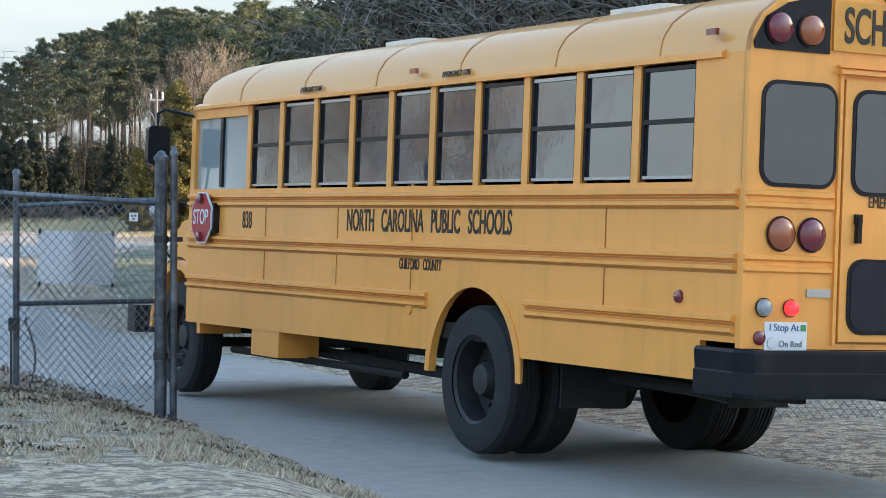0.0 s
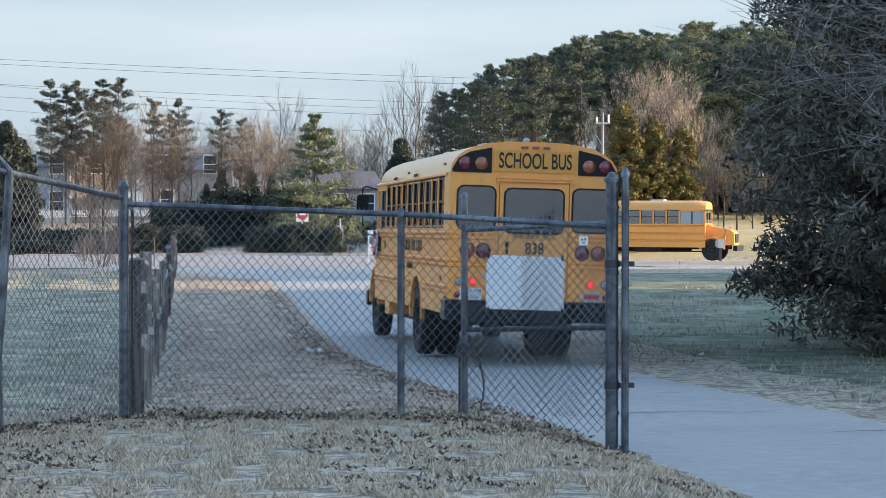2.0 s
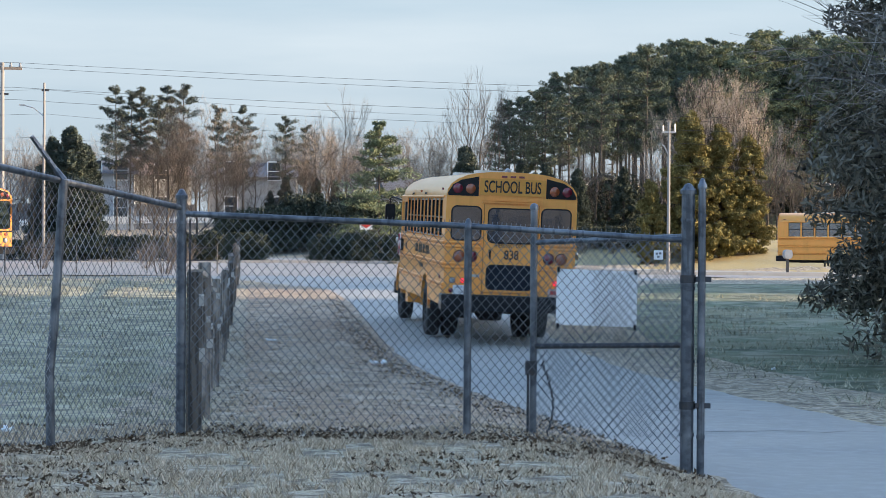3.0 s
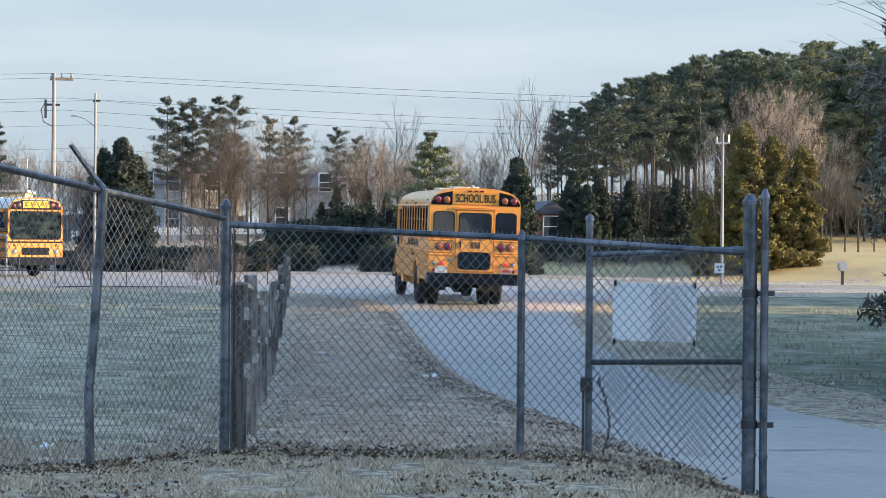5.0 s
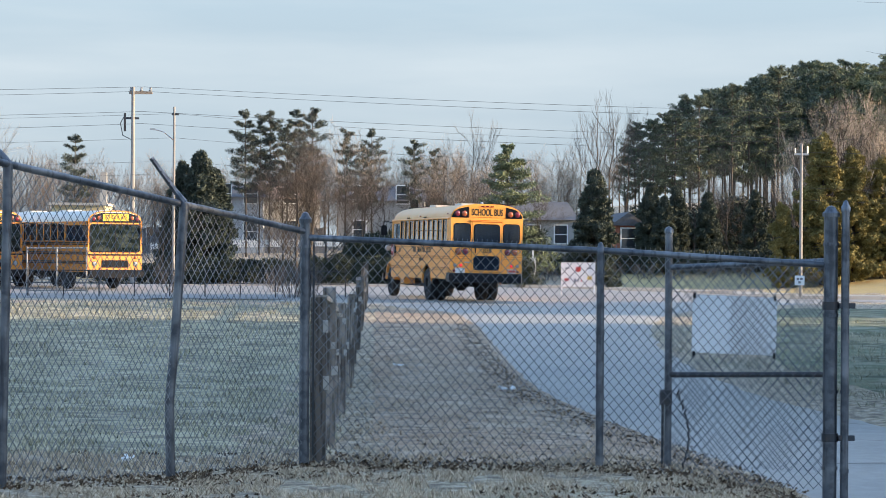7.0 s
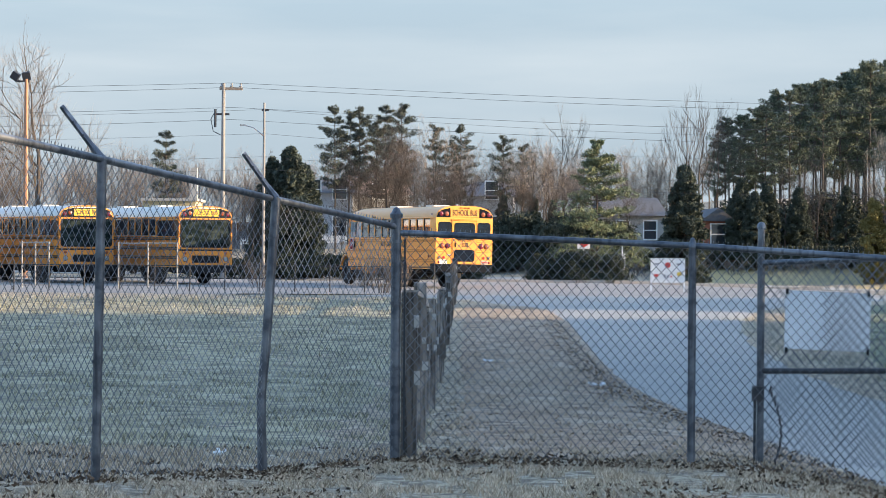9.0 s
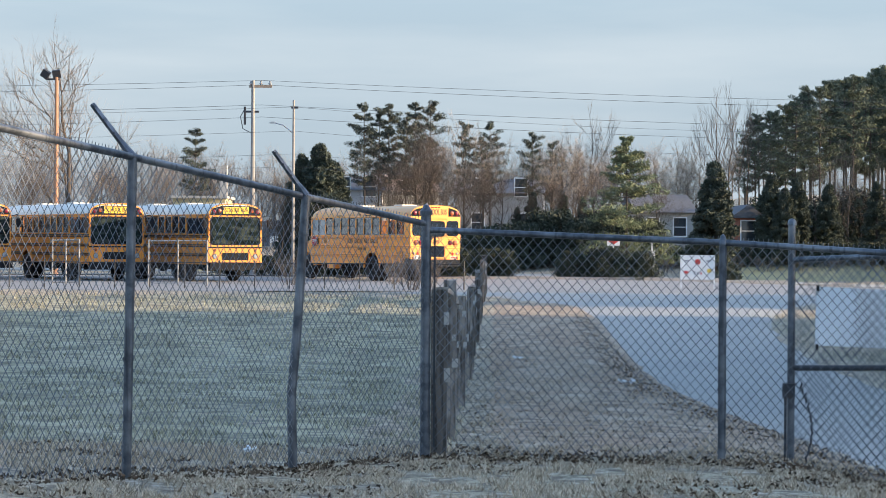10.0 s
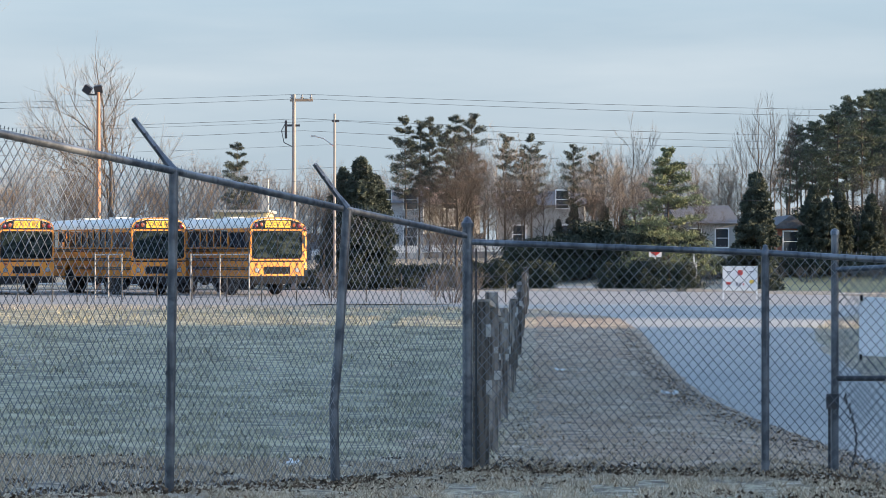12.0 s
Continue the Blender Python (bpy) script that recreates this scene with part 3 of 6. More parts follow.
# ---------------------------------------------------------------- chain-link fence
def chain_mesh(a, b, z0a, z0b, z1a, z1b, pitch=0.076, r=0.0028):
    """Diagonal wires between two upright ends a and b, with a bottom and a top at each end."""
    s = Soup()
    a, b = np.array(a, float), np.array(b, float)
    w = float(np.linalg.norm(b - a))
    h = max(z1a - z0a, z1b - z0b) + 0.05
    rs = random.Random(int(w * 1000))
    def at(u, v):
        k = u / w
        p = a + (b - a) * k
        lo, hi = z0a + (z0b - z0a) * k, z1a + (z1b - z1a) * k
        return (p[0] + 0.004 * math.sin(9 * u), p[1] + 0.012 * math.sin(3.1 * u + 2 * v), lo + (hi - lo) * v / h)
    for sign in (1, -1):
        c = -h * 0.86
        while c < w + h * 0.1:
            # a wire from (c, 0) rising by h, leaning by 0.84 of its height
            u0, u1 = (c, c + 0.84 * h) if sign > 0 else (c + 0.84 * h, c)
            v0, v1 = 0.0, h
            for end, lim in ((0, 0.0), (1, w)):
                if (u0 - lim) * (1 if end == 0 else -1) < 0 and (u1 - lim) * (1 if end == 0 else -1) > 0:
                    v0 += (v1 - v0) * (lim - u0) / (u1 - u0)
                    u0 = lim
                elif (u1 - lim) * (1 if end == 0 else -1) < 0 and (u0 - lim) * (1 if end == 0 else -1) > 0:
                    v1 = v0 + (v1 - v0) * (lim - u0) / (u1 - u0)
                    u1 = lim
            if 0 <= min(u0, u1) and max(u0, u1) <= w and v1 - v0 > 0.03:
                m = 3
                pts = [at(u0 + (u1 - u0) * i / m, v0 + (v1 - v0) * i / m) for i in range(m + 1)]
                for p, q in zip(pts, pts[1:]):
                    s.tube(p, q, r, r, 3, False)
            c += pitch
    # knuckles standing over the top edge
    u = 0.0
    while u < w:
        k = u / w
        p = a + (b - a) * k
        z = z1a + (z1b - z1a) * k
        s.tube((p[0], p[1], z - 0.03), (p[0] + 0.01, p[1], z + 0.035), r, r, 3, False)
        u += pitch / 2
    return s


def fence_post(parent, x, y, z0, z1, r, lean=(0, 0), cap=True, name="post"):
    s = Soup()
    top = (x + lean[0], y + lean[1], z1)
    s.tube((x, y, z0 - 0.2), top, r, r, 14)
    p = part(name, s, GALV, parent, smooth=True)
    if cap:
        c = Soup().lathe([(0, r * 1.25), (0.03, r * 1.25), (0.045, r * 0.9), (0.075, r * 0.55), (0.085, 0.001)], top, "z", 14)
        part("post_cap", c, GALV, p, smooth=True)
    for k in (0.08, 0.36, 0.64, 0.9):
        q = (x + lean[0] * k, y + lean[1] * k)
        c = Soup().lathe([(-0.012, r * 1.16), (0.012, r * 1.16)], (q[0], q[1], z0 + (z1 - z0) * k), "z", 12)
        part("tension_band", c, GALV, p)
    return p


def arm(parent, top, tip):
    """A flat angled arm for barbed wire, with its slots' studs."""
    a, b = np.array(top), np.array(tip)
    s = Soup().tube(a, a + (b - a) * 0.25, 0.03, 0.022, 8).tube(a + (b - a) * 0.2, b, 0.02, 0.017, 4)
    p = part("barbed_wire_arm", s, GALV, parent)
    for k in (0.45, 0.7, 0.95):
        c = a + (b - a) * k
        part("wire_slot", Soup().tube(c + (0, -0.028, 0), c + (0, 0.028, 0), 0.008, 0.008, 6), DARKSTEEL, p)


# posts: x, y, ground, top
P0, P1, P2, PE, PM, PG = (-2.525, 12.3, 0.46, 2.478), (-1.74, 14.0, 0.32, 2.32), (-0.745, 15.7, 0.22, 2.115), (0.19, 17.1, 0.16, 1.95), (2.45, 16.75, 0.06, 1.78), (4.08, 16.1, 0.05, 1.70)
fence = thing("chain_link_fence", "grey galvanised chain-link fence on frosted grass", "fence")
fence_post(fence, P0[0], P0[1], P0[2], P0[3], 0.03, cap=False)
q = fence_post(fence, P1[0], P1[1], P1[2], P1[3], 0.03, (0.03, 0), cap=False)
arm(q, (P1[0] + 0.03, P1[1], P1[3]), (P1[0] - 0.23, P1[1] + 0.02, P1[3] + 0.335))
# the bent post
s = Soup().path([(-0.763, 15.7, -0.02), (-0.778, 15.7, 0.712), (-0.749, 15.7, 1.037), (-0.682, 15.7, 2.115)], [0.034] * 4, 14)
q = part("post", s, GALV, fence, "bent galvanised post", True)
part("tension_band", Soup().lathe([(-0.012, 0.04), (0.012, 0.04)], (-0.70, 15.7, 1.85), "z", 12), GALV, q)
arm(q, (-0.682, 15.7, 2.115), (-0.916, 15.71, 2.434))
fence_post(fence, PE[0], PE[1], PE[2], PE[3] + 0.05, 0.04, name="end_post")
fence_post(fence, PM[0], PM[1], PM[2], PM[3], 0.03)
fence_post(fence, PG[0], PG[1], PG[2] - 0.02, 2.06, 0.052, name="gate_post")
fence_post(fence, PG[0] + 0.098, PG[1] - 0.05, PG[2] - 0.04, 2.10, 0.03, name="latch_post")
for a, b in ((P0, P1), (P1, P2), (P2, PE)):
    za, zb = (a[3], b[3])
    ax, bx = a[0] + (0.03 if a in (P1, P2) else 0), b[0] + (0.03 if b in (P1, P2) else 0)
    part("top_rail", Soup().tube((ax, a[1], za), (bx, b[1], zb if b is not PE else 1.93), 0.024, 0.024, 12), GALV, fence, smooth=True)
    part("wire_mesh", chain_mesh(a[:2], b[:2], a[2] - 0.02, b[2] - 0.02, za + 0.01, (zb if b is not PE else 1.93) + 0.01), WIRE, fence, "chain-link wire mesh")
part("top_rail", Soup().tube((PE[0], PE[1], 1.885), (PM[0], PM[1], PM[3] + 0.02), 0.024, 0.024, 12), GALV, fence, smooth=True)
part("top_rail", Soup().tube((PM[0], PM[1], PM[3] + 0.02), (PG[0], PG[1], 1.70), 0.024, 0.024, 12), GALV, fence, smooth=True)
part("wire_mesh", chain_mesh(PE[:2], PM[:2], PE[2] - 0.02, PM[2] - 0.02, 1.895, PM[3] + 0.03), WIRE, fence, "chain-link wire mesh")
part("wire_mesh", chain_mesh(PM[:2], PG[:2], PM[2] - 0.02, PG[2] - 0.02, PM[3] + 0.03, 1.71), WIRE, fence, "chain-link wire mesh")
part("tension_bar", Soup().box(PE[0] + 0.06, PE[1] - 0.012, 0.2, PE[0] + 0.075, PE[1] + 0.004, 1.84), DARKSTEEL, fence)
for z in (0.42, 1.40):
    part("hinge_band", Soup().lathe([(-0.03, 0.062), (0.03, 0.062)], (PG[0], PG[1], z), "z", 14).box(PG[0] + 0.05, PG[1] - 0.07, z - 0.02, PG[0] + 0.17, PG[1] - 0.03, z + 0.02), DARKSTEEL, fence)

# ---------------------------------------------------------------- open gate leaf with its sign
GA, GB = (3.12, 17.55), (4.22, 16.68)
gate = thing("gate", "open chain-link gate leaf with a black latch chain", "gate")
gx = lambda k, d=0.0: (GA[0] + (GB[0] - GA[0]) * k, GA[1] + (GB[1] - GA[1]) * k + d)
part("gate_upright", Soup().tube((*gx(0), 0.02), (*gx(0), 1.94), 0.03, 0.03, 12), GALV, gate, smooth=True)
part("upright_cap", Soup().lathe([(0, 0.038), (0.03, 0.036), (0.05, 0.02), (0.055, 0.001)], (*gx(0), 1.94), "z", 12), GALV, gate, smooth=True)
part("gate_upright", Soup().tube((*gx(1), 0.08), (*gx(1), 1.80), 0.024, 0.024, 12), GALV, gate, smooth=True)
part("gate_rail", Soup().tube((*gx(0), 1.665), (*gx(1), 1.73), 0.022, 0.022, 12), GALV, gate, smooth=True)
part("gate_rail", Soup().tube((*gx(0), 0.80), (*gx(1), 0.855), 0.022, 0.022, 12), DARKSTEEL, gate, smooth=True)
part("wire_mesh", chain_mesh(GA, GB, 0.08, 0.10, 1.66, 1.72, 0.074), WIRE, gate, "chain-link wire mesh")
part("drop_rod", Soup().tube((GA[0] - 0.05, GA[1] - 0.04, 0.0), (GA[0] - 0.05, GA[1] - 0.04, 0.66), 0.011, 0.011, 8).box(GA[0] - 0.075, GA[1] - 0.07, 0.56, GA[0] + 0.02, GA[1] - 0.03, 0.68), DARKSTEEL, gate)
s = Soup()
for i in range(16):
    u = i / 15
    c = np.array([GA[0] + 0.07 + 0.09 * math.sin(2.6 * u), GA[1] - 0.045, 0.66 - 0.58 * u])
    s.tube(c + (-0.004 if i % 2 else 0.012, 0, 0.022), c + (0.004 if i % 2 else -0.004, 0.012, -0.022), 0.008, 0.008, 5)
part("chain", s, DARKSTEEL, gate, "hanging dark steel chain")


def face_pose(a, b, k, z, off):
    """A pose on the upright plane through a and b: x along it, z (up in the pose) facing the drive's near end."""
    ax = np.array([b[0] - a[0], b[1] - a[1], 0.0])
    ax /= np.linalg.norm(ax)
    nrm = np.array([ax[1], -ax[0], 0.0])
    p = np.array([a[0] + (b[0] - a[0]) * k, a[1] + (b[1] - a[1]) * k, z]) + nrm * off
    m = Matrix(((ax[0], 0, nrm[0], p[0]), (ax[1], 0, nrm[1], p[1]), (0, 1, 0, p[2]), (0, 0, 0, 1)))
    return m


# the white sign hangs square to the drive on the leaf's mesh
board = thing("blank_sign", "blank white rectangular sign wired to the gate", "sign", pose(3.585, 17.2, 1.215, 90, 0, -2))
s = Soup()
for i in range(9):
    for j in range(7):
        u, v = -0.335 + 0.67 * i / 8, -0.23 + 0.46 * j / 6
        s.v.append(np.array([[u + 0.018 * v, v - 0.035 * u, 0.006 * math.sin(5 * u + 3 * v)]]))
        s.count += 1
s.f = [(j + 7 * i, j + 1 + 7 * i, j + 1 + 7 * (i + 1), j + 7 * (i + 1)) for i in range(8) for j in range(6)]
sheet_part = part("panel", s, BANNER, board)
sheet_part.modifiers.new("thick", "SOLIDIFY").thickness = 0.004
for u, v in ((-0.32, 0.235), (0.32, 0.215), (-0.325, -0.225), (0.315, -0.24)):
    part("cable_tie", Soup().box(u - 0.01, v - 0.025, -0.01, u + 0.01, v + 0.02, 0.02), BLACK, board)
tag_sign = thing("small_sign", "small white square sign on the fence mesh", "sign", pose(3.86, 16.16, 1.585, 90, 0, -20))
part("panel", Soup().box(-0.036, -0.036, 0, 0.036, 0.036, 0.006), WHITE, tag_sign)
for u, v in ((-0.012, 0.01), (0.014, 0.012), (0.0, -0.014)):
    part("print", Soup().box(u - 0.009, v - 0.008, 0.0065, u + 0.009, v + 0.008, 0.009), GREY_INK, tag_sign)


# ---------------------------------------------------------------- the other gate leaf and fence, across the drive
HX, FX = (8.84, 15.8), (8.2, 17.3)
far_fence = thing("chain_link_fence", "old chain-link fence beside the drive's grass edge", "fence")
zg = land(*HX)
fence_post(far_fence, HX[0], HX[1], zg, 1.92, 0.045, (0.06, 0.0), name="gate_post")
fence_post(far_fence, HX[0] + 0.10, HX[1] + 0.05, zg, 2.10, 0.022, (0.03, 0.0), False, "latch_post")
fence_post(far_fence, 10.9, 15.0, zg, 1.62, 0.03)
part("top_rail", Soup().tube((HX[0] + 0.04, HX[1], 1.36), (10.9, 15.0, 1.42), 0.02, 0.02, 10), GALV, far_fence, smooth=True)
part("wire_mesh", chain_mesh(HX, (10.9, 15.0), zg, zg, 1.35, 1.41), WIRE, far_fence, "chain-link wire mesh")
leaf = thing("gate", "open leaning chain-link gate leaf on the grass", "gate")
tilt_x = 0.26
fx = lambda k, z: (FX[0] + (HX[0] - FX[0]) * k * 0.93 + tilt_x * (z + 0.1) / 2.05, FX[1] + (HX[1] - FX[1]) * k * 0.93, z)
part("gate_upright", Soup().tube(fx(0, -0.12), fx(0, 1.95), 0.026, 0.026, 10), GALV, leaf, smooth=True)
part("gate_upright", Soup().tube(fx(1, -0.08), fx(1, 1.75), 0.024, 0.024, 10), GALV, leaf, smooth=True)
for z in (-0.08, 0.74, 1.60):
    part("gate_rail", Soup().tube(fx(0, z), fx(1, z), 0.02, 0.02, 10), GALV, leaf, smooth=True)
part("wire_mesh", chain_mesh(FX, fx(1, 0)[:2], -0.07, -0.07, 0.72, 0.72), WIRE, leaf, "chain-link wire mesh")
part("wire_mesh", chain_mesh(fx(0, 1.15)[:2], fx(1, 1.15)[:2], 0.75, 0.75, 1.59, 1.59), WIRE, leaf, "chain-link wire mesh")

# ---------------------------------------------------------------- wooden fence along the field
WA, WB = np.array([0.30, 17.5]), np.array([2.85, 75.0])
wood_fence = thing("wooden_fence", "weathered grey wooden post-and-board fence with white ties", "fence")
rng = random.Random(11)
SPAN = 2.45
n_posts = int(np.linalg.norm(WB - WA) / SPAN)
wd = (WB - WA) / np.linalg.norm(WB - WA)
wp = np.array([wd[1], -wd[0]])
def along(d, off=0.0):
    return WA + wd * d + wp * off
def plank(d0, d1, o0, o1, z0, z1, tilt=0.0):
    s = Soup()
    a, b = along(d0, o0), along(d0, o1)
    c, d = along(d1, o1), along(d1, o0)
    za, zb = land(*along(d0)), land(*along(d1))
    return s.add([(*a, za + z0), (*b, za + z0), (*c, zb + z0 + tilt), (*d, zb + z0 + tilt), (*a, za + z1), (*b, za + z1), (*c, zb + z1 + tilt), (*d, zb + z1 + tilt)],
                 [(0, 3, 2, 1), (4, 5, 6, 7), (0, 1, 5, 4), (1, 2, 6, 5), (2, 3, 7, 6), (3, 0, 4, 7)])
for i in range(n_posts + 1):
    d = i * SPAN
    h = 1.34 + rng.uniform(-0.12, 0.10)
    o, w = rng.uniform(-0.035, 0.035), rng.uniform(0.04, 0.065)
    p = part("post", plank(d - 0.07, d + 0.07, o - w, o + w, -0.2, h, rng.uniform(-0.05, 0.05)), WOOD, wood_fence)
    for z in (1.02, 0.66):
        if rng.random() < 0.55:
            z += rng.uniform(-0.12, 0.12)
            part("tie", plank(d - 0.088, d - 0.076, o + w - rng.uniform(0.02, 0.05), o + w + rng.uniform(0.0, 0.03), z, z + rng.uniform(0.03, 0.11), rng.uniform(-0.03, 0.03)), CONCRETE, p, "torn pale tie")
    if 0 < i < n_posts:
        for z in ((0.62,) if i % 3 else (0.30, 0.66)):
            part("board", plank(d + 0.02, d + SPAN - 0.02, -0.02, 0.012, z + rng.uniform(-0.03, 0.03), z + 0.11, rng.uniform(-0.04, 0.04)), WOOD, wood_fence)

for i in range(3):
    part("cap_board", plank(i * SPAN + 0.01, (i + 1) * SPAN - 0.01, -0.05, 0.07, 1.30 - 0.05 * i, 1.34 - 0.05 * i), CAPWOOD, wood_fence, "pale split capping board")
# litter on the field
for x, y, r in ((-1.22, 17.75, 0.05), (3.55, 34.2, 0.09), (2.2, 41.0, 0.07), (9.6, 33.0, 0.05)):
    s = Soup()
    rl = random.Random(int(x * 100))
    for _ in range(7):
        c = np.array([x + rl.uniform(-r, r), y + rl.uniform(-r, r), land(x, y) + 0.01])
        s.tube(c, c + (rl.uniform(-r, r), rl.uniform(-r, r), rl.uniform(0.01, r * 0.8)), r * 0.35, r * 0.2, 5)
    solid("litter", s, PLASTIC, "crumpled pale scrap of litter on the grass", "litter", "litter scraps")
# ---------------------------------------------------------------- school buses
# in a bus's own space: rear bumper at y = 0, forward is +y, ground at z = -0.05
HALF = 1.22
WIN_A, WIN_P, WIN_Z0, WIN_Z1 = 0.521, 0.712, 1.95, 2.68
REAR_AXLE, FRONT_AXLE, BODY_END = 3.32, 9.40, 9.05
ROOF_TOP, EAVE, SKIRT = 3.20, 2.72, 0.70


def rounded(x0, z0, x1, z1, r, n=5):
    pts = []
    for cx, cz, a in ((x1 - r, z1 - r, 0), (x0 + r, z1 - r, 90), (x0 + r, z0 + r, 180), (x1 - r, z0 + r, 270)):
        for i in range(n + 1):
            t = radians(a + 90 * i / n)
            pts.append((cx + r * math.cos(t), cz + r * math.sin(t)))
    return pts


def roof_outline(inset=0.0, steps=14):
    """The arch of the roof from the right eave to the left."""
    out = []
    for i in range(steps + 1):
        t = math.pi * i / steps
        c, s = math.cos(t), math.sin(t)
        out.append(((HALF - inset) * math.copysign(abs(c) ** 0.72, c), EAVE + (ROOF_TOP - EAVE - inset * 0.6) * abs(s) ** 0.85))
    return out


def side_panel(bus, side, length, paint):
    """One flank below the windows, with a wheel arch cut out at the rear axle."""
    s, x0, x1 = Soup(), side * HALF, side * (HALF - 0.05)
    arch, r = [], 0.66
    ys = [0.05, REAR_AXLE - r]
    for i in range(17):
        t = math.pi * (1 - i / 16)
        arch.append((REAR_AXLE + r * math.cos(t), 0.52 + (r + 0.02) * math.sin(t)))
    top = WIN_Z0 - 0.02
    cols = [(0.05, 0.95), (0.42, 0.95), (0.421, SKIRT), (REAR_AXLE - r - 0.001, SKIRT)] + arch + [(REAR_AXLE + r + 0.001, SKIRT - 0.02), (length, SKIRT - 0.04)]
    v, f = [], []
    for y, z in cols:
        v += [(x0, y, z), (x0, y, top), (x1, y, z), (x1, y, top)]
    for i in range(len(cols) - 1):
        a, b = 4 * i, 4 * (i + 1)
        f += [(a, b, b + 1, a + 1), (a + 2, a + 3, b + 3, b + 2), (a, a + 2, b + 2, b)]
    s.add(v, f)
    return part("side_panel", s, paint, bus)


def wheel(parent, x, y, r, w, dual=False, hub=0.50):
    """A steel wheel and tyre with its hub at its own origin."""
    h = new("wheel")
    h.parent = parent
    h.matrix_basis = pose(x, y, hub)
    sgn = 1 if x > 0 else -1
    def tyre(off):
        p = [(-w / 2, r * 0.60), (-w / 2, r * 0.70), (-w / 2 + 0.005, r * 0.86), (-w * 0.43, r * 0.955), (-w * 0.30, r * 0.99)]
        for i in range(5):
            u = -w * 0.24 + w * 0.48 * i / 4
            p += [(u - 0.012, r), (u - 0.006, r - 0.012), (u + 0.006, r - 0.012), (u + 0.012, r)]
        p += [(w * 0.30, r * 0.99), (w * 0.43, r * 0.955), (w / 2 - 0.005, r * 0.86), (w / 2, r * 0.70), (w / 2, r * 0.60)]
        return Soup().lathe(p, (off, 0, 0), "x", 36)
    part("tyre", tyre(0), RUBBER, h, smooth=True)
    if dual:
        part("tyre", tyre(-sgn * (w + 0.05)), RUBBER, h, smooth=True)
    d = (-1 if dual else 0.55) * sgn
    rim = Soup().lathe([(sgn * w * 0.46, r * 0.61), (sgn * w * 0.40, r * 0.56), (d * w * 0.18, r * 0.54), (d * w * 0.22, r * 0.30), (sgn * w * 0.05, r * 0.26), (sgn * w * 0.30, r * 0.20), (sgn * w * 0.34, 0.001)], (0, 0, 0), "x", 30)
    p = part("rim", rim, RIM, h, smooth=True)
    for i in range(10):
        t = 2 * math.pi * i / 10
        c = (d * w * 0.18, r * 0.37 * math.cos(t), r * 0.37 * math.sin(t))
        part("wheel_nut", Soup().tube(c, (c[0] + sgn * 0.03, c[1], c[2]), 0.018, 0.018, 6), RIM, p)
    return h


def lamp(parent, name, x, z, r, material, y=0.0, depth=0.035, hood=True, out=-1):
    s = Soup().lathe([(0, r), (out * depth * 0.5, r * 0.96), (out * depth * 0.85, r * 0.75), (out * depth, r * 0.4), (out * depth * 1.05, 0.001)], (x, y, z), "y", 20)
    p = part(name, s, material, parent, smooth=True)
    if hood:
        part("lamp_ring", Soup().lathe([(0.0, r * 1.02), (out * 0.012, r * 1.10), (out * 0.012, r * 1.0)], (x, y, z), "y", 20), BLACK, p)
    return p


def side_windows(bus, side, first, count, paint):
    for i in range(count):
        y0 = WIN_A + WIN_P * (first + i) + 0.05
        y1 = y0 + WIN_P - 0.10
        x = side * (HALF - 0.035)
        g = part("window", Soup().box(min(x, x - side * 0.012), y0, WIN_Z0 + 0.02, max(x, x - side * 0.012), y1, WIN_Z1 - 0.02), BUSGLASS, bus)
        xo = side * (HALF - 0.015)
        for ya, yb, za, zb in ((y0 - 0.005, y0 + 0.022, WIN_Z0, WIN_Z1), (y1 - 0.022, y1 + 0.005, WIN_Z0, WIN_Z1)):
            part("window_frame", Soup().box(min(x, xo), ya, za, max(x, xo), yb, zb), BLACK, g)
        part("window_rail", Soup().box(min(x, xo), y0 + 0.024, 2.305, max(x, xo), y1 - 0.024, 2.335), BLACK, g)
        part("window_sill", Soup().box(min(x, xo), y0 + 0.024, WIN_Z0 + 0.002, max(x, xo), y1 - 0.024, WIN_Z0 + 0.022), ALU, g)
        part("window_header", Soup().box(min(x, xo), y0 + 0.024, WIN_Z1 - 0.035, max(x, xo), y1 - 0.024, WIN_Z1 - 0.01), ALU if i % 3 else BLACK, g)
    for i in range(count + 1):
        y = WIN_A + WIN_P * (first + i)
        x0, x1 = sorted((side * HALF, side * (HALF - 0.06)))
        part("pillar", Soup().box(x0, y - 0.042, WIN_Z0 - 0.02, x1, y + 0.042, EAVE), paint, bus)


def rub_rails(bus, side, z, ya, yb, gap=None, paint=None):
    """A doubled pressed rail along a flank."""
    x0, x1 = sorted((side * HALF, side * (HALF + 0.032)))
    for a, b in ([(ya, yb)] if gap is None else [(ya, gap[0]), (gap[1], yb)]):
        s = Soup()
        for dz in (-0.035, 0.035):
            prof = [(x0, z + dz - 0.024), (x1, z + dz - 0.010), (x1, z + dz + 0.010), (x0, z + dz + 0.026)] if side > 0 else [(x1, z + dz - 0.024), (x0, z + dz - 0.012), (x0, z + dz + 0.012), (x1, z + dz + 0.024)]
            s.prism(prof, "y", a, b)
        r = part("rub_rail", s, paint or YELLOW, bus)
        # thin dark strips paint the shade between the ridges and below the rail
        xs, xe = sorted((side * HALF, side * (HALF + 0.003)))
        part("rail_gap", Soup().box(xs, a, z - 0.007, xe, b, z + 0.007).box(xs, a, z - 0.072, xe, b, z - 0.060), SEAM_SHADE, r)


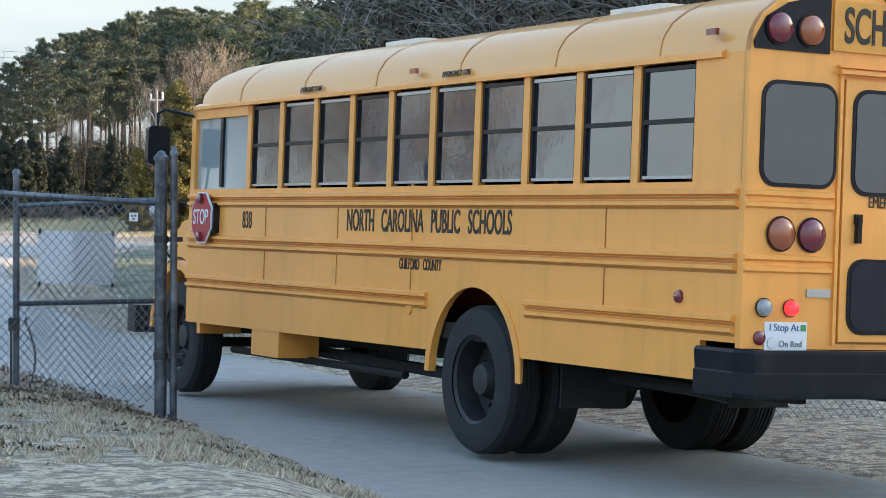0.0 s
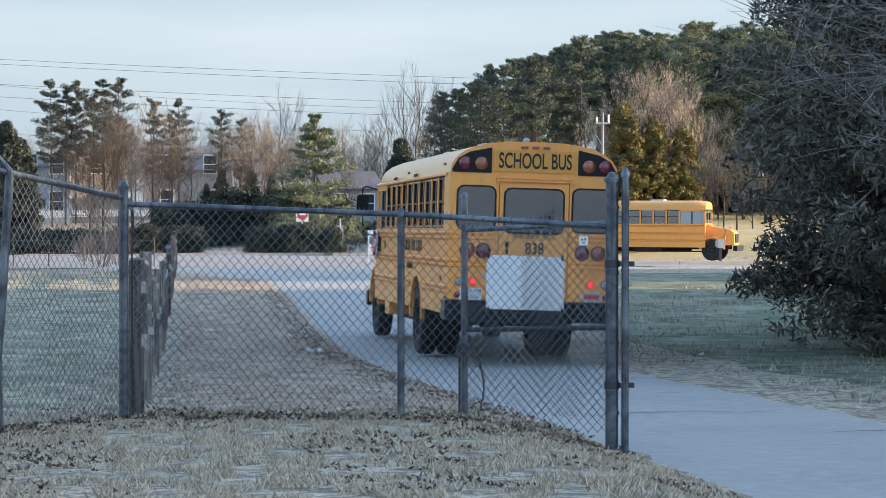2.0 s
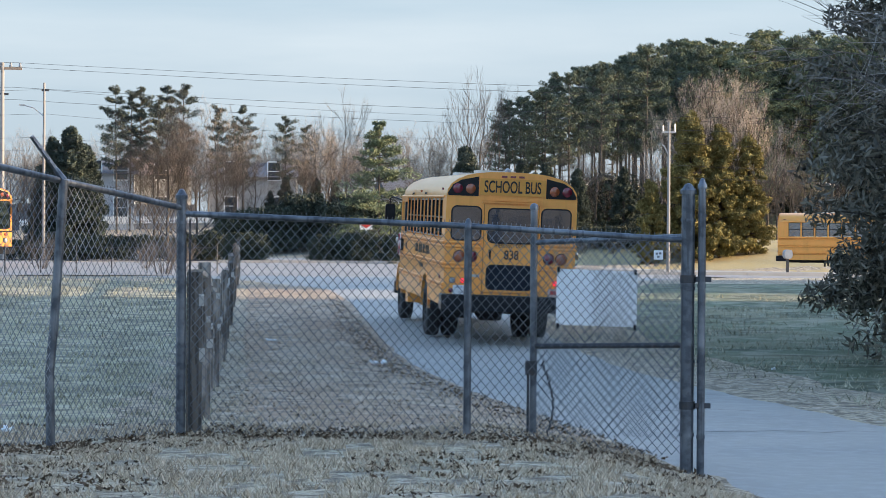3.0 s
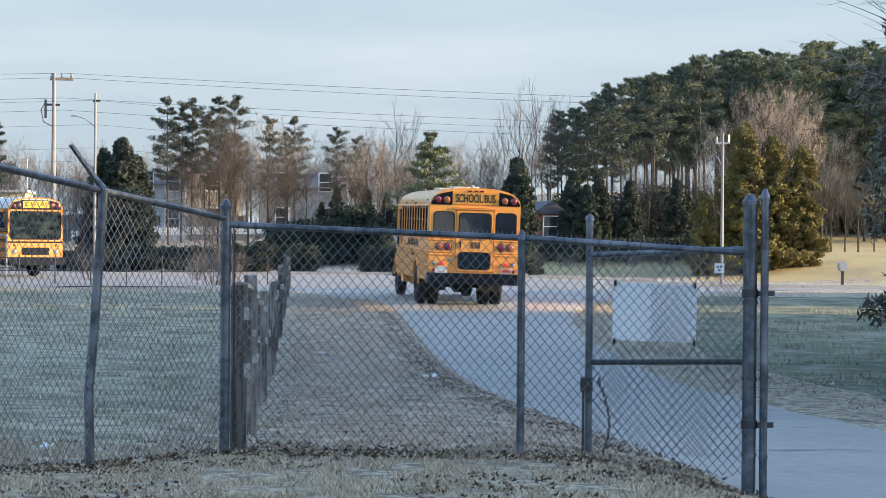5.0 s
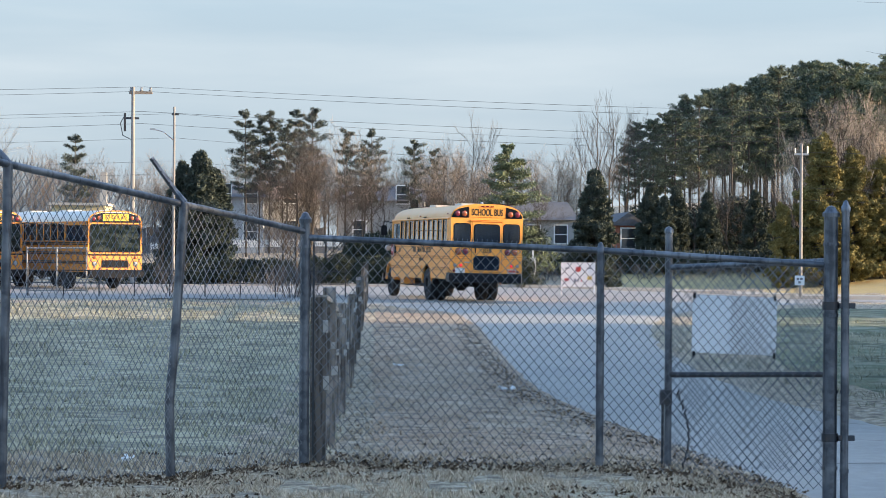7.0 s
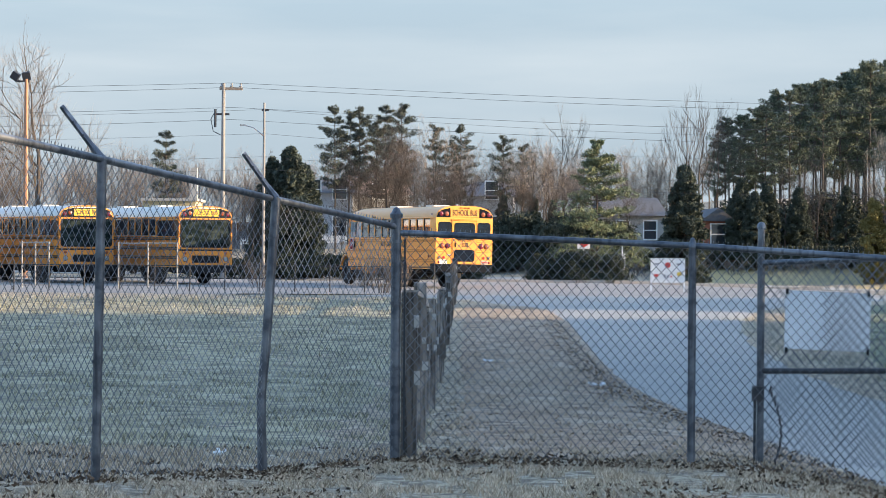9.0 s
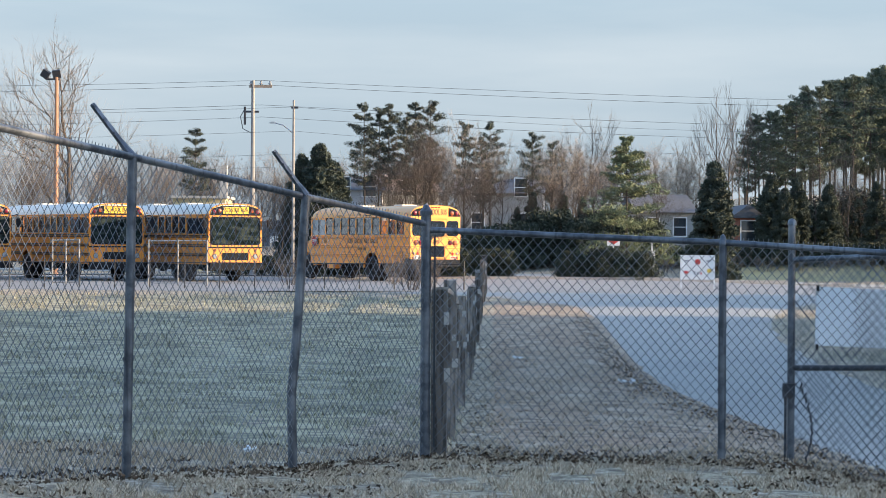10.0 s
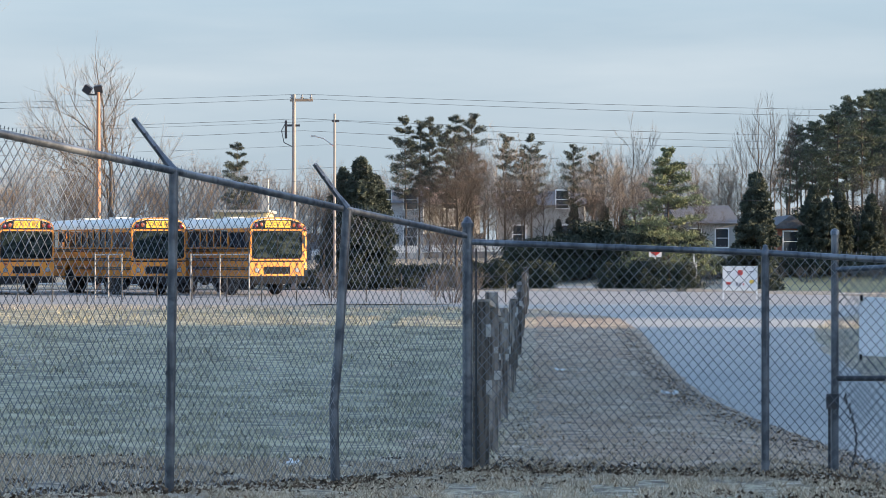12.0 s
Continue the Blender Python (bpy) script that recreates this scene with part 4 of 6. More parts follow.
def school_bus(name, label, m, roof=None, hood=True, fleet=False, lit=False):
    """A full-size school bus. hood: a bonnet before the cab, else a flat nose."""
    bus = thing(name, label, "bus", m, "school buses")
    roof = roof or ROOF_WHITE
    paint = YELLOW if hood else SHADED_YELLOW
    end = BODY_END if hood else 10.6
    nwin = 10 if hood else 11
    # flanks, floor, roof
    for side in (-1, 1):
        side_panel(bus, side, end, paint)
        for z, gap in ((1.83, None), (1.44, None), (1.06, (REAR_AXLE - 0.74, REAR_AXLE + 0.74))):
            rub_rails(bus, side, z, 0.06, end - 0.02, gap, YELLOW if hood else BLACK)
        s = Soup()
        x0, x1 = sorted((side * HALF, side * (HALF + 0.012)))
        pts = [(REAR_AXLE + rr * math.cos(math.pi * i / 16), 0.52 + rr * math.sin(math.pi * i / 16)) for rr in (0.66, 0.73) for i in range(17)]
        k = 17
        v = [(x1 if side > 0 else x0, y, z) for y, z in pts] + [(x0 if side > 0 else x1, y, z) for y, z in pts]
        f = []
        for i in range(k - 1):
            f += [(i, i + 1, k + i + 1, k + i), (i, 2 * k + i, 2 * k + i + 1, i + 1), (k + i, k + i + 1, 3 * k + i + 1, 3 * k + i)]
        part("wheel_arch", s.add(v, f), paint, bus)
        side_windows(bus, side, 0, nwin, paint)
        # blank quarter panels before and behind the windows, and the rail above them
        x0, x1 = sorted((side * HALF, side * (HALF - 0.05)))
        part("quarter_panel", Soup().box(x0, 0.04, WIN_Z0 - 0.02, x1, WIN_A - 0.042, EAVE), paint, bus)
        part("cornice", Soup().prism([(side * (HALF - 0.02), EAVE - 0.03), (side * (HALF + 0.03), EAVE - 0.03), (side * (HALF + 0.03), EAVE), (side * (HALF - 0.02), EAVE + 0.03)], "y", 0.25, end - 0.1), paint, bus)
        # the cab's own window
        y0, y1 = WIN_A + WIN_P * nwin + 0.06, end - 0.10
        if y1 - y0 > 0.2:
            x = side * (HALF - 0.035)
            g = part("window", Soup().box(min(x, x - side * 0.012), y0, WIN_Z0 - 0.02, max(x, x - side * 0.012), y1, WIN_Z1 - 0.08), WHITE_GLASS if hood else BUSGLASS, bus)
            xo = side * (HALF - 0.012)
            part("window_frame", Soup().box(min(x, xo), (y0 + y1) / 2 - 0.03, WIN_Z0, max(x, xo), (y0 + y1) / 2 + 0.03, WIN_Z1 - 0.08), BLACK, g)
            part("pillar", Soup().box(x0, y1, WIN_Z0 - 0.02, x1, end, EAVE), paint, bus)
            part("cab_header", Soup().box(x0, y0 - 0.1, WIN_Z1 - 0.08, x1, end, EAVE + 0.01), paint, bus)
        # seams between the side sheets
        for y in (1.55, 2.5 if side > 0 else 4.35, 5.7, 7.2):
            x = side * (HALF + 0.002)
            part("seam", Soup().box(min(x, x + side * 0.003), y - 0.004, 1.12, max(x, x + side * 0.003), y + 0.004, 1.38).box(min(x, x + side * 0.003), y - 0.004, 1.50, max(x, x + side * 0.003), y + 0.004, 1.77), SEAM_SHADE, bus)
        lampx = side * HALF
        part("side_marker", Soup().lathe([(0, 0.045), (side * 0.02, 0.04), (side * 0.03, 0.001)], (lampx, 0.66, 1.21), "x", 12), RED_LENS, bus)
        part("clearance_lamp", Soup().box(lampx - 0.05, 0.30, 2.83, lampx + 0.02 * side, 0.40, 2.87), RED_LENS, bus)
        part("clearance_lamp", Soup().box(lampx - 0.05, 4.3, 2.80, lampx + 0.02 * side, 4.4, 2.84), AMBER_LENS, bus)
    s = Soup()
    o = roof_outline()
    k = len(o)
    rows = [(0.0, 1.0), (end - 0.75, 1.0), (end - 0.4, 0.985), (end - 0.15, 0.93), (end + 0.02, 0.84)]
    v = [(x * (1 if w == 1 else 0.5 + 0.5 * w), y, EAVE + (z - EAVE) * w) for y, w in rows for x, z in o]
    s.add(v, [(j * k + i, j * k + i + 1, (j + 1) * k + i + 1, (j + 1) * k + i) for j in range(len(rows) - 1) for i in range(k - 1)] + [tuple((len(rows) - 1) * k + i for i in range(k))])
    part("roof", s, roof, bus, smooth=True)
    for y in (1.0, 2.3, 3.7, 5.1, 6.5, 7.9):
        s, o2 = Soup(), roof_outline(-0.004)
        v = [(x, y + d, z + 0.004) for d in (-0.02, 0.02) for x, z in o2]
        part("roof_seam", s.add(v, [(i, i + 1, k + i + 1, k + i) for i in range(k - 1)]), roof, bus)
    for y in (2.6, 6.3):
        part("roof_hatch", Soup().prism(rounded(-0.38, y - 0.38, 0.38, y + 0.38, 0.08), "z", ROOF_TOP - 0.03, ROOF_TOP + 0.055), ROOF_PALE, bus)
    part("strobe_lamp", Soup().lathe([(0, 0.06), (0.07, 0.055), (0.10, 0.03), (0.11, 0.001)], (0, 0.75, ROOF_TOP - 0.02), "z", 14), WHITE_LENS, bus, smooth=True)
    part("floor_pan", Soup().box(-HALF + 0.06, 0.1, 0.78, HALF - 0.06, end - 0.05, 0.9), UNDER, bus)
    # chassis below
    for x in (-0.45, 0.45):
        part("chassis_rail", Soup().box(x - 0.05, 0.4, 0.55, x + 0.05, end + (1.2 if hood else 0), 0.78), UNDER, bus)
    part("rear_axle", Soup().tube((-0.95, REAR_AXLE, 0.5), (0.95, REAR_AXLE, 0.5), 0.08, 0.08, 10).lathe([(-0.2, 0.08), (-0.1, 0.2), (0.1, 0.2), (0.2, 0.08)], (0, REAR_AXLE, 0.48), "x", 14), UNDER, bus)
    part("front_axle", Soup().tube((-0.95, FRONT_AXLE, 0.45), (0.95, FRONT_AXLE, 0.45), 0.05, 0.05, 8), UNDER, bus)
    part("fuel_tank", Soup().prism(rounded(0.55, 0.42, 1.15, 0.80, 0.1), "y", 5.2, 6.6), UNDER, bus)
    part("driveshaft", Soup().tube((0, REAR_AXLE, 0.5), (0, 8.6, 0.62), 0.05, 0.05, 8), UNDER, bus)
    part("exhaust_pipe", Soup().path([(-0.7, 8.0, 0.5), (-0.72, 4.6, 0.46), (-0.6, 3.9, 0.62), (-0.62, 1.4, 0.58), (-0.62, 0.9, 0.56)], [0.05] * 5, 8), UNDER, bus)
    part("battery_box", Soup().box(-HALF + 0.01, 6.85, 0.44, -HALF + 0.4, 7.45, 0.72), paint, bus)
    part("cross_bar", Soup().tube((-0.9, 8.6, 0.42), (-0.9, 5.0, 0.42), 0.035, 0.035, 8), UNDER, bus)
    for side in (-1, 1):
        part("mud_flap", Soup().box(side * 0.72 - 0.27, 2.42, 0.36, side * 0.72 + 0.27, 2.44, 0.72), RUBBER, bus)
    # rear wall with its door and windows
    rear = [(HALF, 0.92), (HALF, EAVE)] + roof_outline(0.0)[1:-1] + [(-HALF, EAVE), (-HALF, 0.92)]
    part("rear_wall", Soup().prism(rear, "y", 0.0, 0.05), paint, bus)
    for x0, x1 in ((-1.10, -0.575), (0.575, 1.10)):
        g = part("rear_window", Soup().prism(rounded(x0, 1.93, x1, 2.53, 0.09), "y", -0.012, 0.0), REARGLASS, bus)
        part("window_seal", Soup().prism(rounded(x0 - 0.025, 1.905, x1 + 0.025, 2.555, 0.11), "y", -0.008, 0.002), BLACK, g)
    door = part("rear_door", Soup().prism([(-0.50, 0.97), (0.50, 0.97), (0.50, 2.59), (-0.50, 2.59)], "y", -0.022, 0.0), paint, bus)
    for z0, z1 in ((1.90, 2.51), (1.04, 1.46)):
        g = part("door_window", Soup().prism(rounded(-0.42, z0, 0.42, z1, 0.09), "y", -0.035, -0.022), REARGLASS if z0 > 1.5 else DARKGLASS, door)
        part("window_seal", Soup().prism(rounded(-0.445, z0 - 0.025, 0.445, z1 + 0.025, 0.11), "y", -0.030, -0.020), BLACK, door)
    part("door_handle", Soup().box(-0.40, -0.06, 1.58, -0.37, -0.022, 1.74).box(-0.41, -0.05, 1.70, -0.36, -0.022, 1.76), BLACK, door)
    part("drip_rail", Soup().box(-0.56, -0.05, 2.62, 0.56, 0.0, 2.645).box(-0.56, -0.03, 2.66, 0.56, 0.0, 2.675), paint, bus)
    for x in (-0.53, 0.53):
        part("door_frame", Soup().box(x - 0.012, -0.02, 0.95, x + 0.012, 0.0, 2.62), paint, door)
    part("door_seam", Soup().box(-0.515, -0.006, 0.955, 0.515, -0.001, 0.968).box(-0.517, -0.006, 0.96, -0.503, -0.001, 2.60).box(0.503, -0.006, 0.96, 0.517, -0.001, 2.60), SEAM_SHADE, door)
    for z in (1.83, 1.44):
        for x0, x1 in ((-HALF, -0.56), (0.56, HALF)):
            s = Soup()
            for dz in (-0.035, 0.035):
                s.prism([(-0.022, z + dz - 0.012), (0.0, z + dz - 0.024), (0.0, z + dz + 0.024), (-0.022, z + dz + 0.012)], "x", x0, x1)
            part("rub_rail", s, paint, bus)
    for side in (-1, 1):
        arch = [(side * x, z) for x, z in ((0.63, 2.735), (1.19, 2.735), (1.20, 2.78), (1.11, 2.935), (0.95, 3.03), (0.63, 3.10))]
        part("lamp_panel", Soup().prism(arch, "y", -0.012, 0.0), BLACK, bus)
        lamp(bus, "warning_lamp", side * 1.02, 2.868, 0.095, RED_LENS, -0.012, 0.05)
        lamp(bus, "warning_lamp", side * 0.783, 2.868, 0.095, AMBER_LENS, -0.012, 0.05)
        lit_r = RED_GLOW if lit else RED_LENS
        lamp(bus, "tail_lamp", side * 0.952, 1.62, 0.10, AMBER_LENS, 0.0, 0.05)
        lamp(bus, "brake_lamp", side * 0.721, 1.62, 0.10, RED_LENS, 0.0, 0.05)
        lamp(bus, "reversing_lamp", side * 1.06, 1.17, 0.055, WHITE_LENS, 0.0, 0.05)
        lamp(bus, "small_tail_lamp", side * 0.86, 1.17, 0.05, lit_r, 0.0, 0.06)
        lamp(bus, "reflector", side * 1.08, 0.985, 0.045, RED_LENS, 0.0, 0.02, False)
    sb = part("name_board", Soup().prism([(-0.61, 2.76), (0.61, 2.76), (0.61, 3.07), (-0.61, 3.07)], "y", -0.02, -0.0), BOARD, bus)
    lettering("letters", "SCHOOL BUS", 0.31, LETTER, sb, pose(0, -0.024, 2.91, 90, 0, 0), 1.06, bold=0.014)
    for x in (-0.16, 0.0, 0.16):
        part("clearance_lamp", Soup().box(x - 0.05, -0.03, 3.095, x + 0.05, 0.0, 3.13), RED_LENS, bus)
    part("latch_plate", Soup().box(-0.74, -0.012, 1.24, -0.56, 0.0, 1.29), ALU, bus)
    # rear bumper, wrapped round the corners
    bz0, bz1 = 0.62, 0.915
    bump = [(-HALF - 0.03, 0.44), (-HALF - 0.03, 0.03), (-HALF + 0.04, -0.10), (HALF - 0.04, -0.10), (HALF + 0.03, 0.03), (HALF + 0.03, 0.44), (HALF - 0.03, 0.44), (HALF - 0.03, 0.06), (-HALF + 0.03, 0.06), (-HALF + 0.03, 0.44)]
    bm = Soup()
    kk = len(bump)
    levels = [(bz0, 0.985), (bz0 + 0.03, 1.0), (bz0 + 0.15, 1.0), (bz0 + 0.16, 0.99), (bz1 - 0.02, 1.0), (bz1, 0.985)]
    v = [(x * w, y * (w if y < 0 else 1), z) for z, w in levels for x, y in bump]
    bm.add(v, [(j * kk + i, j * kk + (i + 1) % kk, (j + 1) * kk + (i + 1) % kk, (j + 1) * kk + i) for j in range(len(levels) - 1) for i in range(kk)] + [tuple(range(kk))[::-1], tuple((len(levels) - 1) * kk + i for i in range(kk))])
    part("rear_bumper", bm, BLACK, bus, "black steel rear bumper")
    # plate and sticker
    st = part("sticker", Soup().box(-1.045, -0.006, 0.905, -0.725, -0.001, 1.085), WHITE, bus, "white rear sticker with blue print")
    if fleet:
        lettering("letters", "I Stop At", 0.062, BLUE_INK, st, pose(-0.90, -0.007, 1.05, 90, 0, 0), 0.22)
        lettering("letters", "On Red", 0.055, GREY_INK, st, pose(-0.85, -0.007, 0.95, 90, 0, 0), 0.17)
        part("print", Soup().lathe([(0, 0.035), (-0.003, 0.033)], (-0.99, -0.006, 0.955), "y", 16), GREY_INK, st)
        part("print", Soup().box(-0.775, -0.009, 1.03, -0.735, -0.006, 1.07), GREEN_INK, st)
    pl = part("number_plate", Soup().box(0.73, -0.008, 0.92, 1.03, -0.001, 1.07), PLATE, bus)
    part("print_bar", Soup().box(0.77, -0.011, 0.965, 0.99, -0.008, 1.03), RED_INK, pl)
    if fleet:
        lettering("letters", "838", 0.24, LETTER, door, pose(0.02, -0.026, 1.66, 90, 0, 0), 0.27, bold=0.012)
        lettering("letters", "EMERGENCY DOOR", 0.10, LETTER, door, pose(0, -0.026, 1.835, 90, 0, 0), 0.60)
        for side, rz in ((-1, -90), (1, 90)):
            xx = side * (HALF + 0.002)
            lettering("letters", "NORTH   CAROLINA   PUBLIC   SCHOOLS", 0.25, LETTER, bus, pose(xx, 4.165, 1.65, 90, 0, rz), 2.72, bold=0.012)
            lettering("letters", "GUILFORD   COUNTY", 0.12, LETTER, bus, pose(xx, 4.2, 1.32, 90, 0, rz), 0.70, bold=0.012)
            lettering("letters", "838", 0.22, LETTER, bus, pose(xx, 7.62, 1.64, 90, 0, rz), 0.21)
            for yy in (3.7, 6.3):
                lettering("letters", "EMERGENCY EXIT", 0.065, LETTER, bus, pose(side * (HALF + 0.012), yy, 2.77, 78, 0, rz), 0.44)
    # stop arm on the driver's side
    octo = [(8.55 + 0.245 * math.cos(radians(22.5 + 45 * i)), 1.66 + 0.245 * math.sin(radians(22.5 + 45 * i))) for i in range(8)]
    arm_s = part("stop_arm", Soup().prism([(8.55 + (y - 8.55) * 1.07, 1.66 + (z - 1.66) * 1.07) for y, z in octo], "x", -HALF - 0.075, -HALF - 0.06), WHITE, bus, "red octagonal stop arm")
    part("sign_face", Soup().prism(octo, "x", -HALF - 0.08, -HALF - 0.055), STOP_RED, arm_s)
    if fleet:
        lettering("letters", "STOP", 0.2, WHITE, arm_s, pose(-HALF - 0.083, 8.55, 1.66, 90, 0, -90), 0.36)
    part("bracket", Soup().box(-HALF - 0.06, 8.28, 1.52, -HALF, 8.82, 1.80), BLACK, arm_s)
    for z in (1.84, 1.48):
        part("flash_lamp", Soup().lathe([(0, 0.05), (-0.03, 0.045), (-0.04, 0.001)], (-HALF - 0.08, 8.55, z), "x", 12), RED_LENS, arm_s)
    part("fuel_door", Soup().lathe([(0, 0.05), (-0.012, 0.045), (-0.013, 0.001)], (-HALF, 4.35, 0.98), "x", 12), paint, bus)
    # front end
    if hood:
        prof = [(end - 0.02, 0.72), (end - 0.02, 1.95), (end + 0.25, 1.80), (end + 1.25, 1.62), (end + 1.48, 1.45), (end + 1.52, 0.80)]
        hd = part("bonnet", Soup().prism(prof, "x", -0.80, 0.80), paint, bus)
        for side in (-1, 1):
            x0, x1 = sorted((side * 0.78, side * 1.20))
            fend = [(FRONT_AXLE + 0.68 * math.cos(math.pi * i / 12), 0.56 + 0.68 * math.sin(math.pi * i / 12)) for i in range(13)]
            fend2 = [(FRONT_AXLE + 0.60 * math.cos(math.pi * i / 12), 0.56 + 0.60 * math.sin(math.pi * i / 12)) for i in range(12, -1, -1)]
            s = Soup()
            ring = fend + fend2
            v = [(x, y, z) for x in (x0, x1) for y, z in ring]
            nn = len(ring)
            f = [(i, (i + 1) % nn, nn + (i + 1) % nn, nn + i) for i in range(nn)]
            f += [(i, i + 1, nn - 2 - i, nn - 1 - i) for i in range(12)] + [(nn + i, nn + nn - 1 - i, nn + nn - 2 - i, nn + i + 1) for i in range(12)]
            part("front_wing", s.add(v, f), paint, hd)
            lamp(hd, "headlamp", side * 0.92, 1.15, 0.11, WHITE_LENS, end + 1.02, 0.04, True, 1)
        for side in (-1, 1):
            cm = part("crossing_mirror", Soup().lathe([(-0.06, 0.001), (-0.05, 0.09), (0.0, 0.12), (0.05, 0.09), (0.06, 0.001)], (side * 1.12, end + 1.05, 1.72), "y", 14), ALU, hd, smooth=True)
            part("mirror_stalk", Soup().path([(side * 0.95, end + 0.9, 1.15), (side * 1.12, end + 1.05, 1.4), (side * 1.12, end + 1.08, 1.66)], [0.012] * 3, 6), BLACK, cm)
        part("grille", Soup().box(-0.55, end + 1.50, 0.9, 0.55, end + 1.54, 1.4), BLACK, hd)
        part("front_bumper", Soup().box(-1.18, end + 1.5, 0.48, 1.18, end + 1.72, 0.76), BLACK, bus)
        part("cowl", Soup().box(-HALF + 0.03, end - 0.06, 0.7, HALF - 0.03, end, WIN_Z0), paint, bus)
        part("windscreen", Soup().box(-HALF + 0.1, end - 0.03, WIN_Z0, HALF - 0.1, end - 0.01, WIN_Z1 + 0.05), BUSGLASS, bus)
    else:
        fr = [(HALF, 0.6), (HALF, EAVE)] + roof_outline(0.02)[1:-1] + [(-HALF, EAVE), (-HALF, 0.6)]
        part("front_wall", Soup().prism(fr, "y", end - 0.04, end), paint, bus)
        ws = part("windscreen", Soup().prism(rounded(-1.08, 1.52, 1.08, 2.58, 0.12), "y", end, end + 0.02), SCREEN, bus)
        part("screen_divider", Soup().box(-0.02, end, 1.52, 0.02, end + 0.03, 2.58), BLACK, ws)
        part("screen_surround", Soup().prism(rounded(-1.14, 1.47, 1.14, 2.63, 0.14), "y", end + 0.0, end + 0.012), BLACK, ws)
        head = part("lamp_panel", Soup().prism([(-1.15, 2.70), (1.15, 2.70), (1.0, 2.98), (0.62, 3.08), (-0.62, 3.08), (-1.0, 2.98)], "y", end + 0.02, end + 0.045), BLACK, bus)
        nb = part("name_board", Soup().box(-0.58, end + 0.045, 2.76, 0.58, end + 0.06, 3.04), GOLD, bus)
        lettering("letters", "SCHOOL BUS", 0.25, LETTER, nb, pose(0, end + 0.063, 2.90, 90, 0, 180), 1.0)
        for side in (-1, 1):
            lamp(head, "warning_lamp", side * 0.98, 2.84, 0.085, RED_LENS, end + 0.045, 0.03, False, 1)
            lamp(head, "warning_lamp", side * 0.74, 2.88, 0.085, AMBER_LENS, end + 0.045, 0.03, False, 1)
            lamp(bus, "headlamp", side * 0.92, 1.0, 0.10, WHITE_LENS, end, 0.03, True, 1)
            lamp(bus, "indicator", side * 0.92, 1.25, 0.06, AMBER_LENS, end, 0.03, False, 1)
        part("grille", Soup().box(-0.6, end, 0.85, 0.6, end + 0.015, 1.15), BLACK, bus)
        part("trim_stripe", Soup().box(-HALF, end, 1.34, HALF, end + 0.012, 1.40), BLACK, bus)
        part("front_bumper", Soup().box(-HALF, end, 0.45, HALF, end + 0.18, 0.72), BLACK, bus)
    # mirrors on their brackets
    for side in (-1, 1):
        x, y = side * (HALF + 0.24), end + (0.30 if hood else 0.25)
        mr = part("mirror", Soup().prism(rounded(x - 0.11, 2.16, x + 0.11, 2.54, 0.05), "y", y - 0.05, y + 0.03), BLACK, bus)
        part("mirror_bracket", Soup().path([(side * (HALF - 0.05), end - 0.1, 2.62), (side * (HALF + 0.18), y - 0.05, 2.70), (x, y, 2.66), (x, y, 2.4)], [0.018] * 4, 6).path([(side * (HALF - 0.1), end - 0.1, 1.75), (x - side * 0.04, y, 1.85), (x, y, 2.18)], [0.014] * 3, 6), BLACK, mr)
    wheels = [wheel(bus, side * 1.02, FRONT_AXLE if hood else 8.3, 0.55, 0.29) for side in (-1, 1)] + [wheel(bus, side * 1.06, REAR_AXLE, 0.55, 0.29, True) for side in (-1, 1)]
    return bus, wheels


# for the sheet and door seams, and for the shade painted at the rails
SEAM_SHADE = mat("panel_seam_and_shade", (0.46, 0.18, 0.03), 0.6)
BOARD = mat("school_bus_board", (0.80, 0.34, 0.06), 0.45, spots=[(8.0, 0.45, 0.75, (0.6, 0.27, 0.05), 0.5)])
GOLD = mat("bright_name_board", (0.85, 0.50, 0.05), 0.4)
PLATE = mat("plate_white", (0.55, 0.42, 0.38), 0.5)
WHITE_GLASS = mat("pale_cab_glass", (0.30, 0.36, 0.38), 0.08, coat=1.0)

moving_bus, moving_wheels = school_bus("school_bus", "yellow school bus driving away with dusty roof", pose(0, 0, 0), fleet=True, lit=True)
passing_bus, passing_wheels = school_bus("school_bus", "yellow school bus passing on the main road", pose(0, 0, 0))
for x, y, turn, lab in ((-6.85, 91.0, -150, "parked flat-nosed yellow school bus with a pale roof"), (-11.85, 91.9, -150, "parked flat-nosed yellow school bus with a pale roof"), (-17.5, 92.6, -150, "parked flat-nosed yellow school bus with a pale roof")):
    # x, y is the middle of the bus's nose
    a = radians(turn)
    school_bus("school_bus", lab, pose(x + 10.6 * math.sin(a), y - 10.6 * math.cos(a), land(x, y) + 0.085, 0, 0, turn), ROOF_PALE, hood=False)


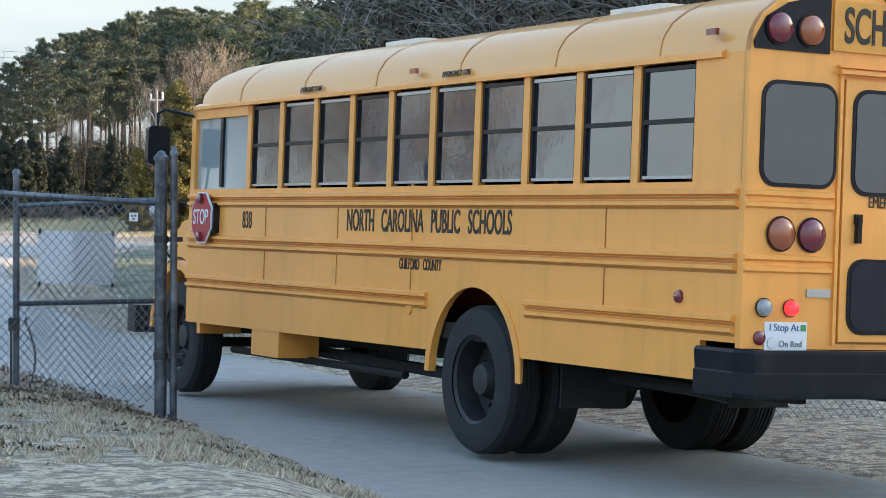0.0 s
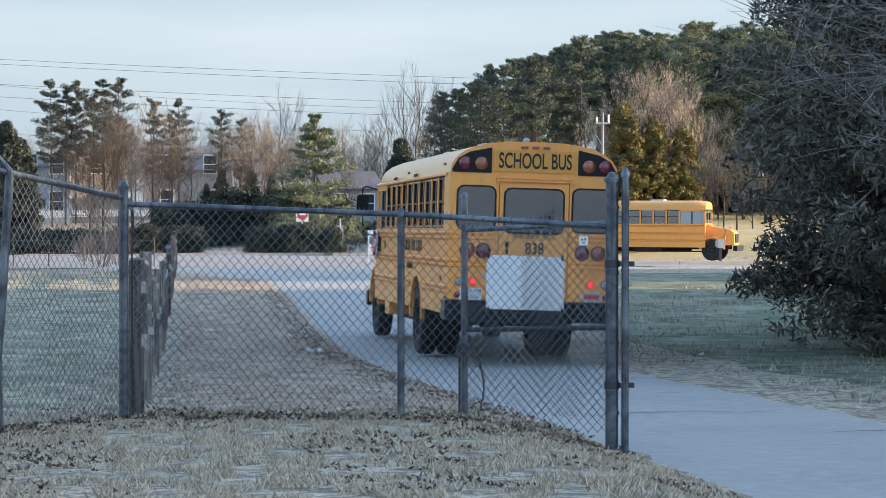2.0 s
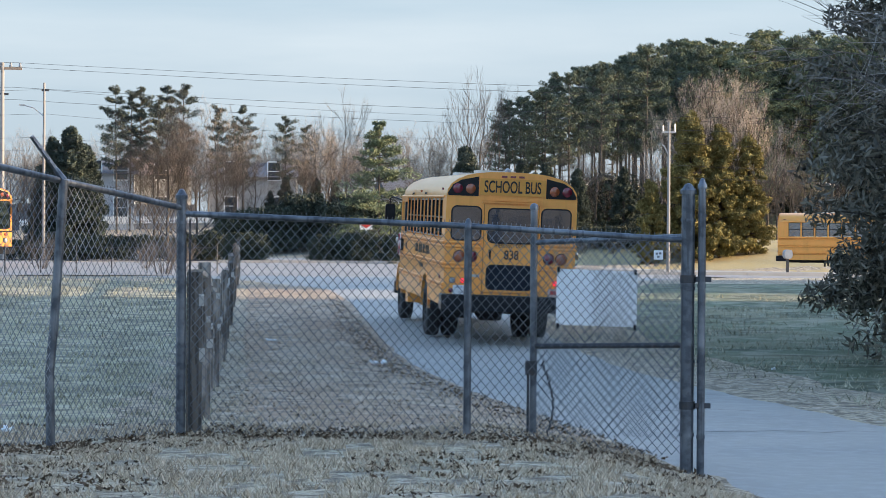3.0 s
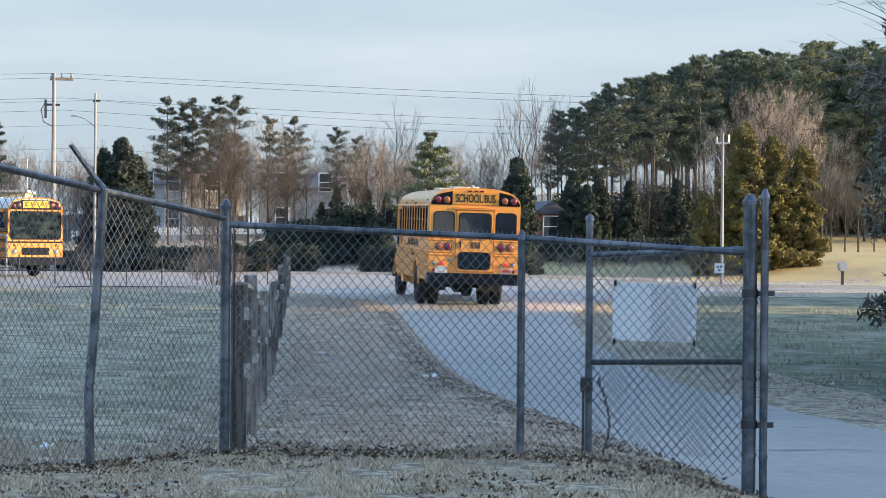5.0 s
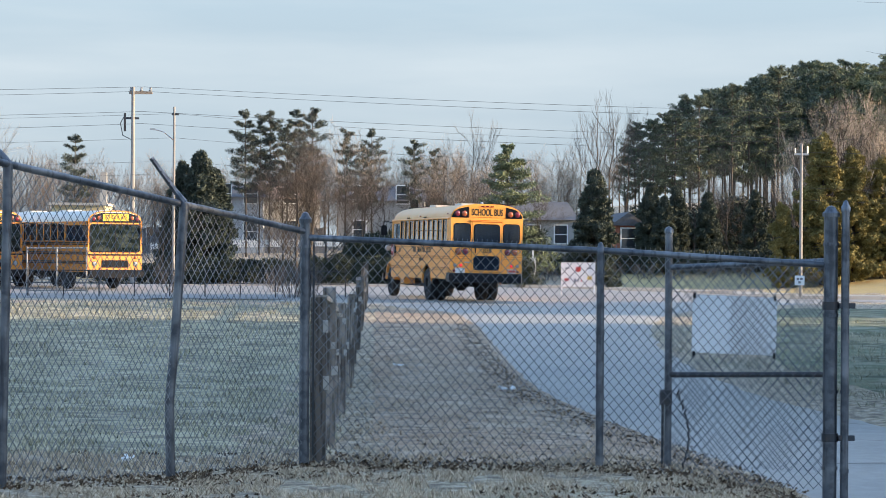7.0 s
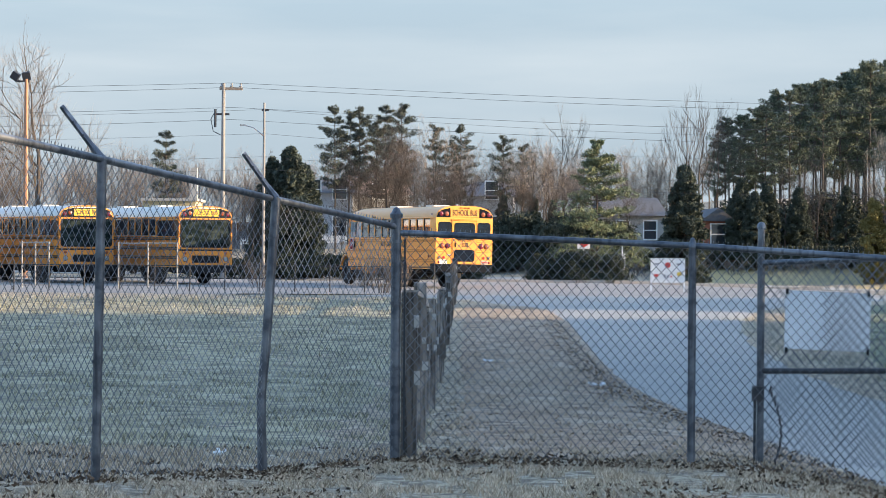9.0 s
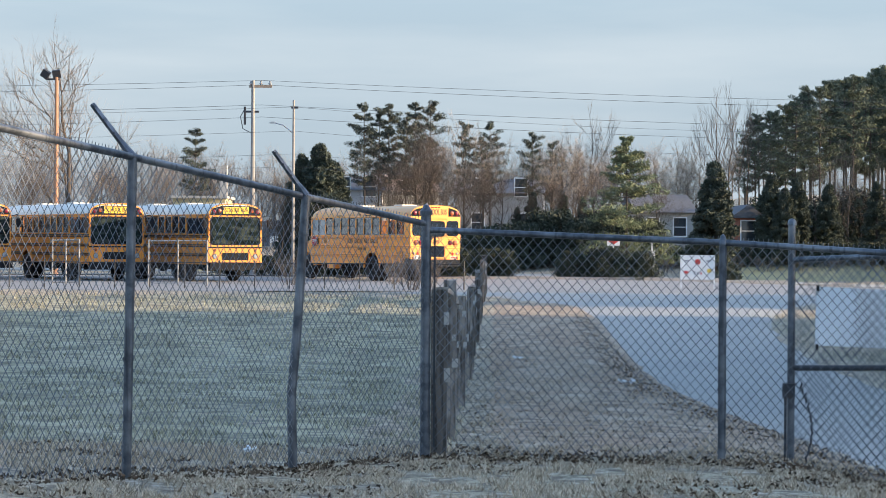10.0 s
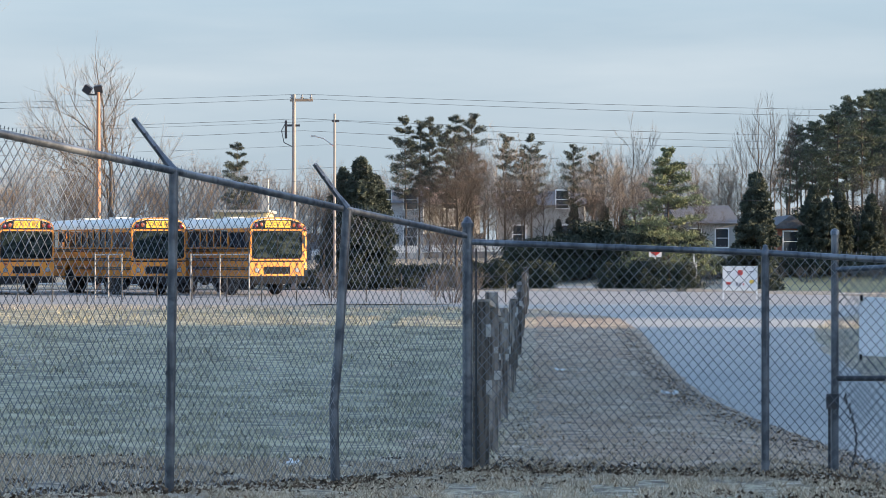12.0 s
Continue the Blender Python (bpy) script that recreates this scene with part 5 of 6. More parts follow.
def sedan(m):
    car = thing("car", "black saloon car driving on the main road", "car", m)
    prof = [(-2.35, 0.35), (-2.38, 0.75), (-2.2, 0.95), (-1.5, 1.02), (-0.85, 1.42), (0.35, 1.45), (1.15, 1.02), (2.05, 0.88), (2.35, 0.65), (2.35, 0.35)]
    body = [(y, z if z < 1.03 else 1.02) for y, z in prof]
    s = Soup().prism(body, "x", -0.88, 0.88)
    part("body", s, CARPAINT, car)
    cab = Soup()
    base, top = [(-1.62, 1.0), (1.2, 1.0)], [(-0.85, 1.43), (0.3, 1.45)]
    v = [(-0.84, base[0][0], 1.0), (0.84, base[0][0], 1.0), (0.84, base[1][0], 1.0), (-0.84, base[1][0], 1.0), (-0.62, top[0][0], 1.42), (0.62, top[0][0], 1.42), (0.62, top[1][0], 1.43), (-0.62, top[1][0], 1.43)]
    part("glasshouse", cab.add(v, [(0, 1, 5, 4), (1, 2, 6, 5), (2, 3, 7, 6), (3, 0, 4, 7)]), HOUSEGLASS, car)
    part("roof", Soup().add([(x, y, z) for z in (1.425, 1.47) for x, y in ((-0.63, -0.88), (0.63, -0.88), (0.63, 0.34), (-0.63, 0.34))], [(0, 3, 2, 1), (4, 5, 6, 7), (0, 1, 5, 4), (1, 2, 6, 5), (2, 3, 7, 6), (3, 0, 4, 7)]), CARPAINT, car)
    for x in (-0.7, 0.7):
        part("pillar", Soup().tube((x * 0.9, -0.2, 1.43), (x * 1.18, -0.25, 1.0), 0.04, 0.05, 4), CARPAINT, car)
        lamp(car, "tail_lamp", x, 0.78, 0.09, RED_LENS, -2.37, 0.03, False)
        lamp(car, "headlamp", x, 0.70, 0.09, WHITE_LENS, 2.33, 0.03, False, 1)
    w = []
    for x in (-0.80, 0.80):
        for y in (-1.4, 1.42):
            h = new("wheel")
            h.parent = car
            h.matrix_basis = pose(x, y, 0.33)
            part("tyre", Soup().lathe([(-0.1, 0.2), (-0.1, 0.30), (-0.07, 0.33), (0.07, 0.33), (0.1, 0.30), (0.1, 0.2)], (0, 0, 0), "x", 24), RUBBER, h, smooth=True)
            part("rim", Soup().lathe([(math.copysign(0.09, x), 0.21), (math.copysign(0.06, x), 0.17), (math.copysign(0.08, x), 0.001)], (0, 0, 0), "x", 10), ALU, h)
            w.append(h)
    return car, w


black_car, car_wheels = sedan(pose(0, 0, 0))
# ---------------------------------------------------------------- trees
def limbs(soup, rnd, p, d, length, r, depth, spread, twigs=None, sides=4, droop=0.0, up=0.1):
    """A limb that divides again and again; the last ones go to the twigs."""
    p, d = np.array(p, float), np.array(d, float)
    n, pts = 3, [p]
    for i in range(n):
        d = d + np.array([rnd.uniform(-1, 1), rnd.uniform(-1, 1), rnd.uniform(-1, 1)]) * 0.16 + np.array([0, 0, up * 0.25 - droop * 0.25])
        d /= np.linalg.norm(d)
        pts.append(pts[-1] + d * length / n)
    target = twigs if (depth <= 0 and twigs is not None) else soup
    target.path(pts, [r * (1 - 0.18 * i) for i in range(n + 1)], sides if depth > 0 else 3)
    if depth <= 0:
        return
    for i in range(rnd.choice((2, 3, 3)) + (1 if depth == 1 else 0)):
        k = rnd.uniform(0.35, 1.0)
        j = min(n - 1, int(k * n))
        q = pts[j] + (pts[j + 1] - pts[j]) * (k * n - j)
        a = np.array([rnd.uniform(-1, 1), rnd.uniform(-1, 1), rnd.uniform(-0.5, 0.9)])
        e = d * (1 - spread) + a * spread
        e /= np.linalg.norm(e)
        limbs(soup, rnd, q, e, length * rnd.uniform(0.55, 0.8), r * 0.55, depth - 1, spread, twigs, sides, droop, up)
    limbs(soup, rnd, pts[-1], d, length * 0.7, r * 0.5, depth - 1, spread, twigs, sides, droop, up)


def bare_tree(label, h, seed, depth=4, spread=0.5, trunk_r=0.14, twig=TWIG_PALE, bark=BARK, fork=0.3, up=0.25, limbs_n=7):
    rnd = random.Random(seed)
    t = thing("bare_tree", label, "tree")
    s, tw = Soup(), Soup()
    pts = [np.array([0, 0, -0.3])]
    for i in range(5):
        pts.append(np.array([rnd.uniform(-0.03, 0.03) * h * i / 4, rnd.uniform(-0.03, 0.03) * h * i / 4, h * 0.75 * (i + 1) / 5]))
    s.path(pts, [trunk_r * (1 - 0.15 * i) for i in range(6)], 8)
    for i in range(limbs_n):
        k = fork + (1 - fork) * i / limbs_n
        z = h * 0.75 * k
        a = rnd.uniform(0, 6.28)
        j = min(4, int(k * 5))
        q = pts[j] + (pts[j + 1] - pts[j]) * (k * 5 - j)
        limbs(s, rnd, q, (math.cos(a) * 0.8, math.sin(a) * 0.8, 0.75), h * (0.34 - 0.14 * k), trunk_r * 0.4 * (1 - 0.5 * k), depth - 1, spread, tw, 4, 0, up)
    limbs(s, rnd, pts[-1], (0, 0, 1), h * 0.2, trunk_r * 0.3, depth - 1, spread, tw, 4, 0, up)
    part("trunk", s, bark, t)
    part("crown", tw, twig, t, "bare twigs")
    return t


def clumps(centres, radius, per, size, seed, flat=1.0, slim=0.2):
    """Small leaf tufts, each a bent pair of blades, round many centres, as arrays."""
    r = np.random.RandomState(seed)
    c = np.repeat(np.asarray(centres, float), per, 0)
    rad = np.repeat(np.broadcast_to(np.asarray(radius, float), (len(centres),)), per)
    d = r.normal(size=(len(c), 3))
    d /= np.linalg.norm(d, axis=1)[:, None]
    d[:, 2] *= flat
    o = c + d * (rad * r.uniform(0.35, 1.0, len(c)) ** 0.6)[:, None]
    a = r.normal(size=o.shape)
    a /= np.linalg.norm(a, axis=1)[:, None]
    b = np.cross(a, r.normal(size=o.shape))
    b /= np.linalg.norm(b, axis=1)[:, None]
    s = size * r.uniform(0.6, 1.4, len(c))[:, None]
    v = np.stack([o - a * s, o + b * s * slim, o + a * s, o - b * s * slim], 1).reshape(-1, 3)
    n = len(c)
    return v, np.arange(4 * n).reshape(-1, 4)


def leaf_part(name, v, f, material, parent, label=""):
    me = bpy.data.meshes.new(name)
    me.from_pydata(v.tolist(), [], f.tolist())
    me.materials.append(material)
    ob = new(name, me)
    ob.parent = parent
    return tagged(ob, label)


def pine(label, h, seed, bare=0.5, width=0.22, leaf=PINE_LEAF, tuft=0.24, per=40, whorls=11, arms=5, stem=0.009, cone=False, name="pine_tree"):
    """A pine: a straight trunk and whorls of limbs, each limb with flat shelves of needles, and gaps between the shelves."""
    rnd = random.Random(seed)
    t = thing(name, label, "tree")
    s, cs, rs = Soup(), [], []
    lean = (rnd.uniform(-0.025, 0.025) * h, rnd.uniform(-0.025, 0.025) * h)
    at = lambda k: np.array([lean[0] * k, lean[1] * k, h * k])
    s.path([at(k / 6) - (0, 0, 0.4 if k == 0 else 0) for k in range(7)], [stem * h * (1 - 0.13 * k) for k in range(7)], 7)
    for i in range(whorls):
        u = (i + rnd.uniform(-0.3, 0.3)) / (whorls - 1)
        u = min(1.0, max(0.0, u))
        k = bare + (0.985 - bare) * u
        shape = (1.04 - u) ** 0.7 if cone else max(0.12, 1.0 - ((u - 0.42) / 0.60) ** 2) ** 0.55
        a0 = rnd.uniform(0, 6.28)
        for j in range(arms):
            if rnd.random() < 0.16:
                continue
            a = a0 + 6.28 * j / arms + rnd.uniform(-0.35, 0.35)
            reach = width * h * shape * rnd.uniform(0.55, 1.2)
            k2 = k + rnd.uniform(-0.03, 0.03)
            p = at(k2 - 0.015)
            q = at(min(1.0, k2)) + np.array([math.cos(a) * reach, math.sin(a) * reach, (0.16 if not cone else 0.10) * reach + rnd.uniform(-0.012, 0.02) * h])
            s.path([p, (p + q) / 2 - (0, 0, 0.006 * h), q], [0.0032 * h, 0.0022 * h, 0.0012 * h], 4)
            for m in (0.45, 0.75, 1.0):
                cs.append(p + (q - p) * m)
                rs.append((0.018 * h + 0.17 * reach) * rnd.uniform(0.55, 1.2))
    cs.append(at(0.99))
    rs.append(0.03 * h)
    for i in range(5):
        q = at(bare * rnd.uniform(0.5, 0.98))
        a = rnd.uniform(0, 6.28)
        s.tube(q, q + np.array([math.cos(a), math.sin(a), 0.1]) * 0.05 * h, 0.002 * h, 0.001 * h, 3)
    part("trunk", s, BARK if leaf is PINE_LIGHT else BARK_DARK, t)
    v, f = clumps(cs, rs, per, tuft, seed, 0.5, 0.13)
    leaf_part("crown", v, f, leaf, t)
    return t


def conifer(label, h, seed, width=0.28, leaf=CEDAR_LEAF, tuft=0.22, per=22, count=150, low=0.03, name="cedar_tree", ragged=0.35, taper=0.65):
    """A dense cone of sprays to the ground with an uneven edge."""
    rnd = random.Random(seed)
    t = thing(name, label, "tree")
    s, cs, rs = Soup(), [], []
    s.path([(0, 0, -0.3), (0.02 * h, 0, h * 0.5), (0, 0, h * 0.97)], [0.018 * h, 0.012 * h, 0.003 * h], 8)
    for i in range(count):
        k = low + (1 - low) * (i + rnd.uniform(0, 1)) / count
        a = rnd.uniform(0, 6.28)
        reach = width * h * (1 - k) ** taper * rnd.uniform(1 - ragged, 1 + ragged * 0.7) * min(1, 0.55 + 4 * k)
        p, q = np.array([0, 0, h * k]), np.array([math.cos(a) * reach, math.sin(a) * reach, h * k + rnd.uniform(-0.02, 0.05) * h])
        s.tube(p, q, 0.0035 * h, 0.001 * h, 3, False)
        for m in (0.55, 0.8, 1.0):
            cs.append(p + (q - p) * m)
            rs.append(0.045 * h * rnd.uniform(0.6, 1.2) * (1.2 - 0.4 * m))
    part("trunk", s, BARK_DARK, t)
    v, f = clumps(cs, rs, int(per * 1.4), tuft * 1.15, seed, 0.8, 0.24)
    leaf_part("crown", v, f, leaf, t)
    return t


def bush(label, w, h, seed, leaf=SHRUB_LEAF, tuft=0.16, count=60, per=24, name="bush"):
    rnd = random.Random(seed)
    t = thing(name, label, "bush")
    s, cs, rs = Soup(), [], []
    for i in range(count):
        a, k = rnd.uniform(0, 6.28), rnd.uniform(0.1, 1)
        q = np.array([math.cos(a) * w / 2 * rnd.uniform(0.2, 1) * (1 - 0.5 * k * k), math.sin(a) * w / 2 * rnd.uniform(0.2, 1) * (1 - 0.5 * k * k), h * k * 0.92])
        if i % 3 == 0:
            s.tube((q[0] * 0.2, q[1] * 0.2, -0.1), q, 0.02, 0.006, 4)
        cs.append(q)
        rs.append(0.16 * h * rnd.uniform(0.7, 1.3) + 0.03 * w)
    part("stem", s, BARK_DARK, t)
    v, f = clumps(cs, rs, int(per * 1.2), tuft, seed, 0.8, 0.3)
    leaf_part("leaves", v, f, leaf, t)
    return t


def twig_bush(label, w, h, seed, twig=TWIG_BROWN):
    rnd = random.Random(seed)
    t = thing("bare_shrub", label, "bush")
    s, tw = Soup(), Soup()
    for i in range(16):
        a, k = rnd.uniform(0, 6.28), rnd.uniform(0, 1)
        limbs(s, rnd, (math.cos(a) * w * 0.2 * k, math.sin(a) * w * 0.2 * k, -0.05), (math.cos(a) * 0.45, math.sin(a) * 0.45, 1), h * 0.5, 0.018, 2, 0.4, tw, 3, 0, 0.1)
    part("stem", s, TWIG_GREY, t)
    part("crown", tw, twig, t)
    return t


def ray(bearing, dist):
    """A place by its bearing in degrees to the right of +y, and its distance from the fence's near side."""
    return dist * math.sin(radians(bearing)), dist * math.cos(radians(bearing))


def plant(template, spots, group=""):
    """Puts copies of a template at (bearing, distance, height factor, turn, sink); the template itself takes the first place."""
    for i, (b, d, k, turn, sink) in enumerate(spots):
        x, y = ray(b, d)
        ob = template if i == 0 else copy_thing(template, pose(0, 0, 0))
        ob.matrix_basis = pose(x, y, land(x, y) - sink, 0, 0, turn)
        ob.scale = (k, k, k)
        if group:
            tagged(ob, group=group)


R = random.Random(21)
turn = lambda: R.uniform(0, 360)

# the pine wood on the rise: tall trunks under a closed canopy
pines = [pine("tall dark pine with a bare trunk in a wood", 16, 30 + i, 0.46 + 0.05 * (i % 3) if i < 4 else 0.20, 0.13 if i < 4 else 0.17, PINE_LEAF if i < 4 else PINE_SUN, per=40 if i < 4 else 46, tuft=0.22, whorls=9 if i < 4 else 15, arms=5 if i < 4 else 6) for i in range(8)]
spots = [[] for _ in pines]
def wood_top(b):
    """The height of the wood's outline over the yard, by bearing, at 180 m."""
    return float(np.interp(b, (8.8, 10.0, 11.75, 14.0, 16.0, 22.0), (11.6, 13.7, 15.7, 17.5, 17.7, 17.7)))
wood = [(9.0 + 4.0 * i / 27 + R.uniform(-0.1, 0.1), R.uniform(166, 195)) for i in range(27)] + [(11.6 + 10.5 * i / 104 + R.uniform(-0.3, 0.3), R.uniform(178, 232)) for i in range(104)]
for i, (b, d) in enumerate(wood):
    x, y = ray(b, d)
    top = (wood_top(b) - 1.8) * d / 180 + 1.8 - R.uniform(0, 1.5)
    # most trees on the right take the needles coloured as sunlit
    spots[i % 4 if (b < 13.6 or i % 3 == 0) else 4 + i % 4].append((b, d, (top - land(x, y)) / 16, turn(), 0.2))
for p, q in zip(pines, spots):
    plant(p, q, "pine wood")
# understorey that closes the wood's foot
unders = [bush("dark evergreen understorey bush at the wood's edge", 5.5, 4.2, 60 + i, SHRUB_LEAF, 0.2, 80, 50) for i in range(2)]
under_spots = [[], []]
for i in range(40):
    b = 9.4 + 12.5 * i / 40 + R.uniform(-0.2, 0.2)
    under_spots[i % 2].append((b, R.uniform(153, 164) if b < 14.5 else R.uniform(186, 200), R.uniform(0.8, 1.15) if b < 14 else R.uniform(0.5, 0.8), turn(), 0.3))
for p, q in zip(unders, under_spots):
    plant(p, q, "understorey bushes")
brush = bare_tree("grey leafless undergrowth tree at the wood's edge", 6.5, 68, 5, 0.5, 0.09, TWIG_GREY, BARK_DARK, 0.15, 0.3, 8)
plant(brush, [(10.6 + 0.42 * i + R.uniform(-0.1, 0.1), R.uniform(150, 162), R.uniform(0.6, 1.0), turn(), 0) for i in range(20)], "undergrowth trees")

# pines at the left skyline
group_pines = [pine("tall pine with open tufted crown", 11.8, 80 + i, 0.46, 0.115, PINE_DARK, per=50, tuft=0.17, whorls=9, arms=5, stem=0.008) for i in range(3)]
plant(group_pines[0], [(-0.95, 150, 0.84, 10, 0), (0.35, 156, 0.86, 90, 0), (-5.35, 150, 0.76, 130, 0), (-0.62, 151, 0.80, 210, 0)], "skyline pines")
plant(group_pines[1], [(-0.35, 152, 0.83, 40, 0), (3.4, 150, 0.66, 200, 0), (0.75, 150, 0.84, 300, 0), (0.1, 153, 0.76, 20, 0)], "skyline pines")
plant(group_pines[2], [(2.3, 155, 0.72, 70, 0), (3.95, 152, 0.60, 20, 0), (1.6, 150, 0.70, 160, 0), (2.05, 152, 0.62, 250, 0)], "skyline pines")
# the young spreading pine and the dark cedars before the houses
plant(pine("young spreading pine with light green needles", 7.0, 91, 0.10, 0.36, PINE_LIGHT, 0.13, 60, 14, 8, 0.012, True), [(5.85, 108, 0.98, 30, 0)])
broad_cedar = conifer("broad dense dark green cedar", 6.2, 96, 0.25, CEDAR_LEAF, 0.12, 80, 190, ragged=0.25)
plant(broad_cedar, [(8.1, 112, 0.95, 0, 0), (9.55, 146, 0.80, 120, 0), (10.2, 148, 0.78, 10, 0), (9.9, 144, 0.66, 44, 0), (11.0, 146, 0.72, 170, 0), (-2.12, 124, 1.14, 77, 0), (-1.75, 126, 1.0, 15, 0)], "far cedars")
cedar_far = conifer("dense dark green cedar", 6.2, 95, 0.24, CEDAR_LEAF, 0.10, 70, 130)
plant(cedar_far, [(-2.6, 125, 1.05, 50, 0), (12.2, 140, 0.72, 60, 0), (-2.0, 127, 0.85, 0, 0), (-2.35, 126, 1.0, 200, 0), (-2.9, 128, 0.75, 30, 0), (3.0, 142, 0.5, 30, 0), (3.4, 143, 0.62, 60, 0), (4.2, 142, 0.6, 99, 0), (4.7, 143, 0.55, 120, 0), (9.4, 152, 0.7, 80, 0)], "far cedars")
# olive cedars and the pale bare tree beside them
plant(conifer("olive-brown cedar in low sun", 8.2, 97, 0.19, OLIVE_LEAF, 0.11, 90, 170, taper=0.42, ragged=0.45), [(13.9, 131, 1.03, 0, 0), (14.7, 132, 0.92, 80, 0), (12.9, 130, 0.58, 150, 0), (15.4, 133, 0.84, 30, 0)], "olive cedars")
plant(bare_tree("pale sunlit bare tree with dense twigs", 9.2, 101, 5, 0.42, 0.16, TWIG_WHITE, up=0.6, limbs_n=10, fork=0.12), [(14.5, 134, 0.96, 0, 0), (15.1, 135, 0.95, 140, 0), (13.9, 135, 0.92, 60, 0), (15.6, 135, 0.86, 210, 0)], "pale bare trees")

# bare trees along the skyline
bares = [bare_tree("leafless brown tree on the skyline", 9, 110 + i, 5, 0.5, 0.13, (TWIG_PALE, TWIG_BROWN, TWIG_PALE)[i], up=0.3, limbs_n=8) for i in range(3)]
bspots = [[], [], []]
for i in range(54):
    b = -11.5 + 20.5 * i / 54 + R.uniform(-0.25, 0.25)
    bspots[i % 3].append((b, R.uniform(178, 240) if -2.0 < b < 3.4 else R.uniform(150, 240), R.uniform(0.5, 0.82), turn(), 0.1))
# the bare wood west of the field, mirrored in the bus's windows
for i in range(13):
    bspots[i % 3].append((-15.0 - 14 * i / 13 + R.uniform(-0.4, 0.4), R.uniform(66, 82), R.uniform(0.9, 1.3), turn(), 0.1))
bspots[0] += [(1.6, 142, 0.86, 20, 0), (2.1, 143, 0.78, 100, 0)]
dark_bare = bare_tree("dense dark brown bare tree", 7.2, 118, 6, 0.5, 0.11, TWIG_DARK, BARK_DARK, 0.15, 0.25, 9)
plant(dark_bare, [(0.35, 118, 1.0, 44, 0), (0.75, 120, 0.92, 10, 0), (0.0, 121, 0.8, 90, 0), (1.1, 139, 0.9, 200, 0), (2.6, 141, 0.75, 300, 0), (5.0, 141, 0.7, 120, 0), (3.75, 142, 0.62, 70, 0), (-3.1, 122, 0.62, 0, 0), (6.6, 139, 0.6, 20, 0)], "dark bare trees")
bspots[2] += [(4.2, 143, 0.72, 0, 0), (4.55, 144, 0.70, 160, 0), (3.9, 146, 0.68, 80, 0)]
for p, q in zip(bares, bspots):
    plant(p, q, "skyline bare trees")
tall_bare = bare_tree("slender tall bare tree", 11, 120, 4, 0.35, 0.12, TWIG_GREY, up=0.7, limbs_n=6, fork=0.4)
plant(tall_bare, [(8.2, 165, 0.92, 0, 0), (8.5, 170, 0.95, 90, 0), (4.95, 180, 0.85, 40, 0), (8.9, 170, 0.85, 200, 0)], "slender bare trees")
# the wide bare tree behind the parked buses
plant(bare_tree("wide bare tree with a fan of fine twigs", 11.5, 125, 5, 0.55, 0.20, TWIG_PALE, up=0.25, limbs_n=10, fork=0.28), [(-8.6, 128, 1.0, 0, 0)])
thick = bare_tree("dense bare thicket tree with fine tan twigs", 7.5, 127, 6, 0.5, 0.09, TWIG_BROWN, up=0.35, limbs_n=9, fork=0.08)
plant(thick, [(-12.5 + 20.8 * i / 40 + R.uniform(-0.25, 0.25), R.uniform(150, 190), R.uniform(0.45, 0.80), turn(), 0) for i in range(40) if i % 4 and not -2.4 < -12.5 + 20.8 * i / 40 < 3.2], "bare thicket")
# far haze of bare woods that closes the horizon
far_bare = [bare_tree("distant bare woodland tree", 8, 130 + i, 4, 0.5, 0.12, TWIG_BROWN, up=0.3, limbs_n=7) for i in range(2)]
fspots = [[], []]
for i in range(70):
    fspots[i % 2].append((-13 + 23 * i / 70 + R.uniform(-0.2, 0.2), R.uniform(230, 300), R.uniform(0.6, 0.9), turn(), 0))
for p, q in zip(far_bare, fspots):
    plant(p, q, "distant woodland")

# hedges and bushes beyond the yard
hb = [bush("clipped dark evergreen bush", 2.6, 2.0, 140 + i, SHRUB_LEAF, 0.085, 80, 80) for i in range(2)]
plant(hb[0], [(2.2, 104, 0.7, 0, 0), (2.55, 104, 0.72, 50, 0), (4.36, 103, 0.66, 90, 0), (5.15, 103, 0.72, 20, 0), (1.5, 106, 0.75, 0, 0), (0.9, 106, 0.7, 10, 0)], "evergreen bushes")
plant(hb[1], [(5.42, 103, 0.76, 0, 0), (6.25, 103, 0.70, 70, 0), (4.75, 137, 1.5, 30, 0), (3.4, 138, 1.4, 10, 0), (3.85, 139, 1.7, 200, 0), (2.0, 137, 1.3, 30, 0), (6.4, 138, 1.3, 70, 0), (5.3, 138, 1.7, 70, 0), (2.7, 138, 1.4, 120, 0), (5.85, 139, 1.4, 10, 0)], "evergreen bushes")
hedge = twig_bush("brown leafless hedge beyond the yard", 2.6, 1.2, 150, TWIG_BROWN)
plant(hedge, [(6.9 + 0.42 * i, 134 + 2 * (i % 2), R.uniform(0.8, 1.05), turn(), 0) for i in range(17)], "brown hedge")
weeds = twig_bush("brown leafless shrub by the yard", 1.8, 1.6, 152, TWIG_GREY)
plant(weeds, [(0.25, 78, 1.0, 0, 0), (-2.9, 86, 0.9, 0, 0), (0.7, 82, 0.8, 60, 0), (-0.2, 88, 0.7, 10, 0)], "bare shrubs")
dark_hedge = bush("low dark hedge behind the yard", 4.0, 1.15, 155, SHRUB_LEAF, 0.09, 80, 60)
plant(dark_hedge, [(-4.2 + 0.95 * i, 121, R.uniform(0.9, 1.15), turn(), 0) for i in range(6)] + [(7.0 + 0.7 * i, 136.5, 1.05, turn(), 0) for i in range(10)], "dark hedge")

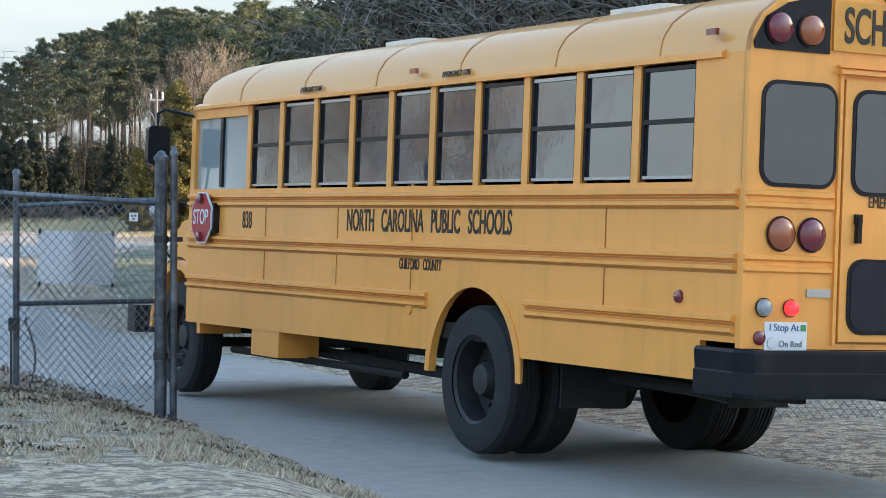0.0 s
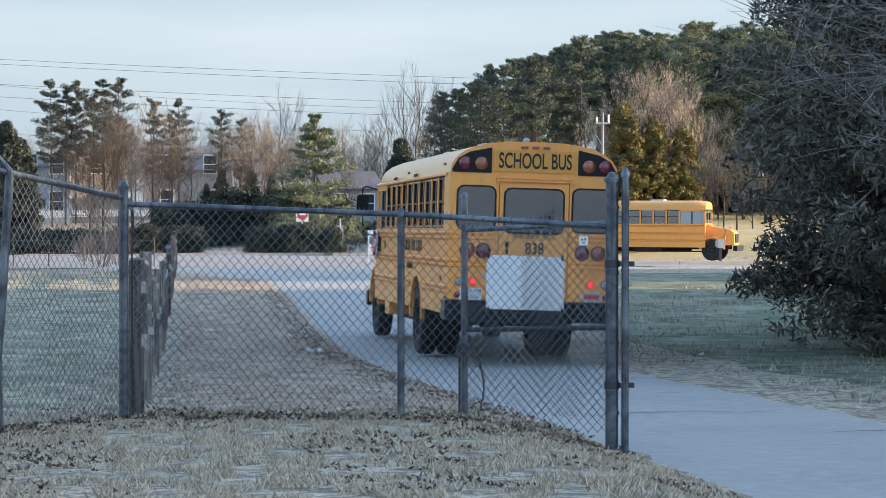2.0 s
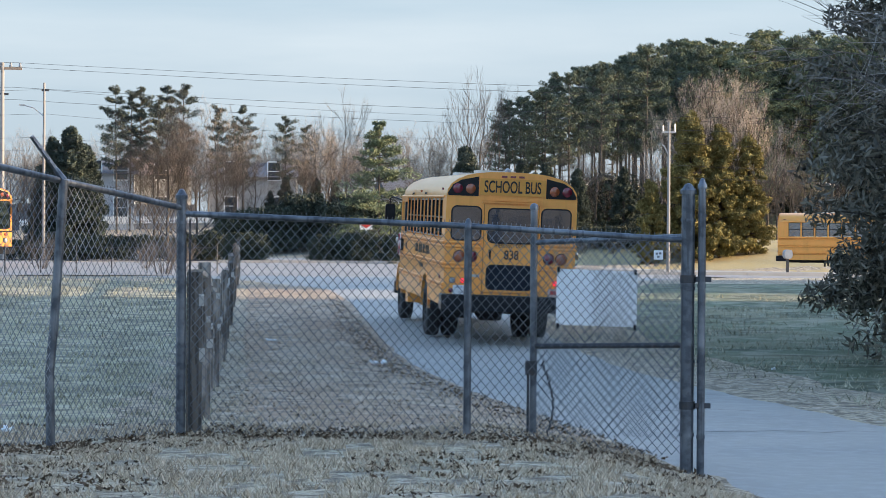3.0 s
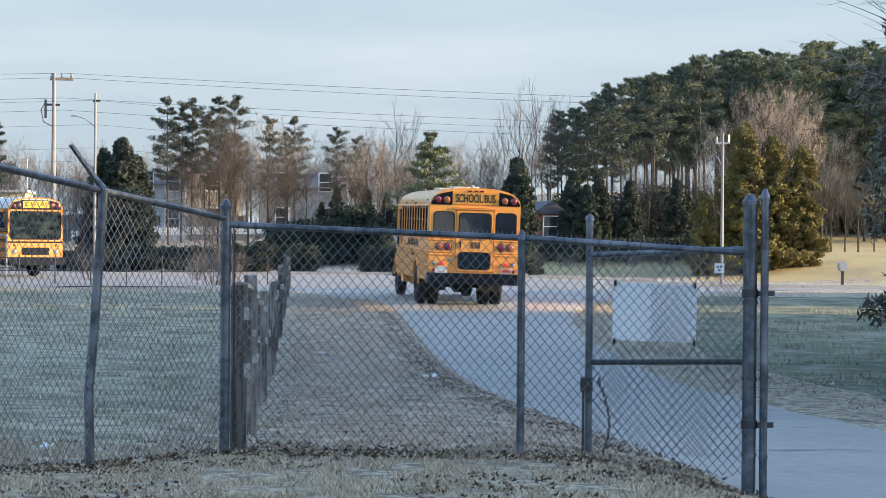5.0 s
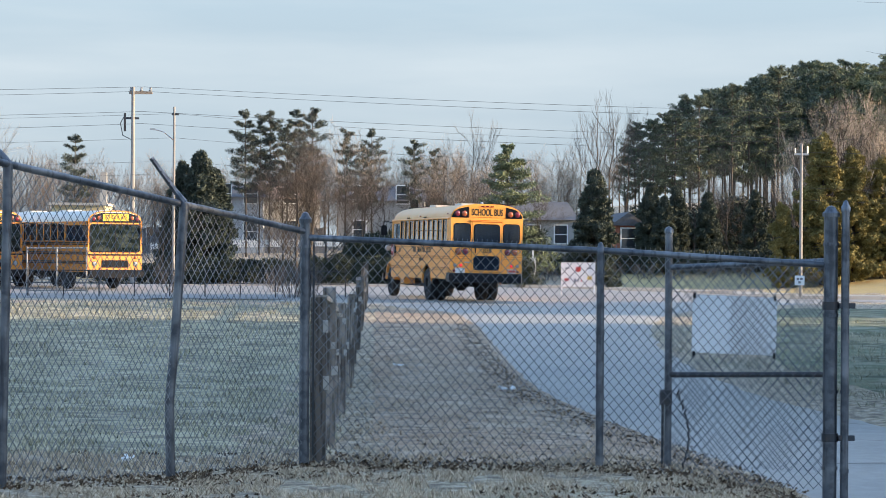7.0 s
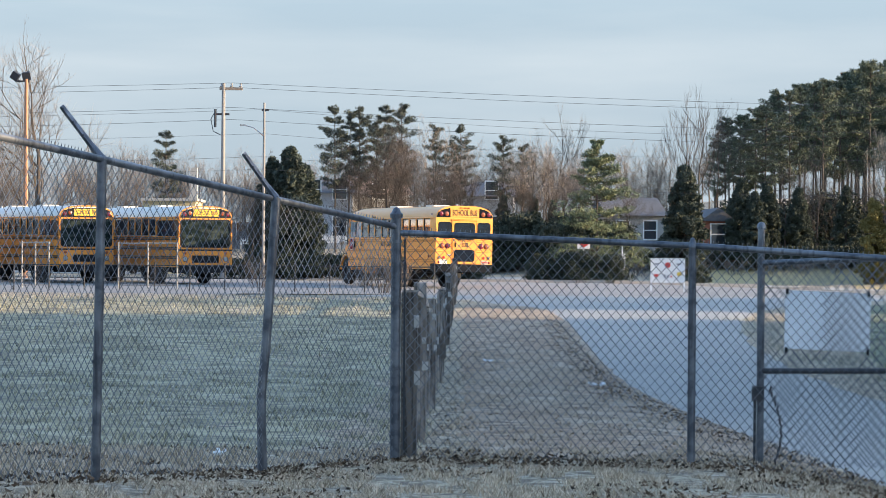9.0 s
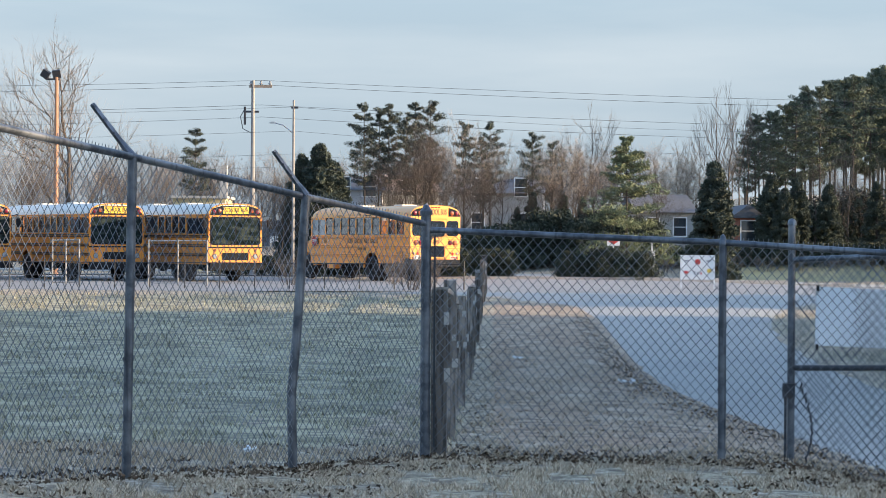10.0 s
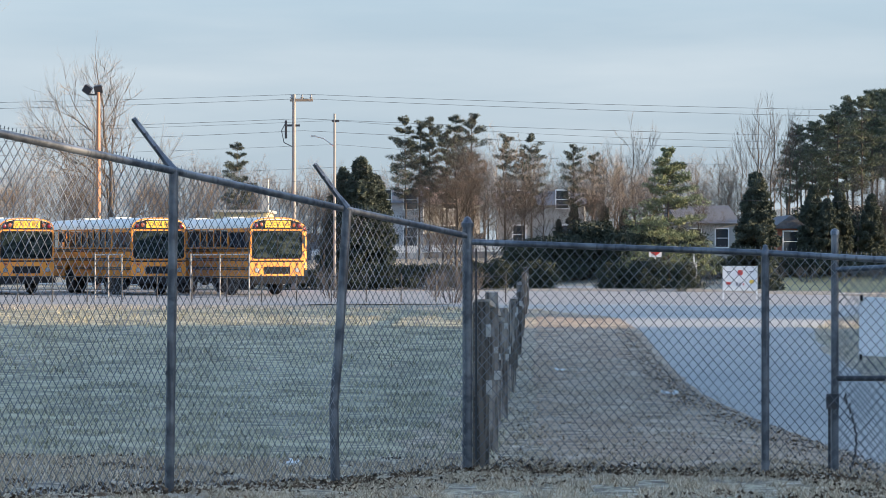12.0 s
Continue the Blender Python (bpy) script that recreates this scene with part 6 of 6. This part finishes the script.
# the dark cedars and bare tree close by the drive
near = [conifer("tall dark evergreen cedar beside the drive", 12, 160 + i, 0.25, NEAR_CEDAR_LEAF, 0.075, 120, 320, 0.02, ragged=0.55, taper=0.5) for i in range(2)]
for i, (x, y, k, tr) in enumerate([(13.5, 33.0, 1.0, 0), (15.4, 37.5, 1.05, 80), (15.6, 30.5, 1.1, 140), (18.5, 34, 1.05, 20), (15.0, 26.0, 0.95, 230), (18.2, 27.0, 1.1, 40), (19.5, 41.5, 1.0, 60)]):
    ob = near[i % 2] if i < 2 else copy_thing(near[i % 2], pose(0, 0, 0))
    ob.matrix_basis = pose(x, y, land(x, y) - 0.05, 0, 0, tr)
    ob.scale = (k, k, k)
    tagged(ob, group="cedars by the drive")
# tree belt added out of view in the east, to shade the drive and the field
belt = conifer("unseen evergreen added east of the drive to cast shade", 13, 166, 0.26, CEDAR_LEAF, 0.3, 24, 160, 0.02)
for i in range(34):
    y = -8.5 + 1.9 * i if i < 29 else 52.5 + 2.6 * (i - 29)
    ob = belt if i == 0 else copy_thing(belt, pose(0, 0, 0))
    ob.matrix_basis = pose(50 + 4 * (i % 3), y + 5.5, -0.3, 0, 0, 47 * i)
    ob.scale = (1.0, 1.0, 1.0) if i < 29 else (0.8, 0.8, 0.85)
    tagged(ob, group="tree belt")
nb = bare_tree("grey leafless tree with arching branches before the cedars", 10, 170, 5, 0.55, 0.14, TWIG_NEAR, BARK_NEAR, 0.12, -0.12, 12)
for i, (x, y, k, tr) in enumerate([(14.0, 27.0, 0.95, 0), (14.2, 23.5, 0.95, 130), (15.6, 29.0, 1.0, 60)]):
    ob = nb if i == 0 else copy_thing(nb, pose(0, 0, 0))
    ob.matrix_basis = pose(x, y, land(x, y) - 0.05, 0, 0, tr)
    ob.scale = (k, k, k)
    tagged(ob, group="grey bare trees")


# ---------------------------------------------------------------- poles, cables, signs
def pole(name, label, x, y, h, r, material, category="pole"):
    t = thing(name, label, category, pose(x, y, land(x, y)))
    part("shaft", Soup().path([(0, 0, -0.3), (0, 0, h * 0.5), (0, 0, h)], [r, r * 0.85, r * 0.7], 10), material, t, smooth=True)
    return t


POLEGREY = mat("silvered_pole_wood", (0.30, 0.29, 0.28), 0.85, spots=[((8, 8, 0.5), 0.4, 0.75, (0.2, 0.19, 0.18), 0.7)])
util = pole("utility_pole", "wooden utility pole with transformer hardware", -7.44, 110, 9.8, 0.13, POLEGREY)
part("crossarm", Soup().box(-0.2, -0.06, 9.45, 0.95, 0.06, 9.58), POLEWOOD, util)
for x in (-0.1, 0.4, 0.85):
    part("insulator", Soup().lathe([(0, 0.05), (0.08, 0.09), (0.12, 0.05), (0.2, 0.06), (0.22, 0.001)], (x, 0, 9.58), "z", 10), WHITE_LENS, util)
part("bracket", Soup().box(-0.45, -0.05, 8.2, 0.3, 0.05, 8.3).tube((-0.4, 0, 7.6), (-0.4, 0, 8.5), 0.06, 0.06, 8), DARKSTEEL, util)
part("drop_cable", Soup().path([(-0.4, 0, 8.4), (-0.62, 0, 8.0), (-0.5, 0, 7.4), (-0.1, 0, 7.2)], [0.02] * 4, 4), DARKSTEEL, util)
p2 = pole("utility_pole", "wooden utility pole with a small street lamp", -5.2, 105.7, 8.5, 0.08, POLEGREY)
part("lamp_arm", Soup().path([(0, 0, 6.9), (-0.5, 0, 7.3), (-0.95, 0, 7.42)], [0.03] * 3, 6).box(-1.15, -0.08, 7.38, -0.9, 0.08, 7.46), ALU, p2)
part("crossarm", Soup().box(-0.12, -0.05, 8.1, 0.22, 0.05, 8.2), DARKSTEEL, p2)
lp = pole("utility_pole", "grey utility pole with a lamp and brackets", 25.36, 106.6, 7.6, 0.09, POLEGREY)
part("crossarm", Soup().box(-0.35, -0.05, 7.05, 0.35, 0.05, 7.15).tube((0.3, 0, 7.1), (0.3, 0, 7.5), 0.04, 0.04, 6).tube((-0.3, 0, 7.1), (-0.3, 0, 7.4), 0.04, 0.04, 6), ALU, lp)
part("lamp_arm", Soup().path([(0, 0, 5.9), (-0.25, 0, 6.4), (-0.35, 0, 6.45)], [0.03] * 3, 6), ALU, lp)
fl = pole("floodlight_pole", "tall rusty pole carrying two floodlights", -17.2, 110, 9.9, 0.13, POLERUST, "lamp post")
part("crossarm", Soup().box(-0.55, -0.04, 9.75, 0.15, 0.04, 9.83), DARKSTEEL, fl)
for x, tilt in ((-0.55, 35), (0.0, -10)):
    f = part("floodlight", Soup().box(-0.2, -0.1, -0.2, 0.2, 0.1, 0.2), DARKSTEEL, fl)
    f.matrix_basis = pose(x, 0, 10.05, 20, tilt, 0)


def cable(a, b, sag, r=0.008):
    s, n = Soup(), 22
    a, b = np.array(a, float), np.array(b, float)
    pts = [a + (b - a) * i / n - np.array([0, 0, sag * 4 * (i / n) * (1 - i / n)]) for i in range(n + 1)]
    s.path(pts, [r] * (n + 1), 4)
    solid("power_cable", s, DARKSTEEL, "thin dark overhead power cable", "cable", "overhead cables")


for z, s in ((9.72, 0.4), (9.5, 0.5), (8.5, 0.5), (7.9, 0.6)):
    cable((-7.0, 110, z), (-62, 112, z - 0.2), s)
    cable((-7.0, 110, z), (58, 108, z - 1.1), s)
for z in (8.15, 7.0, 5.9, 5.3):
    cable((-5.2, 105.7, z), (25.3, 106.6, z - 1.0), 0.35, 0.006)
    cable((-5.2, 105.7, z), (-60, 106.0, z - 0.4), 0.5, 0.006)
    cable((25.3, 106.6, z - 1.0), (75, 107, z - 1.2), 0.4, 0.006)


def street_sign(label, b, d, z, h):
    x, y = ray(b, d)
    g = land(x, y)
    t = thing("road_sign", label, "sign", pose(x, y, g))
    part("post", Soup().box(-0.03, 0.0, -0.2, 0.03, 0.05, z + h / 2 - g), WHITE, t)
    return t


rs = street_sign("red and white give-way sign on a post", 5.5, 104, 1.85, 0.5)
part("panel", Soup().box(-0.3, -0.03, 1.62, 0.3, 0.0, 2.14), WHITE, rs)
part("sign_face", Soup().prism([(-0.26, 2.10), (0.26, 2.10), (0.2, 1.80), (0.0, 1.68), (-0.2, 1.80)], "y", -0.036, -0.03), RED_INK, rs)
part("print_bar", Soup().box(-0.16, -0.042, 1.93, 0.16, -0.036, 2.02), WHITE, rs)
ws = street_sign("narrow white notice board on a post", 6.5, 104, 1.3, 0.9)
part("panel", Soup().box(-0.14, -0.03, 0.55, 0.14, 0.0, 1.42), WHITE, ws)
part("print_bar", Soup().box(-0.09, -0.036, 0.75, 0.09, -0.03, 1.0), GREY_INK, ws)

bx, by = 11.32, 84.0
bn = thing("banner_sign", "white banner with coloured pictures on white legs", "sign", pose(bx + 0.0, by, land(bx, by), 0, 0, -4))
part("panel", Soup().box(-0.60, -0.02, 0.36, 0.60, 0.0, 1.26), WHITE, bn)
for x in (-0.63, 0.63):
    part("leg", Soup().box(x - 0.03, -0.03, -0.1, x + 0.03, 0.03, 1.30), WHITE, bn)
part("rail", Soup().box(-0.6, -0.025, 1.262, 0.6, 0.02, 1.30), WHITE, bn)
for x, z, w, h, m_ in ((0.0, 1.04, 0.10, 0.10, RED_INK), (-0.42, 1.08, 0.09, 0.025, GREY_INK), (0.42, 1.08, 0.09, 0.025, GREY_INK), (-0.44, 0.64, 0.09, 0.05, RED_INK), (-0.12, 0.62, 0.035, 0.07, GREY_INK), (0.0, 0.60, 0.03, 0.06, GREY_INK), (0.44, 0.70, 0.09, 0.07, YELLOW_INK), (0.13, 0.60, 0.03, 0.04, RED_INK)):
    part("picture", Soup().prism(rounded(x - w, z - h, x + w, z + h, min(w, h) * 0.7, 3), "y", -0.026, -0.02), m_, bn)
PIPEPALE = mat("dull_grey_box", (0.36, 0.37, 0.38), 0.6, spots=[(6.0, 0.4, 0.7, (0.26, 0.26, 0.27), 0.6)])
mb = thing("post_box", "small grey box on a dark post by the field", "box", pose(*ray(16.45, 109), land(*ray(16.45, 109))))
part("post", Soup().box(-0.06, -0.06, -0.2, 0.06, 0.06, 1.0), DARKSTEEL, mb)
part("box", Soup().prism(rounded(-0.2, 0.95, 0.2, 1.4, 0.16), "y", -0.2, 0.2), PIPEPALE, mb)


# ---------------------------------------------------------------- houses beyond the yard
def house(label, b, d, w, depth, wall_h, roof_h, walls, roof_m, rz=0.0, windows=3, gable_front=False):
    x, y = ray(b, d)
    t = thing("house", label, "house", pose(x, y, land(x, y) - 0.2, 0, 0, rz))
    part("wall", Soup().box(-w / 2, -depth / 2, -0.5, w / 2, depth / 2, wall_h), walls, t)
    if gable_front:
        part("roof", Soup().prism([(-w / 2 - 0.4, wall_h), (w / 2 + 0.4, wall_h), (0, wall_h + roof_h)], "y", -depth / 2 - 0.3, depth / 2 + 0.3), roof_m, t)
    else:
        part("roof", Soup().prism([(-depth / 2 - 0.4, wall_h), (depth / 2 + 0.4, wall_h), (0, wall_h + roof_h)], "x", -w / 2 - 0.3, w / 2 + 0.3), roof_m, t)
    for i in range(windows):
        u = -w / 2 + w * (i + 0.5) / windows
        for z in ([1.0] if wall_h < 3.6 else [1.0, 3.6]):
            wi = part("window", Soup().box(u - 0.45, -depth / 2 - 0.03, z, u + 0.45, -depth / 2 - 0.004, z + 1.3), HOUSEGLASS, t)
            part("window_frame", Soup().box(u - 0.53, -depth / 2 - 0.06, z - 0.08, u - 0.45, -depth / 2, z + 1.38).box(u + 0.45, -depth / 2 - 0.06, z - 0.08, u + 0.53, -depth / 2, z + 1.38).box(u - 0.45, -depth / 2 - 0.06, z + 1.30, u + 0.45, -depth / 2, z + 1.38).box(u - 0.45, -depth / 2 - 0.06, z - 0.08, u + 0.45, -depth / 2, z).box(u - 0.45, -depth / 2 - 0.05, z + 0.62, u + 0.45, -depth / 2, z + 0.67), WHITE, wi)
    return t


house("pale blue two-storey house with a grey shingle roof", -1.15, 158, 3.6, 9, 4.0, 1.1, SIDING_BLUE, SHINGLE, 0, 2)
house("tan house with a brown roof behind trees", -0.1, 165, 4.5, 9, 3.9, 1.3, SIDING, SHINGLE_BROWN, 10, 1)
house("pale grey house with a grey roof among bare trees", 2.6, 168, 6.4, 8, 3.8, 1.2, SIDING, SHINGLE, -5, 2)
house("small brick house with a white gable", 8.78, 150, 1.7, 6, 2.5, 0.9, BRICK, SHINGLE, 0, 1, True)
house("low grey house behind the pine", 6.6, 165, 4.0, 8, 2.7, 1.4, SIDING, SHINGLE, 4, 2)
yb = thing("yard_building", "pale yellow low building behind the parked buses", "building", pose(-12.4, 138, land(-12.4, 138)))
part("wall", Soup().box(-1.6, -3, -0.3, 1.6, 3, 4.5), mat("pale_yellow_wall", (0.62, 0.52, 0.32), 0.7, spots=[(2.0, 0.4, 0.7, (0.5, 0.42, 0.27), 0.5)]), yb)
part("roof", Soup().box(-1.75, -3.3, 4.5, 1.75, 3.3, 4.66), CONCRETE, yb)
part("chimney", Soup().box(1.1, -0.5, 4.6, 1.5, 0.0, 6.6), CONCRETE, yb)

PIPE = mat("dull_pipe", (0.34, 0.34, 0.34), 0.5, 0.3, spots=[(6.0, 0.4, 0.7, (0.25, 0.25, 0.25), 0.6)])
# pale pipe gates by the parked buses
for gx0, gy0, gw in ((-13.1, 83.0, 1.0), (-9.5, 83.0, 2.2)):
    g = thing("pipe_gate", "pale galvanised pipe gate before the parked buses", "gate", pose(gx0, gy0, land(gx0, gy0) + 0.02))
    for u in np.linspace(0, gw, 3):
        part("upright", Soup().tube((u, 0, 0), (u, 0, 1.75), 0.03, 0.03, 8), PIPE, g)
    for z in (0.12, 1.7):
        part("rail", Soup().tube((0, 0, z), (gw, 0, z + 0.02), 0.025, 0.025, 8), PIPE, g)
    part("wire_mesh", chain_mesh((0, 0), (gw, 0), 0.12, 0.12, 1.7, 1.7, 0.15, 0.004), WIRE, g)

# white picket fence before the houses, and the low dark rail by the yard
pk = thing("picket_fence", "white picket fence before the houses", "fence")
for i in range(84):
    x = -9.0 + i * 0.16
    z = land(x, 152)
    part("picket", Soup().prism([(x - 0.05, z + 0.5), (x + 0.05, z + 0.5), (x + 0.05, z + 0.9), (x, z + 1.0), (x - 0.05, z + 0.9)], "y", 152.0, 152.02), WHITE, pk)
for x in np.arange(-9.0, 4.5, 2.4):
    part("post", Soup().box(x - 0.06, 152.05, land(x, 152) - 0.2, x + 0.06, 152.15, land(x, 152) + 0.95), CONCRETE, pk)
for h in (0.6, 0.82):
    part("rail", Soup().tube((-9.1, 152.05, land(-9.1, 152) + h), (4.4, 152.05, land(4.4, 152) + h), 0.035, 0.035, 4), WHITE, pk)
bf = thing("board_fence", "weathered blue-grey board fence before the houses", "fence")
FENCE_GREY = mat("weathered_board_grey", (0.16, 0.165, 0.185), 0.85, spots=[((5, 5, 0.6), 0.42, 0.65, (0.10, 0.10, 0.115), 0.7), (3.0, 0.5, 0.7, (0.22, 0.21, 0.21), 0.5)], vary=0.15)
for i in range(60):
    x = -12.0 + i * 0.25
    z = land(x, 155)
    part("board", Soup().box(x, 155.0, z - 0.1, x + 0.235, 155.03, z + 1.75 + 0.03 * (i % 3)), FENCE_GREY, bf)
for h in (0.4, 1.4):
    part("rail", Soup().tube((-12.0, 155.07, land(-12, 155) + h), (3.0, 155.07, land(3, 155) + h), 0.04, 0.04, 4), FENCE_GREY, bf)
rf = thing("rail_fence", "low grey metal rail fence at the field's far edge", "fence")
for i in range(22):
    x = -24 + i * 1.25
    part("post", Soup().tube((x, 79.0, land(x, 79) - 0.1), (x, 79.0, land(x, 79) + 1.05), 0.025, 0.025, 6), DARKSTEEL, rf)
part("rail", Soup().tube((-24, 79, land(-10, 79) + 0.95), (2.3, 79, land(0, 79) + 0.95), 0.022, 0.022, 6), DARKSTEEL, rf)
part("rail", Soup().tube((-24, 79, land(-10, 79) + 0.5), (2.3, 79, land(0, 79) + 0.5), 0.018, 0.018, 6), DARKSTEEL, rf)


# ---------------------------------------------------------------- what moves
def bus_rows():
    """The bus's way, with its wheels on the drive, every twentieth of a second, and the wheels' turning."""
    T = [r[0] for r in BUS_WAY]
    def cubic(k, t):
        """A smooth curve through the rows (Catmull-Rom with uneven steps)."""
        i = max(0, min(len(T) - 2, next((j for j in range(len(T) - 1) if T[j + 1] >= t), len(T) - 2)))
        p = [BUS_WAY[max(0, min(len(T) - 1, i + o))][k] for o in (-1, 0, 1, 2)]
        q = [T[max(0, min(len(T) - 1, i + o))] for o in (-1, 0, 1, 2)]
        h = q[2] - q[1]
        m1 = (p[2] - p[0]) / (q[2] - q[0])
        m2 = (p[3] - p[1]) / (q[3] - q[1])
        u = (t - q[1]) / h
        return (2 * u ** 3 - 3 * u ** 2 + 1) * p[1] + (u ** 3 - 2 * u ** 2 + u) * h * m1 + (-2 * u ** 3 + 3 * u ** 2) * p[2] + (u ** 3 - u ** 2) * h * m2
    rows, spin, roll, last = [], [], 0.0, None
    for i in range(241):
        t = i * 0.05
        x, y, head, lean = (cubic(k, t) for k in (1, 2, 3, 4))
        a = radians(head)
        f = np.array([-math.sin(a), math.cos(a)])
        r, fr = np.array([x, y]) + f * REAR_AXLE, np.array([x, y]) + f * FRONT_AXLE
        zr, zf = land(*r) + 0.08, land(*fr) + 0.08
        pitch = math.degrees(math.atan2(zf - zr, FRONT_AXLE - REAR_AXLE))
        z = zr - (zf - zr) * REAR_AXLE / (FRONT_AXLE - REAR_AXLE)
        if last is not None:
            roll -= math.degrees(math.hypot(x - last[0], y - last[1]) / 0.55)
        last = (x, y)
        rows.append((t, pose(x, y, z, 0, 0, head) @ pose(0, 0, 0, pitch, 0, 0) @ pose(0, 0, 0, 0, -lean, 0)))
        spin.append((t, roll))
    return rows, spin


def motions():
    rows, spin = bus_rows()
    walk(moving_bus, rows)
    for w in moving_wheels:
        x, y, z = w.matrix_basis.translation
        walk(w, [(t, pose(x, y, z, a, 0, 0)) for t, a in spin])
    # traffic on the main road, from left to right
    head = math.degrees(math.atan2(0.468, 1.0))
    for ob, wheels, x0, v, r in ((passing_bus, passing_wheels, 8.0, 9.35, 0.55), (black_car, car_wheels, -6.3, 10.02, 0.33)):
        out, turned = [], []
        for i in range(241):
            t = i * 0.05
            x = x0 + v * t * math.cos(radians(head))
            y = 130.0 - 0.468 * x
            out.append((t, pose(x, y, land(x, y) + (0.09 if ob is passing_bus else 0.04), 0, 0, -90 - head)))
            turned.append((t, -math.degrees(v * t / r)))
        walk(ob, out)
        for w in wheels:
            a, b, c = w.matrix_basis.translation
            walk(w, [(t, pose(a, b, c, k, 0, 0)) for t, k in turned])


motions()
